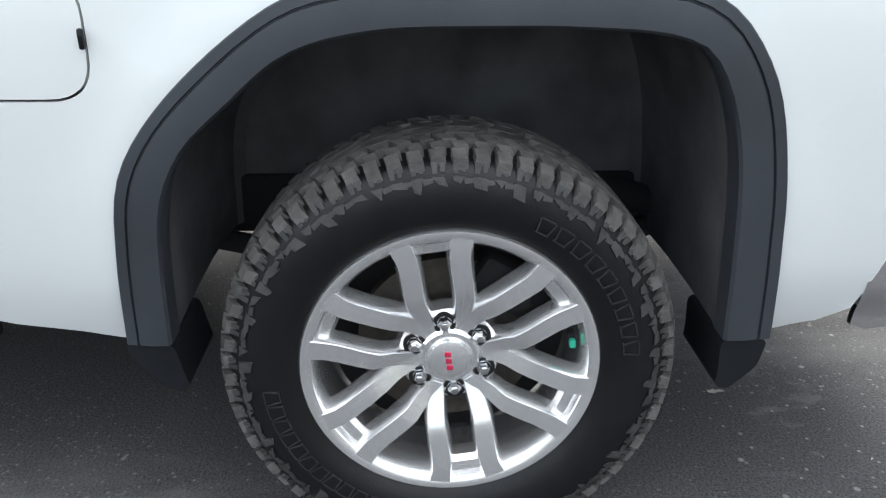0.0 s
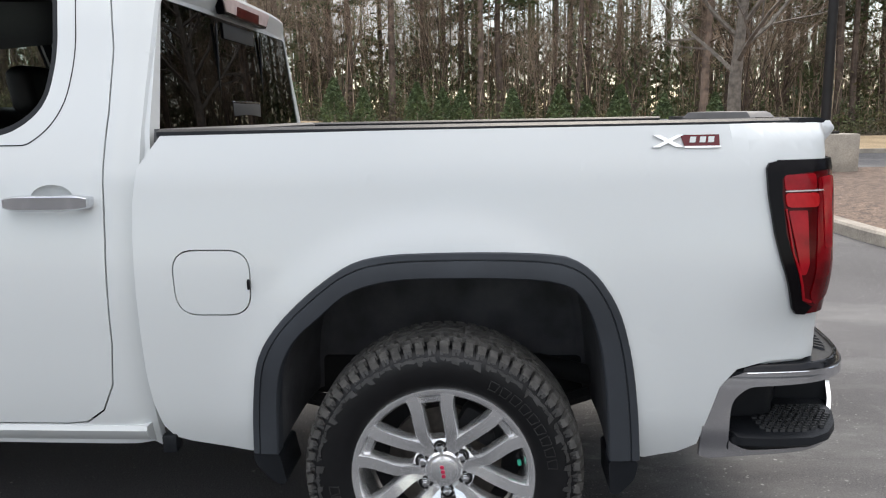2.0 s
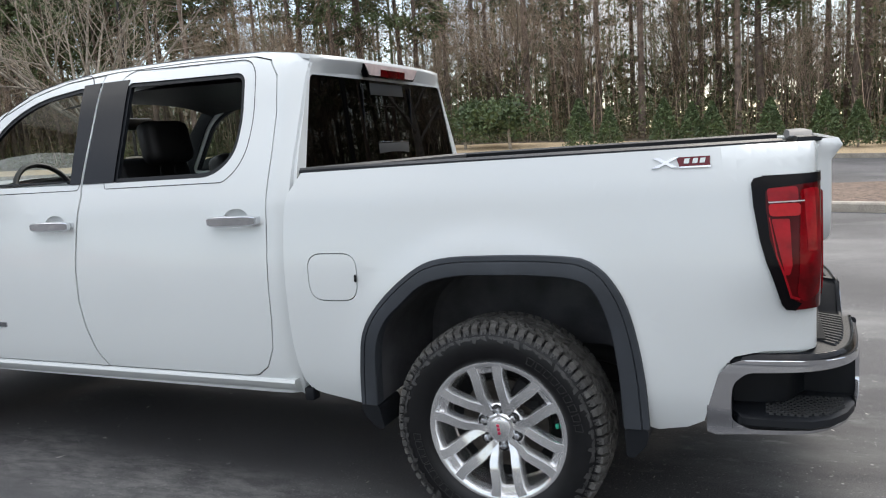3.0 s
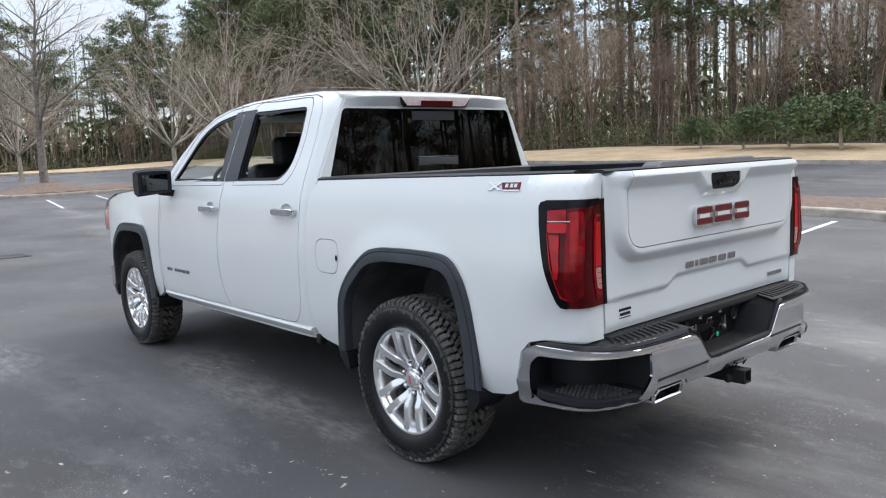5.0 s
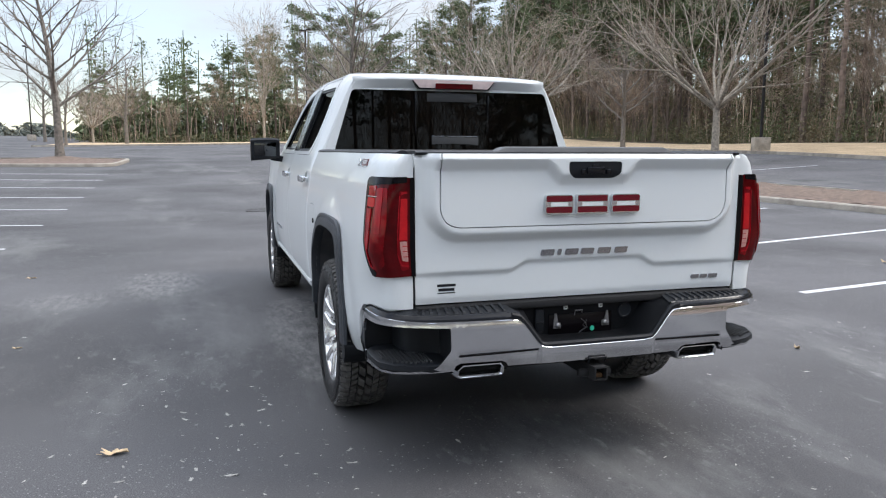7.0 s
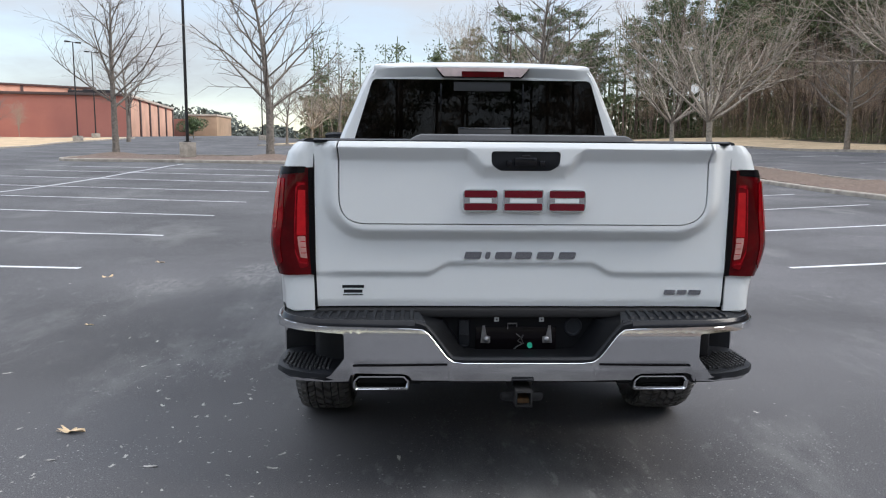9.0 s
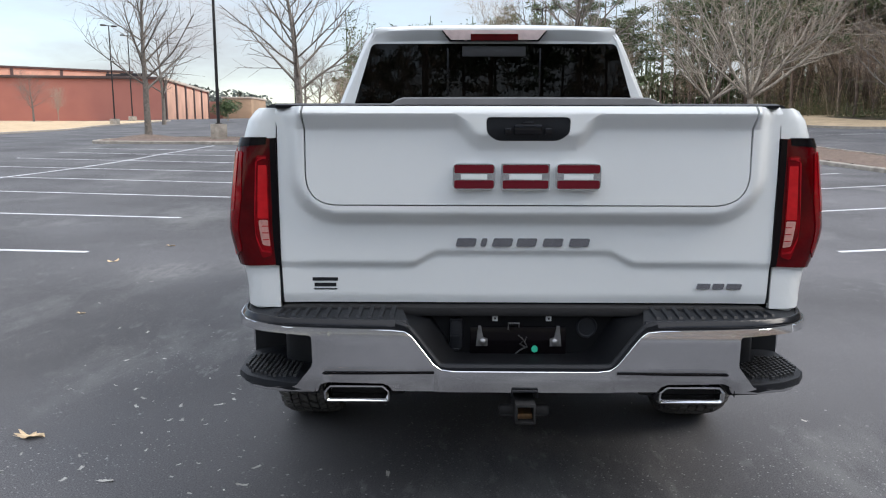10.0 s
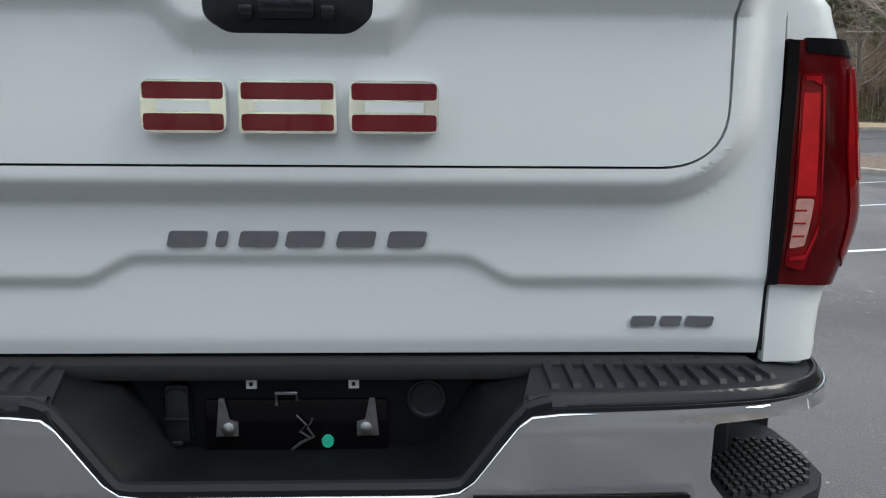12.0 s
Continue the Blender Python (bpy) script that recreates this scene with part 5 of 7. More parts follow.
kids.append(part("reverse_light", lamp_panel(fillet([(rear_s(BED_PLAN, 0.850), 1.030), (rear_s(BED_PLAN, 0.815), 1.030), (rear_s(BED_PLAN, 0.810), 0.945), (rear_s(BED_PLAN, 0.840), 0.950)], 0.005, 3), 0.0145, 0.006), CLEARLENS, lamp, "pale reversing light"))
for i in range(3):
    zr = 0.965 + 0.022 * i
    kids.append(part("reverse_rib", lamp_panel([(rear_s(BED_PLAN, 0.836), zr), (rear_s(BED_PLAN, 0.813), zr), (rear_s(BED_PLAN, 0.813), zr + 0.003), (rear_s(BED_PLAN, 0.836), zr + 0.003)], 0.0152, 0.004), REDLENS, lamp))
for k in kids:
    mirrored(k, l2, 0.013)

# rolled lower edge of the bed corner above the bumper
flange = part("bed_corner_flange", panel([(-0.735, 0.575), (-0.765, 0.682), (-0.81, 0.729), (-0.9, 0.745), (rear_s(BED_PLAN, 0.790), 0.745), (rear_s(BED_PLAN, 0.790), 0.718), (-0.906, 0.718), (-0.834, 0.700), (-0.797, 0.664), (-0.768, 0.565)], bed_map, 0.01, (), 0.03, 0.03, depth0=0.016), WHITE, truck, "white rolled edge above the bumper")
mirrored(flange, out=0.013)

# ---- rear bumper ----
BUMP_PLAN = plan_curve([(0.950, -0.62), (0.950, -0.72), (0.951, -0.85), (0.946, -0.95), (0.930, -1.03), (0.892, -1.095), (0.832, -1.143), (0.75, -1.172), (0.62, -1.19), (0.45, -1.20), (0.25, -1.205), (0.0, -1.206)])
mid_s = float(BUMP_PLAN[0, 0])


def bs(x):
    """Running length on the bumper's rear face at half-width x."""
    tail = BUMP_PLAN[BUMP_PLAN[:, 2] < -1.03]
    o = np.argsort(tail[:, 1])
    return float(np.interp(x, tail[o, 1], tail[o, 0]))


def bump_map(lean=0.0):
    def f(s, z, d):
        sg = -1.0
        if s < mid_s:
            s, sg = 2 * mid_s - s, 1.0
        x, y, nx, ny = plan_at(BUMP_PLAN, s)
        roll_in = 0.016 * ease(0.57, 0.49, z) + 0.004 * ease(0.67, 0.71, z)
        roll_in += 0.006 * ease(0.581, 0.574, z) * ease(0.265, 0.29, x) * (1 - ease(0.615, 0.64, x))
        x += nx * (d + roll_in)
        y += ny * (d + roll_in)
        return Vector((sg * x, y, z))
    return f


def both(pts):
    """An outline given from the middle round one side, closed over the mirrored side."""
    return pts + [(2 * mid_s - s, z) for s, z in pts[::-1]]


half_chrome = [(mid_s, 0.519), (bs(0.415), 0.519), (bs(0.427), 0.537), (bs(0.447), 0.545), (bs(0.625), 0.545), (bs(0.645), 0.537), (bs(0.655), 0.512), (bs(0.72), 0.508), (bs(0.80), 0.505), (-1.13, 0.498), (-1.03, 0.490), (-0.876, 0.482), (-0.80, 0.476), (-0.75, 0.470), (-0.722, 0.480),
               (-0.724, 0.58), (-0.752, 0.655), (-0.79, 0.697), (-0.835, 0.714), (-1.0, 0.716), (bs(0.88), 0.714), (bs(0.75), 0.708), (bs(0.42), 0.706), (bs(0.375), 0.702), (bs(0.355), 0.688), (bs(0.285), 0.608), (bs(0.262), 0.592), (bs(0.22), 0.588), (mid_s, 0.588)]
POCKET = fillet([(-0.798, 0.60, 0.02), (-0.804, 0.640, 0.02), (-0.846, 0.674, 0.02), (-1.035, 0.682), (bs(0.88), 0.686), (bs(0.777), 0.686), (bs(0.668), 0.682, 0.01), (bs(0.666), 0.597, 0.01), (bs(0.729), 0.524, 0.02), (bs(0.80), 0.519), (-1.10, 0.508), (-1.0, 0.501), (-0.85, 0.497, 0.02), (-0.798, 0.525, 0.02)], 0.003, 4)
bumper = part("rear_bumper", panel(both(half_chrome), bump_map(), 0.012, [POCKET, [(2 * mid_s - s, z) for s, z in POCKET[::-1]]], 0.03, 0.012), CHROME, truck, "chrome rear bumper with corner steps")


def pad_profile(s, v, d):
    """The black step pad on top: v runs from the chrome edge (0) forward to the gate (1)."""
    sg = -1.0
    if s < mid_s:
        s, sg = 2 * mid_s - s, 1.0
    x, y, nx, ny = plan_at(BUMP_PLAN, s)
    w = 0.145
    z = 0.714 + 0.010 * ease(0, 0.10, v) + 0.024 * v
    inw = 0.006 + w * v
    return Vector((sg * (x + nx * inw), y + ny * inw, z - d))


half_pad = [(bs(0.36), -0.01), (bs(0.40), 1.0), (bs(0.62), 1.0), (bs(0.80), 0.9), (-1.02, 0.55), (-0.95, 0.35), (-0.83, 0.28), (-0.79, 0.05), (-0.82, -0.01), (-1.0, -0.01), (bs(0.85), -0.01)]
for flip in (0, 1):
    pts = [((2 * mid_s - s) if flip else s, v) for s, v in half_pad]
    pad = part("step_pad", panel(pts, pad_profile, 0.02, (), 0.03, 0.12), BLACKP, bumper, "black ribbed step pad")
    bm = bmesh.new()
    for i in range(12):
        xx = 0.42 + 0.036 * i
        rows = []
        for v in (0.27, 0.32, 0.6, 0.88, 0.94):
            up = -0.0065 if 0.3 < v < 0.9 else 0.002
            q = [pad_profile(bs(xx + e), v, up if abs(e) < 0.007 else 0.002) for e in (-0.010, -0.0065, 0.0065, 0.010)]
            rows.append([(-p.x if flip else p.x, p.y, p.z) for p in q])
        loft(bm, rows, closed=False)
    part("grip_rib", bm, BLACKP, pad)
    rim = [(bs(0.37), 0.0), (bs(0.37), 0.15), (bs(0.62), 0.15), (bs(0.80), 0.15), (-1.02, 0.16), (-0.93, 0.16), (-0.84, 0.10), (-0.83, 0.0), (-1.0, 0.0), (bs(0.85), 0.0)]
    rim = [((2 * mid_s - s) if flip else s, v) for s, v in rim]
    part("pad_rim", panel(rim, lambda s_, v_, d_: pad_profile(s_, v_, d_ - 0.006 * math.sin(math.pi * min(1, max(0, v_ / 0.16)))), 0.006, (), 0.03, 0.03, depth0=-0.0015), GLOSSBLK, pad, "smooth black rim of the pad")

# corner pockets with a foothold
for s in (-1, 1):
    bm = bmesh.new()
    out_line = [(0.665, -1.172), (0.75, -1.158), (0.84, -1.128), (0.90, -1.08), (0.938, -1.02), (0.953, -0.95), (0.956, -0.85), (0.955, -0.78)]
    in_line = [(0.665, -1.02), (0.70, -1.0), (0.74, -0.985), (0.78, -0.97), (0.80, -0.94), (0.81, -0.90), (0.815, -0.85), (0.82, -0.78)]
    secs = []
    for (ox, oy), (ix, iy) in zip(out_line, in_line):
        secs.append([(s * ox, oy, 0.700), (s * ix, iy, 0.70), (s * ix, iy, 0.545), (s * (ox * 0.8 + ix * 0.2), oy * 0.8 + iy * 0.2, 0.535)])
    loft(bm, secs, closed=False)
    bm.faces.new([bm.verts.new((s * 0.662, y_, z_)) for y_, z_ in ((-1.176, 0.50), (-1.02, 0.50), (-1.02, 0.70), (-1.176, 0.70))])
    bm.faces.new([bm.verts.new((s * x_, -0.80, z_)) for x_, z_ in ((0.80, 0.50), (0.945, 0.50), (0.945, 0.70), (0.80, 0.70))])
    part("step_pocket", bm, BLACKP, bumper, "black corner step pocket")
    bm = bmesh.new()
    secs = []
    step_line = [(0.66, -1.172, 0.0), (0.745, -1.164, 0.006), (0.832, -1.134, 0.012), (0.900, -1.088, 0.016), (0.938, -1.030, 0.018), (0.946, -0.95, 0.018), (0.948, -0.89, 0.014), (0.945, -0.845, 0.006), (0.938, -0.825, 0.0)]
    for (ox, oy, g), (ix, iy) in zip(step_line, in_line + [(0.82, -0.74)]):
        secs.append([(s * ix, iy, 0.548), (s * (ox * 0.9 + ix * 0.1), oy * 0.9 + iy * 0.1, 0.545), (s * ox, oy, 0.537), (s * (ox + 0.002), oy, 0.516), (s * (ox - 0.012), oy + 0.008, 0.503), (s * ix, iy, 0.50)])
    loft(bm, secs, closed=True, caps=True)
    st = part("corner_step", bm, BLACKP, bumper, "black plastic corner step")
    bm = bmesh.new()
    for i in range(12):
        for j in range(13):
            x, y = 0.735 + 0.0165 * i, -1.125 + 0.020 * j + 0.010 * (i % 2)
            ox = float(np.interp(y, [q[1] for q in step_line[:6]], [q[0] for q in step_line[:6]]))
            ix = float(np.interp(y, [q[1] for q in in_line], [q[0] for q in in_line]))
            if y < -0.90 and ix + 0.012 < x < ox - 0.022:
                box(bm, (s * x, y, 0.5475), (0.0085, 0.013, 0.011), 0.0)
    part("grip_studs", bm, DULLGREY, st)

# plate recess
bm = bmesh.new()
rec = [(-0.42, 0.765), (-0.385, 0.732), (-0.358, 0.700), (-0.285, 0.610), (-0.258, 0.593), (-0.20, 0.588), (0.20, 0.588), (0.258, 0.593), (0.285, 0.610), (0.358, 0.700), (0.385, 0.732), (0.42, 0.765)]
secs = []
for dy, g in ((-1.204, 1.0), (-1.198, 0.985), (-1.188, 0.965), (-1.13, 0.88), (-1.06, 0.83), (-1.050, 0.82)):
    rise = (dy + 1.204) / 0.154
    secs.append([(x * g, dy, z + (1 - g) * 0.06) if z < 0.705 else (math.copysign(0.365 + (0.04 if z > 0.75 else 0.02) * rise, x), dy, 0.716 + (0.030 if z > 0.75 else 0.016) * rise) for x, z in rec])
loft(bm, secs, closed=False)
bm.faces.new([bm.verts.new((x * 0.82, -1.050, z + 0.18 * 0.06) if z < 0.705 else (math.copysign(0.405 if z > 0.75 else 0.385, x), -1.050, 0.746 if z > 0.75 else 0.732)) for x, z in rec])
recess = part("plate_recess", bm, RECESSBLK, bumper, "black number plate recess")
# dark strip stands in for the shade under the tailgate's lower edge
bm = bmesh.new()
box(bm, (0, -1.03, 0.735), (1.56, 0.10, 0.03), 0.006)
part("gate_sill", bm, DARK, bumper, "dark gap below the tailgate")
bm = bmesh.new()
box(bm, (-0.012, -1.052, 0.638), (0.315, 0.010, 0.085), 0.004)
box(bm, (-0.012, -1.060, 0.592), (0.345, 0.03, 0.006), 0.002)
part("plate_bracket", bm, LAMPBLK, recess)
# bent sheet tabs with a round bolt each
for x in (-0.138, 0.118):
    sg = 1 if x < 0 else -1
    bm = bmesh.new()
    loft(bm, [[(x - 0.005 * sg, y_, 0.684), (x + 0.004 * sg, y_, 0.684), (x + 0.012 * sg, y_, 0.648), (x + 0.026 * sg, y_, 0.644), (x + 0.026 * sg, y_, 0.622), (x - 0.012 * sg, y_, 0.622)] for y_ in (-1.062, -1.058)], caps=True)
    tab = part("bracket_tab", bm, STEEL, recess, "bare metal bracket tab")
    bm = bmesh.new()
    revolve(bm, [(0.0, 0.0), (0.010, 0.0), (0.011, 0.004), (0.006, 0.008), (0.0, 0.0085)], 14, "z")
    bmesh.ops.transform(bm, matrix=pose(x + 0.010 * sg, -1.062, 0.634, 90), verts=bm.verts[:])
    part("tab_bolt", bm, STEEL, tab)
for x in (-0.088, 0.087):
    bm = bmesh.new()
    box(bm, (x, -1.054, 0.708), (0.018, 0.008, 0.018), 0.001)
    b = part("plate_bolt", bm, WHITE, recess, "pale plastic plate fixing")
    bm = bmesh.new()
    box(bm, (x, -1.059, 0.708), (0.006, 0.004, 0.006))
    part("bolt_hole", bm, BLACKP, b)
bm = bmesh.new()
revolve(bm, [(0.0, 0.0), (0.010, 0.0), (0.0105, 0.004), (0.0, 0.0041)], 16, "z")
bmesh.ops.transform(bm, matrix=pose(0.042, -1.063, 0.615, 90), verts=bm.verts[:])
part("green_dot", bm, GREENDOT, recess, "green inspection dot")
bm = bmesh.new()
tube(bm, [(-0.045, -1.060, 0.672), (-0.045, -1.066, 0.694), (-0.010, -1.066, 0.694), (-0.010, -1.060, 0.680)], 0.003, 6)
part("wire_clip", bm, STEEL, recess, "bent wire clip")
bm = bmesh.new()
tube(bm, [(-0.012, -1.060, 0.655), (0.006, -1.068, 0.642), (-0.006, -1.066, 0.630), (0.012, -1.064, 0.620)], 0.002, 6)
tube(bm, [(0.016, -1.060, 0.650), (0.008, -1.066, 0.636), (0.018, -1.065, 0.622), (-0.004, -1.064, 0.612), (-0.02, -1.062, 0.600)], 0.0026, 6)
part("plate_lamp_wire", bm, DULLGREY, recess, "tangled dark lamp wires")
bm = bmesh.new()
box(bm, (-0.215, -1.056, 0.660), (0.046, 0.016, 0.100), 0.012)
box(bm, (-0.215, -1.066, 0.652), (0.040, 0.006, 0.004), 0.001)
box(bm, (-0.215, -1.064, 0.612), (0.018, 0.008, 0.008), 0.002)
tube(bm, [(-0.232, -1.062, 0.695), (-0.225, -1.064, 0.703), (-0.205, -1.064, 0.703), (-0.198, -1.062, 0.695)], 0.003, 6)
part("socket_cover", bm, BLACKP, recess, "black upright socket cover")
bm = bmesh.new()
revolve(bm, [(0.0, 0.002), (0.026, 0.002), (0.029, 0.006), (0.033, 0.006), (0.035, 0.0)], 28, "z")
bmesh.ops.transform(bm, matrix=pose(0.212, -1.050, 0.680, 90), verts=bm.verts[:])
part("socket_cover", bm, BLACKP, recess, "black round socket cover")
# small square sockets in the sloping cheeks
for s in (-1, 1):
    bm = bmesh.new()
    box(bm, (s * 0.298, -1.128, 0.650), (0.018, 0.020, 0.022), 0.003, rot=Matrix.Rotation(s * 0.7, 4, "Y"))
    part("cheek_socket", bm, BLACKP, recess)
# rounded black lip that frames the opening above the chrome
bm = bmesh.new()
lip_pts = [(bs(0.405), 0.722), (bs(0.378), 0.715), (bs(0.362), 0.704), (bs(0.349), 0.690), (bs(0.281), 0.610), (bs(0.260), 0.5965), (bs(0.22), 0.594), (bs(0.1), 0.594)]
lip_pts = catmull([tuple(bump_map()(s_, z_, 0.010)) for s_, z_ in lip_pts], 4)
lip_pts = lip_pts + [(-x_, y_, z_) for x_, y_, z_ in lip_pts[::-1]]
tube(bm, lip_pts, 0.0125, 8)
part("recess_lip", bm, BLACKP, bumper, "rounded black lip round the opening")
# bright edge along the notch and top of the chrome
bm = bmesh.new()
f = bump_map()
edge = [(-0.84, 0.711), (-0.92, 0.713), (-1.0, 0.713), (bs(0.90), 0.711), (bs(0.86), 0.709), (bs(0.75), 0.704), (bs(0.42), 0.703), (bs(0.375), 0.699), (bs(0.353), 0.684), (bs(0.287), 0.606), (bs(0.262), 0.590), (bs(0.22), 0.585)]
pts = [f(s_, z_, -0.001) for s_, z_ in edge]
pts = pts + [Vector((-p.x, p.y, p.z)) for p in pts[::-1]]
tube(bm, pts, 0.002, 6)
part("bright_edge", bm, CHROME, bumper)

# the dark reflection along the chrome's fold, laid on as black strips
for flip in (0, 1):
    crease = [(bs(0.636), 0.574), (bs(0.630), 0.578), (bs(0.45), 0.5825), (bs(0.284), 0.586), (bs(0.284), 0.5785), (bs(0.45), 0.5735), (bs(0.630), 0.570)]
    crease = [((2 * mid_s - s) if flip else s, z) for s, z in crease]
    part("crease", panel(crease, bump_map(), 0.003, (), 0.03, 0.03, depth0=-0.0015), GLOSSBLK, bumper, "dark crease line in the chrome")

# the bumper hangs a little lower towards its bottom edge
for ob in [bumper] + list(bumper.children_recursive):
    if ob.type == "MESH":
        for v in ob.data.vertices:
            v.co.z -= 0.015 * ease(0.70, 0.53, v.co.z)

# exhaust tips, hitch
for s in (-1, 1):
    bm = bmesh.new()
    x = s * 0.530
    prof = fillet([(-0.107, -0.026), (-0.097, -0.036), (0.097, -0.036), (0.107, -0.026), (0.107, 0.010), (0.086, 0.033), (-0.086, 0.033), (-0.107, 0.010)], 0.006, 3)
    pin = inset(prof, 0.016)
    secs = []
    for y, P in ((-0.98, prof), (-1.162, prof), (-1.171, inset(prof, 0.004)), (-1.173, inset(prof, 0.009)), (-1.164, pin), (-1.05, pin)):
        secs.append([(x + u, y - 0.03 * (v / 0.03) * 0.3, 0.490 + v) for u, v in P])
    loft(bm, secs, closed=True)
    tip = part("exhaust_tip", bm, CHROME, truck, "rectangular chrome exhaust tip")
    bm = bmesh.new()
    box(bm, (x, -1.10, 0.489), (0.18, 0.02, 0.036))
    tube(bm, [(x, -1.0, 0.49), (x, -0.7, 0.50), (x * 0.9, -0.3, 0.58), (x * 0.8, 0.3, 0.60)], 0.035, 10)
    part("exhaust_pipe", bm, DARK, tip)
bm = bmesh.new()
secs = []
for y in (-0.75, -1.232):
    secs.append([(-0.031, y, 0.415), (0.031, y, 0.415), (0.031, y, 0.477), (-0.031, y, 0.477)])
for y, e in ((-1.235, 0.0), (-0.9, 0.0)):
    secs.append([(-0.025, y, 0.421), (0.025, y, 0.421), (0.025, y, 0.471), (-0.025, y, 0.471)])
loft(bm, secs, closed=True)
for s in (-1, 1):
    box(bm, (s * 0.052, -1.175, 0.440), (0.06, 0.012, 0.036), 0.012)
hitch = part("tow_hitch", bm, DARK, truck, "black tow hitch receiver")
bm = bmesh.new()
box(bm, (0, -1.15, 0.430), (0.048, 0.11, 0.018), 0.004)
part("receiver_lining", bm, RUST, hitch, "rusty receiver lining")
bm = bmesh.new()
tube(bm, [(-0.040, -1.19, 0.488), (-0.040, -1.205, 0.512), (0.038, -1.205, 0.512), (0.038, -1.19, 0.488)], 0.0045, 6)
part("safety_loop", bm, BLACKP, hitch)
bm = bmesh.new()
box(bm, (0, -0.9, 0.46), (1.1, 0.10, 0.09), 0.02)
for s in (-1, 1):
    box(bm, (s * 0.42, 1.5, 0.53), (0.08, 5.2, 0.14), 0.01)
    tube(bm, [(s * 0.50, 0.75, 0.52), (s * 0.50, 0.4, 0.44), (s * 0.50, 0.0, 0.40), (s * 0.50, -0.4, 0.46), (s * 0.50, -0.7, 0.56)], 0.025, 6)
tube(bm, [(-0.8, 0, 0.415), (0.8, 0, 0.415)], 0.05, 12)
box(bm, (0, 0, 0.415), (0.28, 0.30, 0.28), 0.09, 3)
box(bm, (0.1, 1.4, 0.60), (0.5, 1.0, 0.2), 0.05)
box(bm, (0, 2.0, 0.66), (1.6, 2.6, 0.06), 0.02)
box(bm, (0, 3.9, 0.75), (1.1, 1.2, 0.5), 0.1)
tube(bm, [(-0.8, 3.745, 0.415), (0.8, 3.745, 0.415)], 0.04, 10)
part("chassis", bm, DARK, truck, "dark chassis frame and axles")

# ---- wheels ----


TYRE_PROF = [(0.258, 0.105), (0.268, 0.118), (0.290, 0.130), (0.320, 0.1365), (0.345, 0.1355), (0.362, 0.130), (0.377, 0.119), (0.386, 0.103), (0.389, 0.07), (0.390, 0.0)]


def side_x(r):
    """Half-width of the tyre at a radius on its sidewall."""
    return float(np.interp(r, [p[0] for p in TYRE_PROF[:7]], [p[1] for p in TYRE_PROF[:7]]))


def tyre_mesh():
    bm = bmesh.new()
    revolve(bm, [(r, -x) for r, x in TYRE_PROF] + TYRE_PROF[-2::-1], 96)
    bmesh.ops.recalc_face_normals(bm, faces=bm.faces[:])
    return bm


def wedge(bm, t0, t1, xs, r0, rs, skew=0.0, taper=0.0):
    """A tread block between two angles: xs and rs run across it, r0 is its root."""
    rows = []
    for x, r, sk in zip(xs, rs, (-skew, skew)):
        rows.append([bm.verts.new((x, q * math.cos(a + sk), q * math.sin(a + sk))) for q, a in ((r0[0] if x == xs[0] else r0[1], t0), (r, t0 + taper), (r, t1 - taper), (r0[0] if x == xs[0] else r0[1], t1))])
    a, b = rows
    for k in range(4):
        bm.faces.new((a[k], a[(k + 1) % 4], b[(k + 1) % 4], b[k]))
    bm.faces.new(a[::-1])
    bm.faces.new(b)


def tread_mesh():
    """Chunky all-terrain blocks: two shoulder rows, two staggered rows and a broken centre rib."""
    bm = bmesh.new()
    N = 70
    st = 2 * math.pi / N
    for k in range(N):
        t = k * st
        for s in (-1, 1):
            long_ = 0.004 if k % 2 else 0.0
            wedge(bm, t, t + st * 0.72, (s * (0.1215 + long_), s * 0.103), (0.370, 0.380), (0.3905 - long_ * 0.5, 0.3990), 0.004 * s, 0.0035)
            wedge(bm, t + st * 0.05, t + st * 0.74, (s * 0.1015, s * 0.078), (0.380, 0.384), (0.3998, 0.4040), 0.006 * s, 0.003)
            wedge(bm, t + st * 0.40, t + st * 1.10, (s * 0.070, s * 0.042), (0.384, 0.384), (0.4045, 0.4058), 0.020 * s, 0.004)
            if k % 2:
                wedge(bm, t + st * 0.10, t + st * 1.55, (s * 0.035, s * 0.004), (0.384, 0.384), (0.4060, 0.4063), -0.03 * s, 0.006)
    bmesh.ops.recalc_face_normals(bm, faces=bm.faces[:])
    return bm


def lug(bm, s, quad, lift=0.004):
    """A raised piece on the sidewall: corners as (radius, angle)."""
    top = [bm.verts.new((s * (side_x(r) + lift), r * math.cos(a), r * math.sin(a))) for r, a in quad]
    low = [bm.verts.new((s * (side_x(r) - 0.003), r * math.cos(a), r * math.sin(a))) for r, a in quad]
    bm.faces.new(top)
    for k in range(4):
        bm.faces.new((top[k], top[(k + 1) % 4], low[(k + 1) % 4], low[k]))


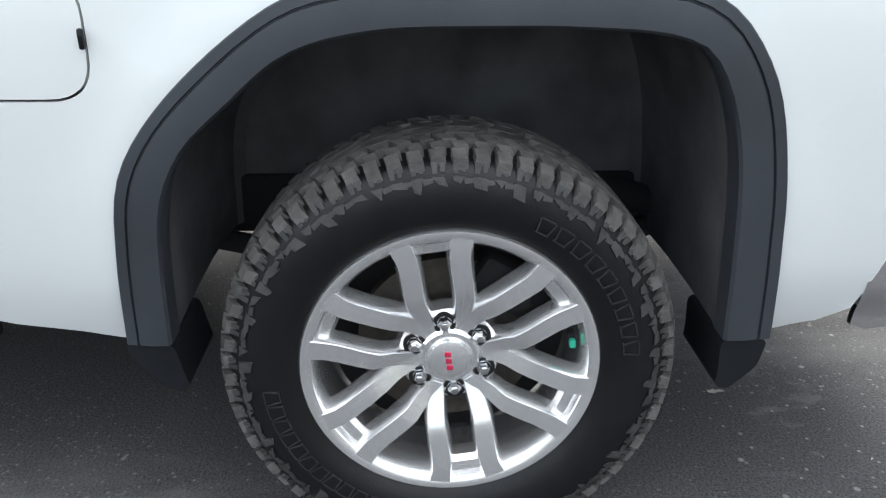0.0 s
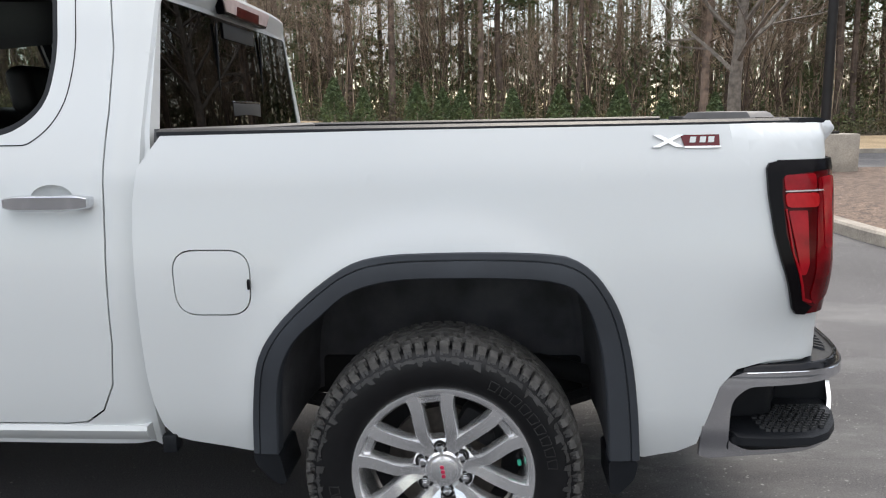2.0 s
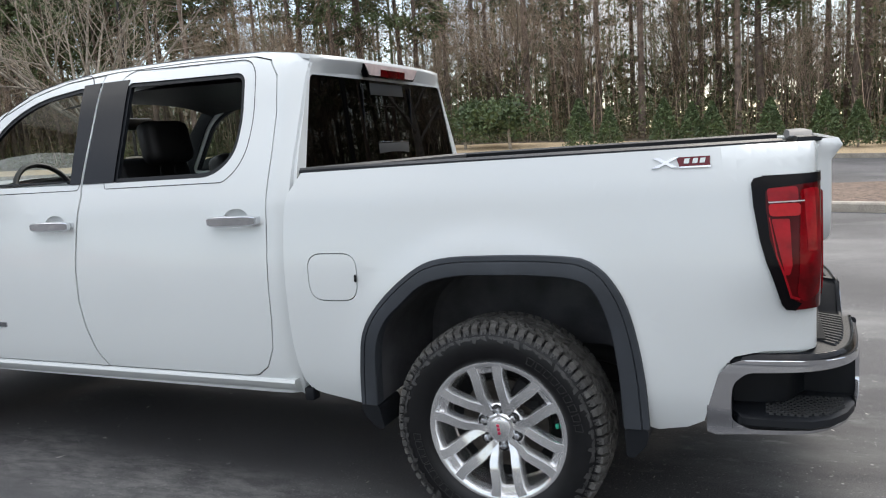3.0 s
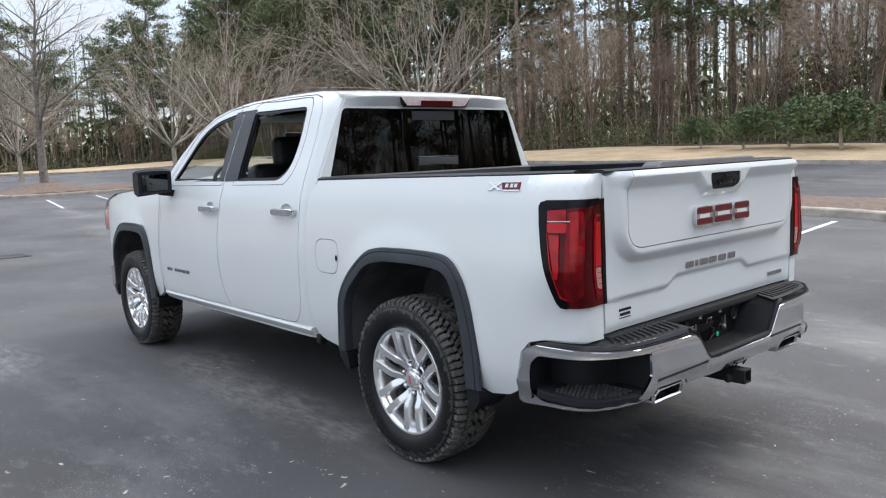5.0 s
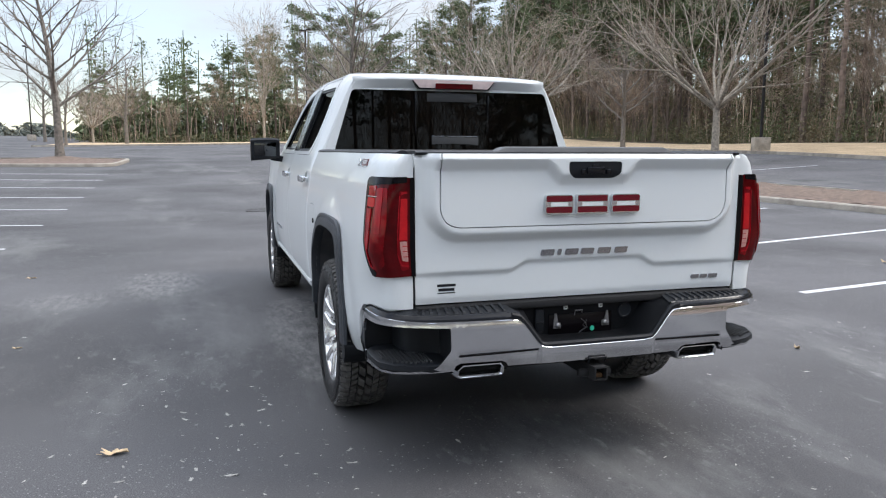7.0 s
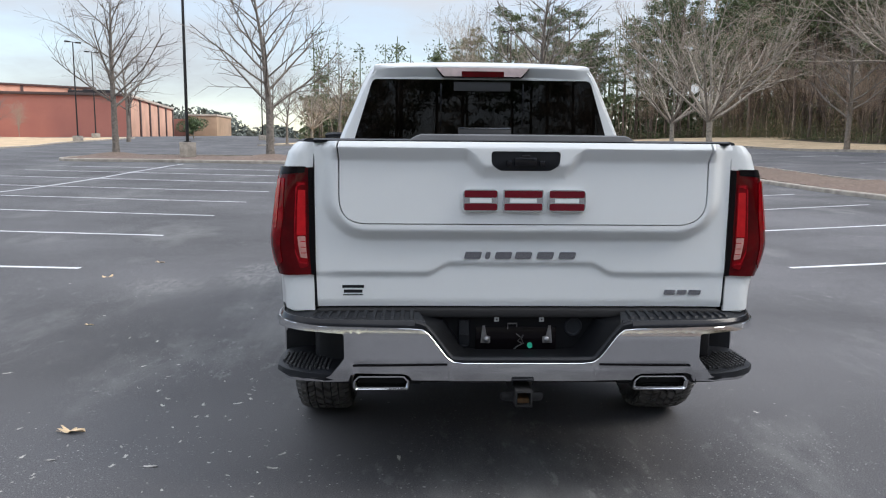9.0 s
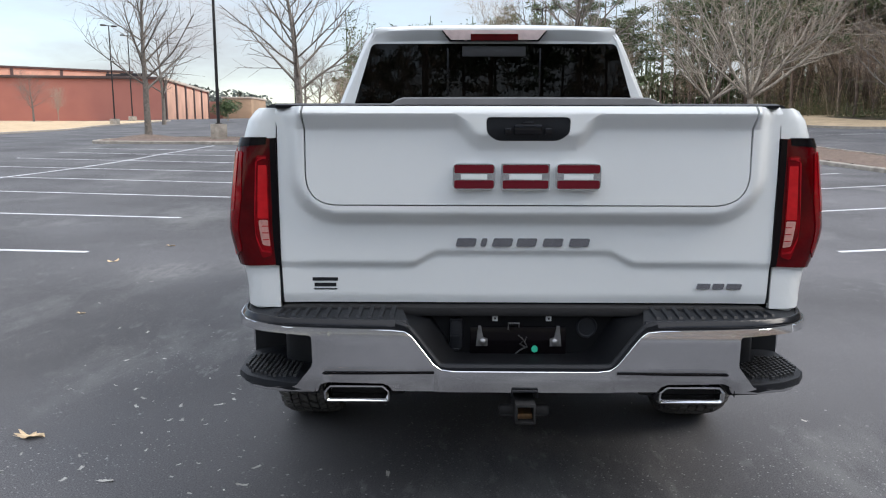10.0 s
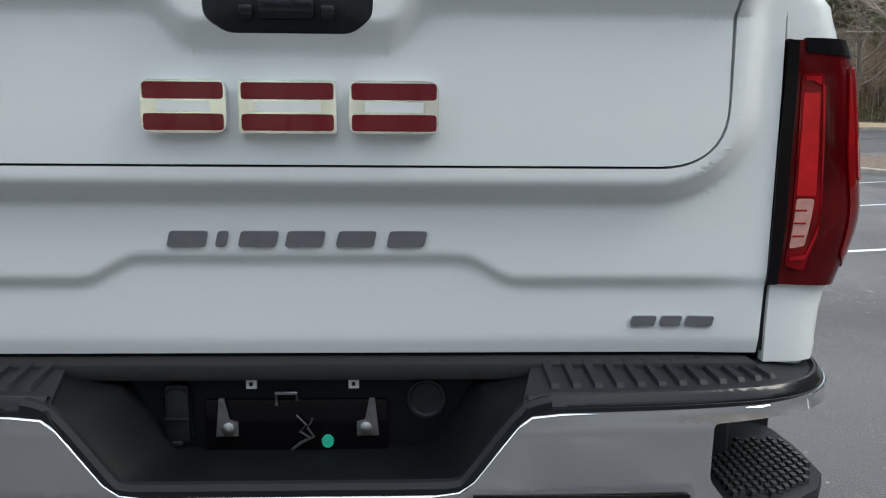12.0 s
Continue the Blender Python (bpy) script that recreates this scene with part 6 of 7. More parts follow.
def side_lug_mesh():
    """Ribs under the shoulder blocks and a jagged torn-edged band below them."""
    bm = bmesh.new()
    N = 70
    st = 2 * math.pi / N
    for k in range(N):
        t = k * st
        for s in (-1, 1):
            low = (0.343, 0.350, 0.338, 0.347, 0.352)[k % 5]
            lug(bm, s, [(0.384, t + st * 0.04), (0.384, t + st * 0.34), (0.366, t + st * 0.30), (0.366, t + st * 0.08)], 0.0018)
            lug(bm, s, [(0.384, t + st * 0.42), (0.384, t + st * 0.70), (0.368, t + st * 0.66), (0.368, t + st * 0.46)], 0.0018)
            lug(bm, s, [(0.3625, t), (0.3625, t + st * 0.62), (low, t + st * (0.42 if k % 2 else 0.80)), (low + 0.004, t + st * (0.10 if k % 3 else 0.34))], 0.0040)
            if k % 4 != 2:
                lug(bm, s, [(0.3605, t + st * 0.56), (0.3605, t + st * 1.06), (0.354, t + st * 1.10), (0.351, t + st * 0.62)], 0.0034)
    bmesh.ops.recalc_face_normals(bm, faces=bm.faces[:])
    return bm


SPOKE = [(0.055, 0.0310, 0.0125, -0.068), (0.096, 0.0385, 0.0145, -0.080), (0.122, 0.0425, 0.0155, -0.098), (0.150, 0.0430, 0.0160, -0.104), (0.190, 0.0430, 0.0165, -0.109), (0.214, 0.0445, 0.0170, -0.1125), (0.249, 0.0540, 0.0190, -0.1145)]


def rim_lip():
    bm = bmesh.new()
    revolve(bm, [(0.2330, -0.070), (0.2365, -0.098), (0.2440, -0.1110), (0.2480, -0.1135), (0.2570, -0.1165), (0.2620, -0.1165), (0.2655, -0.1120), (0.2600, -0.098), (0.2460, -0.070)], 96, closed=True)
    bmesh.ops.recalc_face_normals(bm, faces=bm.faces[:])
    return bm


def wheel_hub():
    """Turned hub that carries the spokes."""
    bm = bmesh.new()
    revolve(bm, [(0.030, -0.074), (0.050, -0.074), (0.056, -0.068), (0.084, -0.066), (0.092, -0.060), (0.098, -0.030), (0.030, -0.030)], 60, closed=True)
    bmesh.ops.recalc_face_normals(bm, faces=bm.faces[:])
    return bm


def hub_web(k):
    """Web that closes the root between two spoke pairs."""
    bm = bmesh.new()
    b = radians(60 * k + 30)
    cb, sb = math.cos(b), math.sin(b)
    loft(bm, [[(x, r * sb + w * cb, r * cb - w * sb), (x - 0.002, r * sb, r * cb), (x, r * sb - w * cb, r * cb + w * sb), (x + 0.03, r * sb - w * cb, r * cb + w * sb), (x + 0.03, r * sb + w * cb, r * cb - w * sb)] for r, w, x in ((0.060, 0.020, -0.068), (0.098, 0.024, -0.074), (0.108, 0.016, -0.070))], caps=True)
    return bm


def spoke_place(k):
    a = radians(60 * k)
    ca, sa = math.cos(a), math.sin(a)
    return lambda r, off, x: (x, r * sa + off * ca, r * ca - off * sa)


def spoke_mesh(k, s):
    """One flat-faced spoke of pair k."""
    bm, P = bmesh.new(), spoke_place(k)
    secs = []
    for r, off, tw, x in SPOKE:
        bw = tw + 0.006
        secs.append([P(r, s * (off - tw), x), P(r, s * (off + tw), x), P(r, s * (off + tw + 0.0015), x + 0.002), P(r, s * (off + bw), x + 0.018), P(r, s * (off + bw), x + 0.042), P(r, s * (off - bw), x + 0.042), P(r, s * (off - bw), x + 0.018), P(r, s * (off - tw - 0.0015), x + 0.002)])
    loft(bm, secs, caps=True)
    return bm


def slot_bridge(k):
    """Recessed bridge at the outer end of a slot."""
    bm, P = bmesh.new(), spoke_place(k)
    loft(bm, [[P(r, -0.028, x), P(r, 0.028, x), P(r, 0.028, x + 0.03), P(r, -0.028, x + 0.03)] for r, x in ((0.212, -0.082), (0.219, -0.094), (0.236, -0.098), (0.240, -0.108))], caps=True)
    return bm


WHEEL_PARTS = {}
def build_wheel(at, side, label):
    """One wheel under the truck; side -1 is the driver's side."""
    wh = part("wheel", rim_lip() if not WHEEL_PARTS else bmesh.new(), ALU, truck, label, smooth=24) if not WHEEL_PARTS else new("wheel", WHEEL_PARTS["face"])
    if not WHEEL_PARTS:
        WHEEL_PARTS["face"] = wh.data
        made = [part("hub", wheel_hub(), ALU, wh, smooth=24)]
        for k in range(6):
            made += [part("spoke", spoke_mesh(k, s_), ALU, wh, smooth=24) for s_ in (-1, 1)]
            made.append(part("hub_web", hub_web(k), ALU, wh, smooth=24))
            made.append(part("slot_bridge", slot_bridge(k), ALU, wh, smooth=24))
        tyre_ = part("tyre", tyre_mesh(), RUBBER, wh, "black all-terrain tyre")
        made.append(tyre_)
        made.append(tagged(part("tread", tread_mesh(), TREAD, wh, "dusty tread blocks", smooth=0), kind="stuff"))
        made.append(tagged(part("side_lug", side_lug_mesh(), SIDELUG, wh, "raised sidewall lugs"), kind="stuff"))
        bm = bmesh.new()
        revolve(bm, [(0.262, -0.112), (0.258, -0.104), (0.253, -0.095), (0.247, -0.08), (0.238, -0.03), (0.225, 0.06), (0.245, 0.115), (0.262, 0.125)], 96)
        bmesh.ops.recalc_face_normals(bm, faces=bm.faces[:])
        made.append(part("rim_barrel", bm, ALU, wh, "polished rim barrel"))
        bm = bmesh.new()
        revolve(bm, [(0.0, -0.086), (0.026, -0.086), (0.037, -0.083), (0.041, -0.077), (0.041, -0.05)], 40)
        made.append(part("centre_cap", bm, ALU, wh, "silver centre cap"))
        cap = made[-1]
        for i in range(6):
            a = radians(60 * i)
            bm = bmesh.new()
            revolve(bm, [(0.0, -0.086), (0.007, -0.085), (0.0125, -0.079), (0.0135, -0.05)], 6)
            bmesh.ops.transform(bm, matrix=Matrix.Translation((0, 0.068 * math.sin(a), 0.068 * math.cos(a))), verts=bm.verts[:])
            made.append(part("lug_nut", bm, CHROME, wh, "chrome lug nut"))
            # dark ring paints the pocket's shade round the nut
            bm = bmesh.new()
            revolve(bm, [(0.0135, -0.0685), (0.0205, -0.0695), (0.0205, -0.05), (0.0135, -0.05)], 20, closed=True)
            bmesh.ops.transform(bm, matrix=Matrix.Translation((0, 0.068 * math.sin(a), 0.068 * math.cos(a))), verts=bm.verts[:])
            made.append(part("lug_seat", bm, DARK, wh, "shaded lug nut seat"))
        bm = bmesh.new()
        revolve(bm, [(0.085, -0.01), (0.168, -0.01), (0.168, 0.02), (0.085, 0.02)], 48, closed=True)
        revolve(bm, [(0.0, -0.03), (0.08, -0.03), (0.085, -0.01), (0.085, 0.03)], 32)
        made.append(part("brake_disc", bm, DISC, wh, "steel brake disc"))
        bm = bmesh.new()
        box(bm, (-0.005, -0.125, 0.095), (0.075, 0.09, 0.15), 0.02, rot=Matrix.Rotation(radians(-52), 4, "X"))
        box(bm, (-0.042, -0.135, 0.075), (0.02, 0.05, 0.03), 0.008)
        made.append(part("brake_caliper", bm, DARK, wh, "dark brake caliper"))
        bm = bmesh.new()
        revolve(bm, [(0.0, 0.03), (0.225, 0.03), (0.225, 0.034), (0.0, 0.034)], 40)
        made.append(part("dust_shield", bm, DARK, wh, "dark dust shield"))
        bm = bmesh.new()
        for i, (z, w) in enumerate(((0.014, 0.012), (0.0, 0.013), (-0.014, 0.012))):
            box(bm, (-0.0866, 0.002, z), (0.003, 0.011, 0.010), 0.001, rot=Matrix.Rotation(radians(10), 4, "X"))
        made.append(part("red_badge_mark", bm, mat("red_mark", (0.55, 0.02, 0.07), 0.4), cap, "small red badge marks"))
        # raised outline bars where the maker's lettering stands
        for c0, n_, st in ((-36, 9, 6.6), (145, 11, 5.6)):
            bm = bmesh.new()
            for i in range(n_):
                a = radians(c0 - i * st) * -1
                for dr in (0.0, 0.026):
                    box(bm, Vector((-0.1345 - 0.1 * dr, -(0.300 + dr) * math.sin(a), (0.300 + dr) * math.cos(a))), (0.003, 0.024, 0.0025), 0.0, rot=Matrix.Rotation(a, 4, "X"))
                for sd in (-1, 1):
                    aa = a + sd * 0.038
                    box(bm, Vector((-0.1362, -0.313 * math.sin(aa), 0.313 * math.cos(aa))), (0.003, 0.0025, 0.026), 0.0, rot=Matrix.Rotation(aa + sd * 0.15, 4, "X"))
            made.append(tagged(part("sidewall_marking", bm, MARKING, tyre_, "raised rubber marking bars"), kind="stuff"))
        bm = bmesh.new()
        for r in (0.283, 0.296):
            revolve(bm, [(r, -0.1225 - (r - 0.283) * 0.45), (r + 0.0008, -0.125 - (r - 0.283) * 0.45), (r + 0.0016, -0.1225 - (r - 0.283) * 0.45)], 96)
        made.append(part("bead_ring", bm, RUBBER, tyre_))
        bm = bmesh.new()
        tube(bm, [(-0.07, -0.222, 0.02), (-0.085, -0.218, 0.018)], 0.005, 8)
        made.append(part("tyre_valve", bm, DARK, wh, "dark tyre valve"))
        bm = bmesh.new()
        box(bm, (-0.083, -0.221, 0.0), (0.012, 0.012, 0.018), 0.004)
        made.append(part("green_mark", bm, GREENDOT, wh, "green paint mark by the valve"))
        WHEEL_PARTS["list"] = [(o.name.split(".")[0], o.data, o.parent, o.get("label", "")) for o in made]
        WHEEL_PARTS["root"], WHEEL_PARTS["made"] = wh, made
    else:
        wh.parent = truck
        wh["label"] = label
        twin = {WHEEL_PARTS["root"]: wh}
        for src in WHEEL_PARTS["made"]:
            o = new(src.name.split(".")[0], src.data)
            o.parent = twin[src.parent]
            twin[src] = o
            for key in src.keys():
                o[key] = src[key]
    wh.matrix_basis = Matrix.Translation(at) @ (Matrix.Rotation(math.pi, 4, "Z") if side > 0 else Matrix()) @ Matrix.Rotation(radians(-8.0), 4, "X")
    return wh


for y in (0.0, 3.745):
    for s in (-1, 1):
        build_wheel((s * (0.855 if y < 1 else 0.836), y, 0.4075), s, "six-spoke polished alloy wheel with all-terrain tyre")
WHEEL_PARTS.clear()


# ---- trees ----
DARKBARK = mat("dark_grey_bark", (0.19, 0.165, 0.14), 0.9, vary=0.4, scale=9, bump=0.5, bscale=40)
DARKTWIG = mat("dark_bare_twigs", (0.21, 0.18, 0.155), 0.9, vary=0.3, scale=3)
BARK = mat("grey_bark", (0.33, 0.285, 0.23), 0.9, vary=0.4, scale=9, bump=0.5, bscale=40)
TWIG = mat("bare_twigs", (0.37, 0.31, 0.245), 0.9, vary=0.3, scale=3)
BROWNTWIG = mat("brown_twigs", (0.42, 0.32, 0.24), 0.9, vary=0.4, scale=0.7, island=0.25)
PINEBARK = mat("pine_bark", (0.165, 0.122, 0.098), 0.95, vary=0.5, scale=2.5, bump=0.7, bscale=18, rnd=0.3)
NEEDLE = mat("pine_needles", (0.125, 0.155, 0.068), 0.7, scale=0.5, col2=(0.075, 0.105, 0.045), island=0.4, rnd=0.25)
SHRUB = mat("evergreen_leaves", (0.11, 0.155, 0.06), 0.6, scale=1.5, col2=(0.06, 0.09, 0.04), island=0.45)
BRUSH = mat("undergrowth_leaves", (0.095, 0.125, 0.048), 0.8, scale=0.3, col2=(0.17, 0.125, 0.075), island=0.45)


def branch_pts(rng, p, d, length, n, bend, lift):
    pts, q, v = [p.copy()], p.copy(), d.normalized()
    for _ in range(n):
        v = (v + Vector((rng.uniform(-1, 1), rng.uniform(-1, 1), rng.uniform(-1, 1))) * bend + Vector((0, 0, lift))).normalized()
        q = q + v * (length / n)
        pts.append(q.copy())
    return pts, v


def bare_tree_mesh(seed, h, fork, limbs, spread, twig_levels=3, r0=0.13, leader=False, forks=(7, 6, 5, 4)):
    """Trunk and limbs in one mesh, fine twigs in another."""
    rng = random.Random(seed)
    trunk, twigs = bmesh.new(), bmesh.new()
    tp, _ = branch_pts(rng, Vector((0, 0, -0.15)), Vector((0, 0, 1)), fork + 0.15, 4, 0.03, 0.05)
    tube(trunk, tp, [r0 * 1.35, r0 * 1.08, r0, r0 * 0.95, r0 * 0.9], 10)

    def grow(bm, p, d, length, r, level):
        n = 5 if level == 0 else 4 if level < 2 else 3
        pts, v = branch_pts(rng, p, d, length, n, 0.13 if level else 0.09, 0.055 if level < 2 else 0.03)
        rads = [max(0.0045, r * (1 - 0.72 * i / n)) for i in range(n + 1)]
        tube(trunk if level < 2 else twigs, pts, rads, 6 if level == 0 else 4 if level == 1 else 3, cap=False)
        if level >= twig_levels:
            return
        kids = forks[level]
        for k in range(kids):
            t = 0.25 + 0.75 * (k + rng.random() * 0.6) / kids
            i = min(n - 1, int(t * n))
            q = pts[i].lerp(pts[i + 1], t * n - i)
            ax = (pts[i + 1] - pts[i]).normalized()
            side = ax.cross(Vector((rng.uniform(-1, 1), rng.uniform(-1, 1), rng.uniform(-1, 1)))).normalized()
            nd = (ax * rng.uniform(0.7, 1.1) + side * rng.uniform(0.5, 0.85)).normalized()
            grow(bm, q, nd, length * rng.uniform(0.36, 0.55), max(0.006, rads[i] * 0.55), level + 1)

    top = tp[-1]
    if leader:
        # one stem runs up through the crown and limbs leave it on the way
        stem, _ = branch_pts(rng, top, Vector((0, 0, 1)), (h - fork) * 0.86, 7, 0.06, 0.08)
        tube(trunk, stem, [r0 * (0.9 - 0.8 * i / 7) for i in range(8)], 8, cap=False)
        for k in range(limbs * 2):
            t = 0.02 + 0.9 * k / (limbs * 2)
            i = min(6, int(t * 7))
            q = stem[i].lerp(stem[i + 1], t * 7 - i)
            a = 2.4 * k + rng.uniform(-0.4, 0.4)
            d = Vector((math.cos(a), math.sin(a), rng.uniform(0.45, 1.0)))
            grow(trunk, q, d, (h - fork) * (0.62 - 0.40 * t) * rng.uniform(0.8, 1.1) * spread, r0 * (0.42 - 0.28 * t), 1)
        return trunk, twigs
    for k in range(limbs):
        a = 2 * math.pi * (k + rng.uniform(-0.3, 0.3)) / limbs
        tilt = rng.uniform(0.35, 1.0) * spread if k else 0.1
        d = Vector((math.cos(a) * tilt, math.sin(a) * tilt, 1.0))
        grow(trunk, top - Vector((0, 0, rng.uniform(0, 0.35))), d, (h - fork) * rng.uniform(0.7, 0.95), r0 * rng.uniform(0.4, 0.58), 0)
    return trunk, twigs


def make_bare(name, seed, h, fork, limbs, spread, label, levels=3, r0=0.13, twig=None, bark=None, group="bare lot trees", leader=False, forks=(7, 6, 5, 4)):
    root = thing(name, label, "tree", group=group)
    a, b = bare_tree_mesh(seed, h, fork, limbs, spread, levels, r0, leader, forks)
    part("trunk", a, bark or BARK, root)
    part("crown", b, twig or TWIG, root, "leafless twigs", smooth=0)
    return root


def put(ob, x, y, s=1.0, turn=0.0, lift=0.0, first=[]):
    m = Matrix.Translation((x, y, height(x, y) + lift)) @ Matrix.Rotation(turn, 4, "Z") @ Matrix.Scale(s, 4)
    if ob.name not in [o.name for o in first]:
        first.append(ob)
        ob.matrix_basis = m
        return ob
    c = copy_thing(ob, Matrix())
    c.matrix_basis = m
    return c


LBL = "leafless lot tree with grey bark in a pine straw bed"
oak_a = make_bare("bare_tree", 11, 9.8, 2.0, 10, 1.1, LBL, 3, 0.18, DARKTWIG, DARKBARK, leader=True)
oak_b = make_bare("bare_tree", 23, 9.4, 2.2, 10, 1.05, LBL, 3, 0.17, DARKTWIG, DARKBARK, leader=True)
round_c = make_bare("bare_tree", 5, 8.6, 1.9, 12, 1.9, "dense round leafless tree on the grass strip", r0=0.14, forks=(6, 5, 4))
slim_d = make_bare("bare_tree", 31, 9.5, 1.6, 7, 0.35, "slender upright leafless tree", r0=0.10)
put(oak_a, -8.0, 35.6, 1.05, 0.3, 0.28)
put(oak_b, -16.1, 36.2, 0.98, 1.1, 0.28)
put(round_c, 23.0, 28.2, 1.3, 0.0, 0.05)
put(oak_a, 5.9, 35.4, 1.0, 2.4, 0.42)
put(round_c, 12.4, 29.0, 0.95, 2.0, 0.35)
put(oak_b, 15.0, -5.7, 0.9, 0.4, 0.38)
put(slim_d, 4.6, 76, 1.25, 0.4, 0.05)
put(round_c, 17.5, 49, 1.1, 1.3, 0.05)
put(oak_b, -8.6, 77, 1.0, 3.0, 0.05)
put(oak_b, -32.6, 82.0, 1.2, 5.1, 0.05)
put(slim_d, -50.2, 93.0, 0.42, 1.0, 0.25)
put(round_c, 8.5, 52, 0.95, 0.7, 0.05)
put(oak_a, 27.2, 44.0, 0.9, 1.8, 0.05)
put(slim_d, 10.5, 62.0, 0.9, 1.9, 0.05)
put(oak_a, -13.0, 70.0, 0.7, 4.4, 0.05)
put(oak_b, -18.5, 92.0, 1.0, 1.4, 0.05)
put(round_c, -13.0, 88.0, 0.9, 2.4, 0.05)
put(oak_a, -60.0, 105.0, 0.75, 2.2, 0.05)


def leaf_card(bm, p, size, rng, up=0.3):
    a = Vector((rng.uniform(-1, 1), rng.uniform(-1, 1), rng.uniform(-up, up) if up < 1 else rng.uniform(-1, 1))).normalized()
    b = a.cross(Vector((rng.uniform(-1, 1), rng.uniform(-1, 1), rng.uniform(-1, 1)))).normalized()
    v = [bm.verts.new(p + a * size * s + b * size * 0.42 * t) for s, t in ((-1, 0), (0, 1), (1, 0), (0, -1))]
    bm.faces.new(v)


def pine_meshes(seed, h, crown0):
    rng = random.Random(seed)
    trunk, crown = bmesh.new(), bmesh.new()
    lean = Vector((rng.uniform(-0.02, 0.02), rng.uniform(-0.02, 0.02), 1))
    n = 9
    pts = [Vector((lean.x * h * i / n + rng.uniform(-0.06, 0.06), lean.y * h * i / n + rng.uniform(-0.06, 0.06), -0.3 + (h + 0.3) * i / n)) for i in range(n + 1)]
    tube(trunk, pts, [0.24 * (1 - 0.8 * i / n) for i in range(n + 1)], 8)
    for k in range(46):
        t = crown0 - 0.22 + (1.2 - crown0) * rng.random()**0.8
        dead = t < crown0
        t = min(0.985, t)
        i = min(n - 1, int(t * n))
        q = pts[i].lerp(pts[i + 1], t * n - i)
        a = rng.uniform(0, 2 * math.pi)
        L = (1.2 + 2.6 * math.sin(math.pi * min(1, (t - crown0 + 0.12) / (1.15 - crown0)))) * rng.uniform(0.6, 1.1) if not dead else rng.uniform(0.5, 1.6)
        d = Vector((math.cos(a), math.sin(a), rng.uniform(-0.1, 0.45)))
        bp, _ = branch_pts(rng, q, d, L, 3, 0.15, 0.04)
        tube(trunk, bp, [0.05, 0.035, 0.02, 0.01], 3, cap=False)
        if dead:
            continue
        for c in range(3):
            centre = bp[3 - c if c < 2 else 2] + Vector((rng.uniform(-0.4, 0.4), rng.uniform(-0.4, 0.4), rng.uniform(-0.1, 0.3)))
            for _ in range(44):
                o = Vector((rng.gauss(0, 0.42), rng.gauss(0, 0.42), rng.gauss(0, 0.2)))
                leaf_card(crown, centre + o, rng.uniform(0.11, 0.25), rng, 0.8)
    return trunk, crown


pines = []
for k, (hh, c0) in enumerate(((24, 0.55), (21, 0.48), (26, 0.62), (17, 0.38))):
    root = thing("pine_tree", "tall pine with a bare brown trunk and high green crown", "tree", group="pine woods")
    a, b = pine_meshes(40 + k, hh, c0)
    part("trunk", a, PINEBARK, root)
    part("crown", b, NEEDLE, root, "dark green needle clumps", smooth=0)
    pines.append(root)
brown = []
for k in range(2):
    brown.append(make_bare("bare_sapling", 60 + k, 8.0 + k, 1.2, 9, 0.7, "thin brown leafless woodland tree", 3, 0.07, BROWNTWIG, PINEBARK, "woodland undergrowth trees"))

rng = random.Random(99)
# woods along the road to the right of the lot
for k in range(120):
    y = -48 + 150 * k / 120 + rng.uniform(-1, 1)
    x = 36 + abs(rng.gauss(0, 1)) * 10 + (3 if k % 3 else 0)
    put(pines[rng.randrange(4)], x, y, rng.uniform(0.72, 1.05), rng.uniform(0, 6.28))
for k in range(34):
    put(pines[(3, 1, 3, 0)[k % 4]], 36.5 + rng.uniform(0, 13), 52 + 55 * k / 34, rng.uniform(0.8, 1.0), rng.uniform(0, 6.28))
for k in range(60):
    y = -46 + 140 * k / 60 + rng.uniform(-1, 1)
    put(brown[k % 2], 36 + rng.uniform(0, 12), y, rng.uniform(0.7, 1.3), rng.uniform(0, 6.28))
# unseen woods carried on behind the camera and driver's side, darkening the tailgate
for k in range(46):
    x = -44 + 80 * k / 46 + rng.uniform(-0.8, 0.8)
    put(pines[rng.randrange(4)], x, -34 - abs(rng.gauss(0, 1)) * 9, rng.uniform(0.6, 0.9), rng.uniform(0, 6.28))
for k in range(24):
    put(brown[k % 2], -44 + 80 * k / 24, -32 - rng.uniform(0, 6), rng.uniform(0.8, 1.4), rng.uniform(0, 6.28))
# woods across the far end
for k in range(50):
    x = -14 + 62 * k / 50 + rng.uniform(-0.8, 0.8)
    y = 97 + abs(rng.gauss(0, 1)) * 9 + (rng.uniform(0, 14) if x > 8 else 0)
    put(pines[rng.randrange(4)], x, y, rng.uniform(0.30, 0.42) if x < -2 else rng.uniform(0.5, 0.66) if x < 12 else rng.uniform(0.62, 0.95), rng.uniform(0, 6.28))
for k in range(10):
    put(brown[k % 2], -15 + 50 * k / 10 + rng.uniform(-1, 1), 95 + rng.uniform(0, 8), rng.uniform(0.6, 0.95), rng.uniform(0, 6.28))


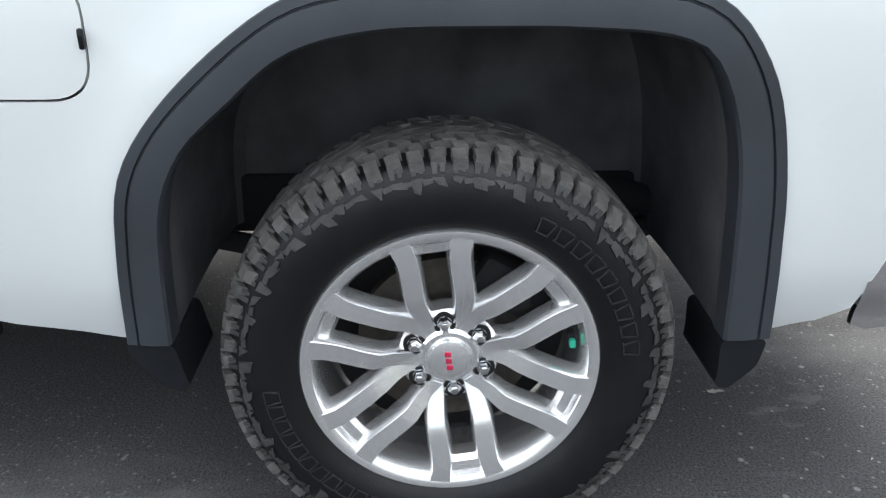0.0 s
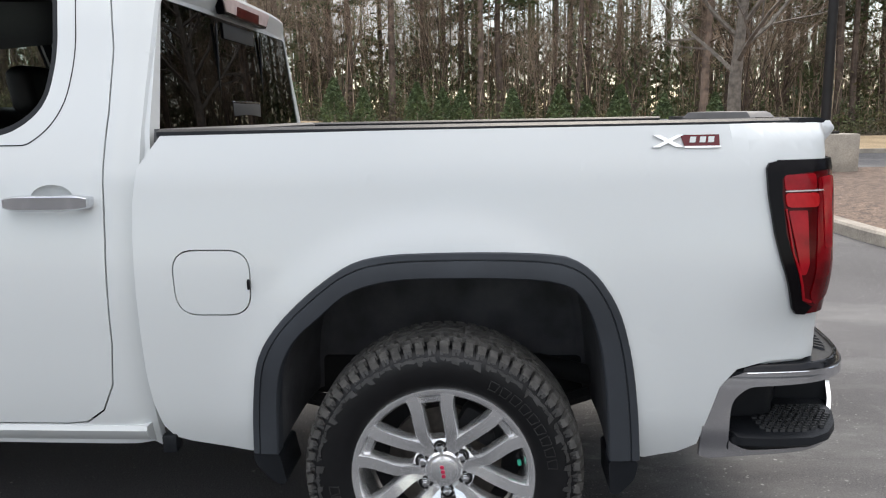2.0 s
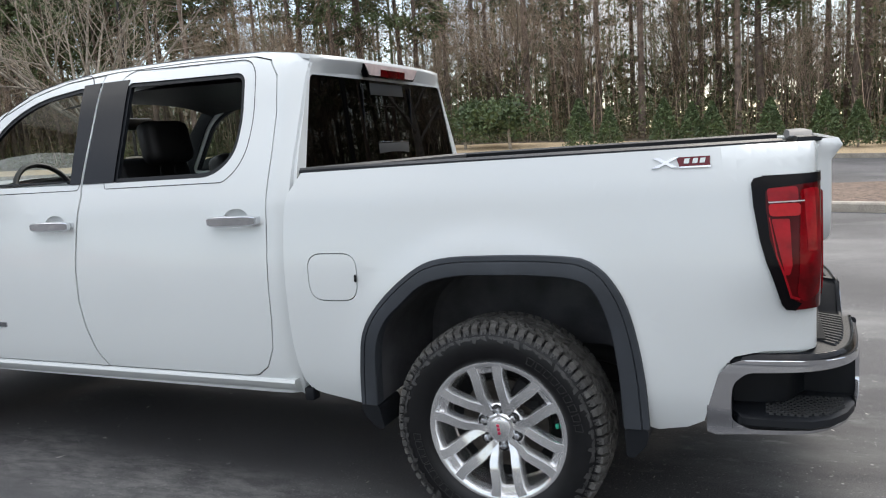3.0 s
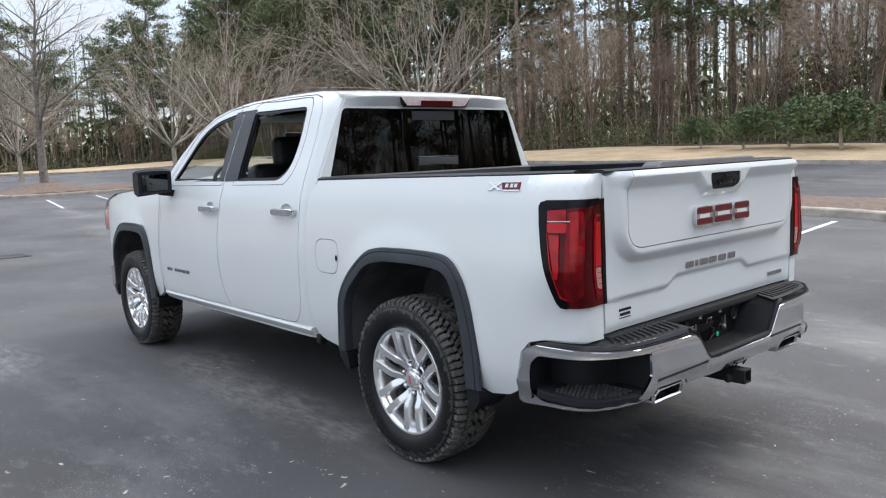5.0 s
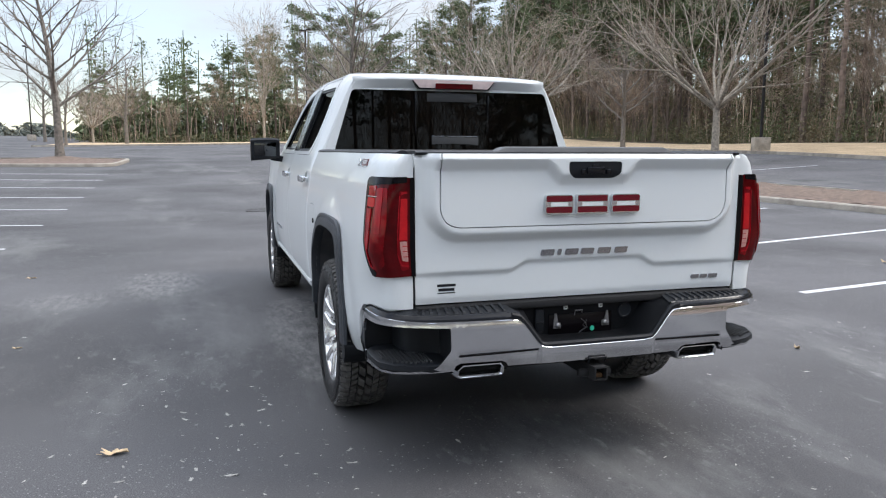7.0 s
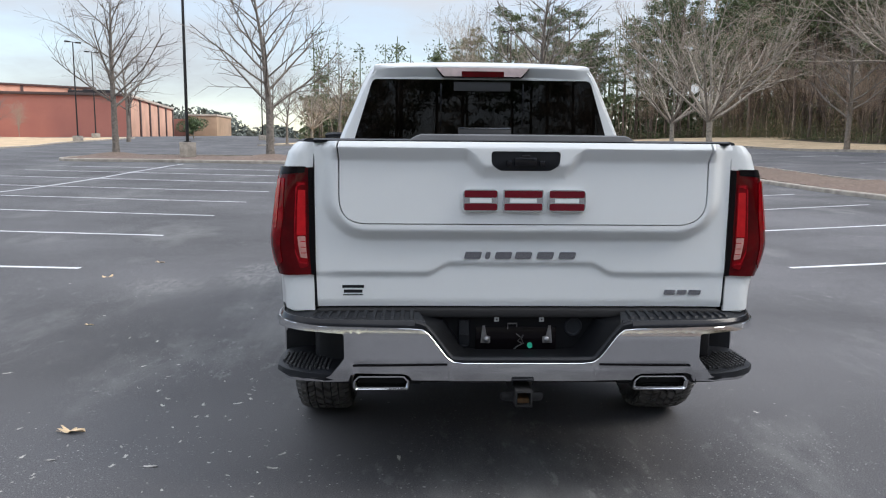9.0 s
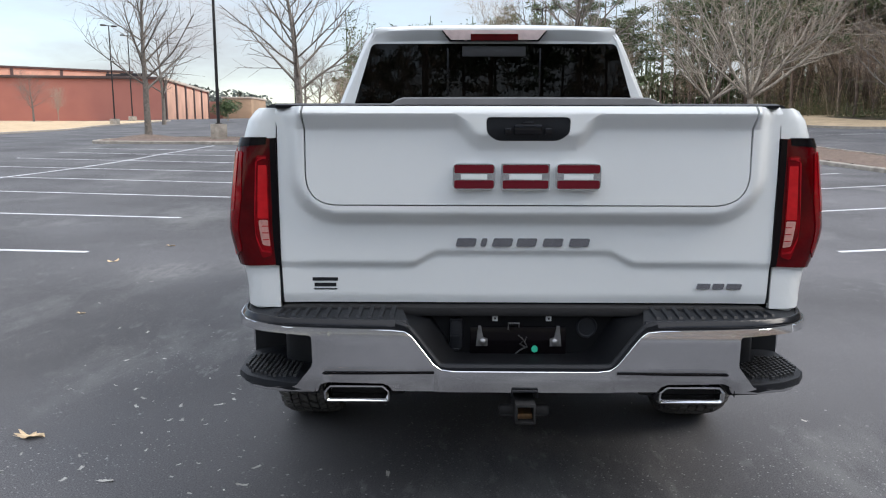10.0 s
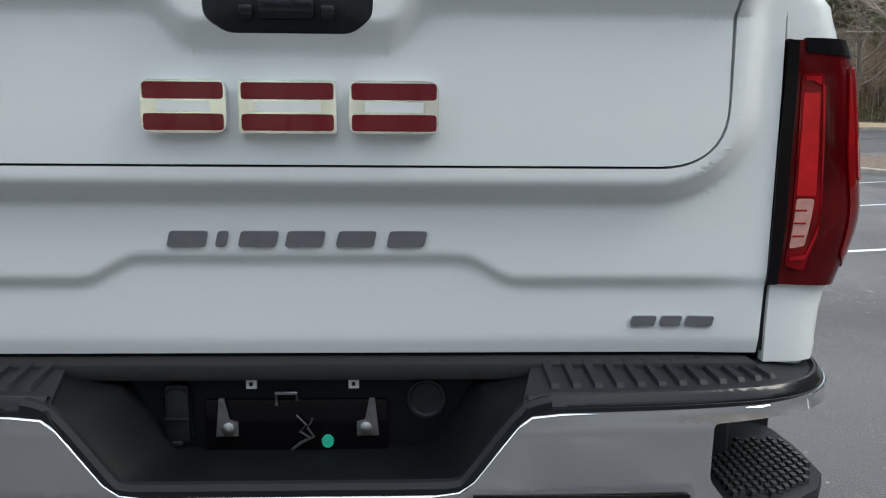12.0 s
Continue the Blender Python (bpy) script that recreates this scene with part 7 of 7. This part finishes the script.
def undergrowth():
    """Low tangle at the wood's edge: leaves and thin stems."""
    bm, st = bmesh.new(), bmesh.new()
    rg = random.Random(3)

    def clump(x, y, w, h, n, size):
        z = height(x, y)
        for _ in range(n):
            u = Vector((rg.gauss(0, w * 0.45), rg.gauss(0, w * 0.45), abs(rg.gauss(0, h * 0.42))))
            leaf_card(bm, Vector((x, y, z)) + u, rg.uniform(0.5, 1.2) * size, rg, 1)
    for k in range(420):
        y = -50 + 150 * k / 420
        clump(36 + rg.uniform(-0.8, 7), y + rg.uniform(-0.5, 0.5), 1.7, rg.uniform(0.8, 3.2) + 1.4 * max(0.0, math.sin(y * 0.45)), 190, 0.095)
    for k in range(110):
        x = -16 + 64 * k / 110
        clump(x, 95 + rg.uniform(0, 6), 1.6, rg.uniform(0.8, 2.2), 70, 0.17)
    for k in range(150):
        x, y = 38 + rg.uniform(0, 14), -50 + 150 * rg.random()
        z, w = height(x, y), rg.uniform(0.8, 1.7)
        for _ in range(130):
            u = Vector((rg.gauss(0, w * 0.6), rg.gauss(0, w * 0.6), rg.uniform(0.12, 1.0) * rg.uniform(3.5, 8.5)))
            leaf_card(bm, Vector((x, y, z)) + u, rg.uniform(0.08, 0.2), rg, 1)
    for k in range(900):
        if k % 5:
            x, y = 36 + rg.uniform(0, 16), -50 + 150 * rg.random()
        else:
            x, y = -16 + 62 * rg.random(), 95 + rg.uniform(0, 10)
        z, hh = height(x, y), rg.uniform(1.5, 6.5)
        lx, ly = rg.uniform(-0.25, 0.25) * hh, rg.uniform(-0.25, 0.25) * hh
        tube(st, [(x, y, z - 0.1), (x + lx * 0.4, y + ly * 0.3, z + hh * 0.5), (x + lx, y + ly, z + hh)], [0.03, 0.02, 0.008], 3, cap=False)
    return bm, st


ub, us_ = undergrowth()
tagged(part("undergrowth", ub, BRUSH, smooth=0), "brown and green undergrowth at the wood's edge", "undergrowth", kind="stuff")
tagged(part("brushwood", us_, BROWNTWIG), "thin bare brushwood stems in the woods", "brushwood", kind="stuff")


def far_woods():
    """Deep woods behind the first rows: trunks and crowns too far off to count."""
    bm = bmesh.new()
    rg = random.Random(8)
    for k in range(520):
        if k % 4:
            x, y = 54 + rg.random()**1.4 * 60, -60 + 190 * rg.random()
        else:
            x, y = -20 + 100 * rg.random(), 116 + rg.random() * 30
            if x < 14 and rg.random() < 0.55:
                continue
        z, hh = height(x, y), rg.uniform(11, 22)
        tube(bm, [(x, y, z - 0.2), (x + rg.uniform(-0.5, 0.5), y, z + hh)], [0.2, 0.06], 4, cap=False)
        for _ in range(9):
            t = rg.uniform(0.58, 0.99)
            c = Vector((x + rg.gauss(0, 1.5) * (1.25 - t), y + rg.gauss(0, 1.5) * (1.25 - t), z + hh * t))
            for _ in range(16):
                leaf_card(bm, c + Vector((rg.gauss(0, 0.6), rg.gauss(0, 0.6), rg.gauss(0, 0.35))), rg.uniform(0.14, 0.32), rg, 0.9)
    for k in range(22000):
        if k % 2:
            x, y = 52 + rg.random() * 22, -60 + 175 * rg.random()
        else:
            x, y = -18 + 90 * rg.random(), 110 + rg.random() * 12
        z = height(x, y) + 6.5 * rg.random()**1.5
        leaf_card(bm, Vector((x, y, z)), rg.uniform(0.35, 0.9), rg, 1)
    return bm


def thicket():
    """Thin stems standing close behind the wood's edge, too many to count."""
    bm = bmesh.new()
    rg = random.Random(17)
    for k in range(3600):
        if k % 7:
            x, y = 42 + rg.random()**0.8 * 36, -62 + 180 * rg.random()
        else:
            x, y = -18 + 100 * rg.random(), 103 + rg.random() * 24
            if x < 10 and rg.random() < 0.5:
                continue
        z, hh = height(x, y), 2.5 + 7.5 * rg.random()**1.3
        lx, ly = rg.gauss(0, 0.06) * hh, rg.gauss(0, 0.06) * hh
        r = rg.uniform(0.02, 0.06)
        tube(bm, [(x, y, z - 0.2), (x + lx * 0.4, y + ly * 0.5, z + hh * 0.5), (x + lx, y + ly, z + hh)], [r, r * 0.7, r * 0.3], 3, cap=False)
        for _ in range(3):
            t = rg.uniform(0.3, 0.9)
            p = Vector((x + lx * t, y + ly * t, z + hh * t))
            q = p + Vector((rg.gauss(0, 0.6), rg.gauss(0, 0.6), rg.uniform(0.3, 1.4)))
            tube(bm, [p, q], [r * 0.45, r * 0.2], 3, cap=False)
    return bm


tagged(part("thicket", thicket(), BROWNTWIG, smooth=0), "dense brown leafless thicket behind the wood's edge", "woods", kind="stuff")
tagged(part("far_woods", far_woods(), NEEDLE, smooth=0), "deep pine woods behind the first rows", "woods", kind="stuff")


def conifer_shrub(seed, h):
    rg = random.Random(seed)
    bm = bmesh.new()
    for _ in range(2800):
        t = rg.random()**0.8
        r = 0.36 * h * (1 - t) ** 0.8 * rg.uniform(0.55, 1.08) + 0.03
        a = rg.uniform(0, 6.283)
        leaf_card(bm, Vector((r * math.cos(a), r * math.sin(a), 0.08 + t * h)), rg.uniform(0.04, 0.09), rg, 1)
    return bm


shr = thing("evergreen_shrub", "small conical green evergreen on the grass strip", "shrub", group="evergreen row")
bm = bmesh.new()
tube(bm, [(0, 0, -0.1), (0, 0, 1.3)], [0.05, 0.02], 6)
part("stem", bm, BARK, shr)
part("foliage", conifer_shrub(2, 1.9), SHRUB, shr, smooth=0)
for k, (x, y, s) in enumerate(((29.8, 6.7, 1.1), (29.8, 5.4, 0.9), (29.8, 3.1, 1.05), (29.9, 2.0, 0.95), (29.8, 1.2, 0.95), (29.8, -1.0, 1.0), (30.2, -3.0, 1.1), (29.8, -4.1, 0.9), (30.4, -5.6, 1.15), (30.1, -7.4, 1.0), (30.0, -9.5, 1.05))):
    put(shr, x, y, s, k * 1.3)


def round_bush(seed, h):
    rg = random.Random(seed)
    bm = bmesh.new()
    lumps = [Vector((rg.gauss(0, 0.28) * h, rg.gauss(0, 0.28) * h, rg.uniform(0.3, 0.72) * h)) for _ in range(11)]
    for c in lumps:
        for _ in range(230):
            o = Vector((rg.gauss(0, 1), rg.gauss(0, 1), rg.gauss(0, 1))).normalized() * 0.24 * h * rg.uniform(0.6, 1.05)
            leaf_card(bm, c + o, rg.uniform(0.08, 0.17), rg, 0.8)
    return bm


bush = thing("evergreen_bush", "dark rounded evergreen bush on the grass", "bush")
bm = bmesh.new()
tube(bm, [(0, 0, -0.2), (0.05, 0, 0.8), (0, 0.05, 1.7)], [0.10, 0.08, 0.05], 7)
part("trunk", bm, BARK, bush)
part("foliage", round_bush(6, 3.1), SHRUB, bush, smooth=0)
put(bush, -29.5, 96.0, 1.0, 0.4)
# loose green bushes before the woods
for k, (x, y, s) in enumerate(((31.5, 15.0, 0.72), (31.0, 12.6, 0.85), (30.6, 10.2, 0.9), (32.0, 17.5, 0.6))):
    put(bush, x, y, s, 1.1 * k)

# ---- lamp posts ----
POLEM = mat("dark_bronze_post", (0.022, 0.02, 0.02), 0.45, 0.4, vary=0.2, scale=6)


def lamp_post(h=11.0):
    root = thing("street_lamp", "tall dark lot lamp post on a square concrete footing", "street lamp", group="lot lamps")
    bm = bmesh.new()
    box(bm, (0, 0, 0.25), (0.82, 0.82, 0.90), 0.03, 2)
    part("footing", bm, CONCRETE, root, "weathered concrete footing")
    bm = bmesh.new()
    box(bm, (0, 0, 0.72), (0.34, 0.34, 0.05), 0.01)
    tube(bm, [(0, 0, 0.70), (0, 0, h * 0.5), (0, 0, h)], [0.085, 0.075, 0.06], 12)
    part("post", bm, POLEM, root)
    for s in (-1, 1):
        bm = bmesh.new()
        box(bm, (s * 0.22, 0, h - 0.05), (0.4, 0.06, 0.06), 0.01)
        box(bm, (s * 0.62, 0, h - 0.04), (0.55, 0.36, 0.16), 0.04)
        part("lamp_head", bm, POLEM, root, "dark box lamp head")
    return root


post = lamp_post()
for k, (x, y) in enumerate(((-12.4, 36.2), (-38.6, 83.0), (-21.0, 98.0), (8.6, 73.0), (27.3, 30.0), (10.9, -6.0), (-42.0, 96.0))):
    put(post, x, y, 1.0, 0.6 * k + 0.3, 0.15 if k in (0, 5) else 0.0)

# ---- brick store building ----
BRICK = mat("red_brick", (0.43, 0.165, 0.125), 0.85, scale=0.25, col2=(0.37, 0.14, 0.11), fine=0.2, fscale=12, bump=0.2, bscale=20)
PEACH = mat("peach_render", (0.66, 0.38, 0.27), 0.85, vary=0.15, scale=0.3)
CAPM = mat("pale_coping", (0.55, 0.46, 0.38), 0.8, vary=0.15, scale=0.5)
DARKBAND = mat("dark_band", (0.08, 0.05, 0.045), 0.7, vary=0.2)


def store():
    root = thing("store_building", "long low red brick store with pale coping and dark wall strips", "building", (-49.2, 126, height(-51, 126) - 0.35))
    root.rotation_euler = (0, 0, radians(9))
    bm = bmesh.new()
    box(bm, (-33, 24, 3.6), (66, 48, 7.4), 0)
    wall = part("wall", bm, BRICK, root, "red brick wall")
    for c, s in (((-33, -0.1, 7.4), (66.6, 0.5, 0.45)), ((0.1, 24, 7.4), (0.5, 48.6, 0.45))):
        bm = bmesh.new()
        box(bm, c, s, 0.05)
        part("coping", bm, CAPM if s[1] > 1 else DARKBAND, root, "wall coping")
    for k in range(6):
        bm = bmesh.new()
        box(bm, (0.16, 1.2 + 9.2 * k, 3.6), (0.35, 0.9, 7.0), 0.03)
        part("wall_strip", bm, DARKBAND, root, "dark wall strip")
    bm = bmesh.new()
    for k in range(5):
        box(bm, (0.05, 5.8 + 9.2 * k, 3.5), (0.2, 7.9, 6.6), 0.02)
    part("bay_panel", bm, PEACH, root, "peach-coloured wall bay")
    bm = bmesh.new()
    turn = Matrix.Rotation(radians(27), 4, "Z")
    box(bm, (-42, 24, 8.9), (58, 20, 2.6), 0.05, 2, turn)
    up = part("upper_storey", bm, PEACH, root, "set-back upper wall")
    bm = bmesh.new()
    box(bm, Vector((-42, 24, 10.3)) + turn @ Vector((0, -10.1, 0)), (58.4, 0.4, 0.4), 0.05, 2, turn)
    part("upper_coping", bm, DARKBAND, up)
    for k in range(7):
        bm = bmesh.new()
        box(bm, Vector((-42, 24, 8.9)) + turn @ Vector((-26 + 8.4 * k, -10.05, 0)), (0.5, 0.3, 2.6), 0.02, 2, turn)
        part("wall_strip", bm, DARKBAND, up)
    for x, y, w in ((-10, 24, 5), (-14.5, 27, 3)):
        bm = bmesh.new()
        box(bm, (x, y, 8.6), (w, 3, 2.2), 0.1)
        part("roof_unit", bm, POLEM, root, "grey roof air unit")
    bm = bmesh.new()
    box(bm, (-35, -0.08, 1.4), (3.6, 0.2, 2.8), 0.03)
    part("door", bm, mat("green_door", (0.10, 0.20, 0.10), 0.6), root, "green service door")
    return root


store()
annex = thing("store_annex", "low brown brick annex with tan entrance bay", "building", (-65.6, 180, height(-68, 180) - 0.3))
bm = bmesh.new()
box(bm, (4, 8, 2.7), (14, 16, 5.6), 0.02)
part("wall", bm, mat("brown_brick", (0.27, 0.12, 0.09), 0.85, vary=0.2, scale=0.3), annex)
bm = bmesh.new()
box(bm, (14, 6, 3.1), (7, 14, 6.4), 0.05)
part("entrance_bay", bm, mat("tan_render", (0.42, 0.28, 0.18), 0.85, vary=0.2, scale=0.3), annex, "tan rendered entrance bay")
bm = bmesh.new()
box(bm, (14, 6, 6.4), (7.4, 14.4, 0.4), 0.05)
part("coping", bm, CAPM, annex)


def ridge_line():
    """A low wooded ridge on the horizon."""
    bm = bmesh.new()
    rg = random.Random(12)
    base = height(-60, 330) - 1.5
    for k in range(26000):
        t = rg.random()
        x = -230 + 260 * t
        y = 330 + rg.uniform(-20, 40)
        z = 1 + 17 * rg.random()**1.15 * (0.62 + 0.3 * math.sin(t * 17) + 0.18 * math.sin(t * 61))
        leaf_card(bm, Vector((x, y, z + base)), rg.uniform(0.8, 1.7), rg, 0.8)
    for k in range(200):
        x = -260 + 300 * k / 200
        v = [bm.verts.new(p) for p in ((x, 345, -1), (x + 1.6, 345, -1), (x + 1.6, 345, base + 4 + 3 * rg.random()), (x, 345, base + 4 + 3 * rg.random()))]
        bm.faces.new(v)
    return bm


tagged(part("distant_trees", ridge_line(), mat("hazy_trees", (0.13, 0.14, 0.12), 0.9, scale=0.05, col2=(0.09, 0.11, 0.10), island=0.3), smooth=0), "hazy wooded ridge on the horizon", "woods", kind="stuff")


# ---- small things on the asphalt ----
LEAFM = mat("dry_oak_leaf", (0.56, 0.42, 0.26), 0.8, vary=0.3, scale=40, rnd=0.3)
PALELEAF = mat("bleached_leaf", (0.38, 0.365, 0.335), 0.85, vary=0.3, scale=30, rnd=0.35)


def leaf_mesh(seed, lobes, curl):
    rg = random.Random(seed)
    bm = bmesh.new()
    c = bm.verts.new((0, 0, 0.004))
    ring = []
    n = 22
    for i in range(n):
        a = 2 * math.pi * i / n
        r = 0.05 * (0.62 + 0.38 * abs(math.cos(lobes * a / 2))) * (1.25 if abs(math.cos(a)) > 0.7 else 0.8) * rg.uniform(0.85, 1.1)
        ring.append(bm.verts.new((r * math.cos(a), r * math.sin(a) * 0.75, 0.003 + curl * (r / 0.05)**2 * abs(math.sin(a * 1.5 + seed)))))
    for i in range(n):
        bm.faces.new((c, ring[i], ring[(i + 1) % n]))
    tube(bm, [(-0.05, 0, 0.004), (-0.075, 0.006, 0.006)], 0.0012, 4)
    return bm


leafs = []
for k in range(3):
    leafs.append(tagged(part("oak_leaf", leaf_mesh(k, 5 + k, 0.024), LEAFM), "dry tan oak leaf lying on the asphalt", "leaf", "fallen leaves"))
    leafs[-1].location = [(-2.047, -0.396, 0.001), (-3.6, 3.9, 0.001), (6.2, 2.9, 0.06)][k]
    leafs[-1].rotation_euler[2] = 0.8 * k
for k, (x, y, s) in enumerate(((-3.4, 4.9, 0.8), (-0.9, -2.2, 0.6), (2.4, 0.2, 0.7), (-2.9, 1.8, 0.5))):
    o = copy_thing(leafs[k % 3], Matrix())
    o.matrix_basis = Matrix.Translation((x, y, height(x, y) + 0.001)) @ Matrix.Rotation(k * 2.1, 4, "Z") @ Matrix.Scale(s, 4)
chip = tagged(part("pale_leaf_scrap", leaf_mesh(9, 3, 0.014), PALELEAF, smooth=0), "pale crushed leaf scrap stuck to the asphalt", "leaf scrap", "leaf litter")
chip.location = (-1.539, -0.793, 0.0008)
chip.scale = (0.6, 0.4, 0.3)
rg = random.Random(21)
for k in range(290):
    if k < 230:
        x, y = rg.uniform(-3.6, 3.4), rg.uniform(-2.6, 3.2)
        if k % 2:
            x, y = rg.gauss(-1.6, 0.5), rg.gauss(-0.6, 0.7)
    else:
        x, y = rg.uniform(-5, 9), rg.uniform(-2, 10)
    o = copy_thing(chip, Matrix())
    s = rg.choice((0.08, 0.10, 0.12, 0.16, 0.22, 0.34))
    o.matrix_basis = Matrix.Translation((x, y, height(x, y) + 0.001)) @ Matrix.Rotation(rg.uniform(0, 6.28), 4, "Z") @ Matrix.Diagonal((s * rg.uniform(0.8, 1.4), s, s * rg.uniform(0.2, 0.7), 1))

# dry leaves blown against the kerb of the bed
for k in range(18):
    t = rg.random()
    a = Vector((8.35, -2.9)).lerp(Vector((5.2, -3.8)), t) + Vector((rg.gauss(0, 0.12), 0.10 + abs(rg.gauss(0, 0.22))))
    o = copy_thing(leafs[k % 3], Matrix())
    o.matrix_basis = Matrix.Translation((a.x, a.y, height(a.x, a.y) + 0.002)) @ Matrix.Rotation(rg.uniform(0, 6.28), 4, "Z") @ Matrix.Scale(rg.uniform(0.5, 1.1), 4)

# storm drain
root = thing("storm_drain", "flat iron storm drain grate in the asphalt", "drain", (-0.25, 13.2, height(-0.25, 13.2) - 0.006))
bm = bmesh.new()
for y in (-0.29, 0.29):
    box(bm, (0, y, 0.008), (0.95, 0.05, 0.02), 0.004)
for x in (-0.45, 0.45):
    box(bm, (x, 0, 0.008), (0.05, 0.53, 0.02), 0.004)
IRON = mat("worn_cast_iron", (0.060, 0.058, 0.056), 0.75, 0.1, vary=0.4, scale=12, bump=0.2, bscale=80)
part("frame", bm, IRON, root)
# flat dark plate under the slats in place of the shaded depth
bm = bmesh.new()
box(bm, (0, 0, 0.001), (0.86, 0.54, 0.004))
part("pit", bm, DARK, root)
bm = bmesh.new()
box(bm, (0, 0, 0.006), (0.03, 0.53, 0.014), 0.003)
slat = part("slat", bm, IRON, root)
slat.location.x = -0.38
for k in range(1, 9):
    o = new("slat", slat.data)
    o.parent = root
    o.location.x = -0.38 + 0.095 * k
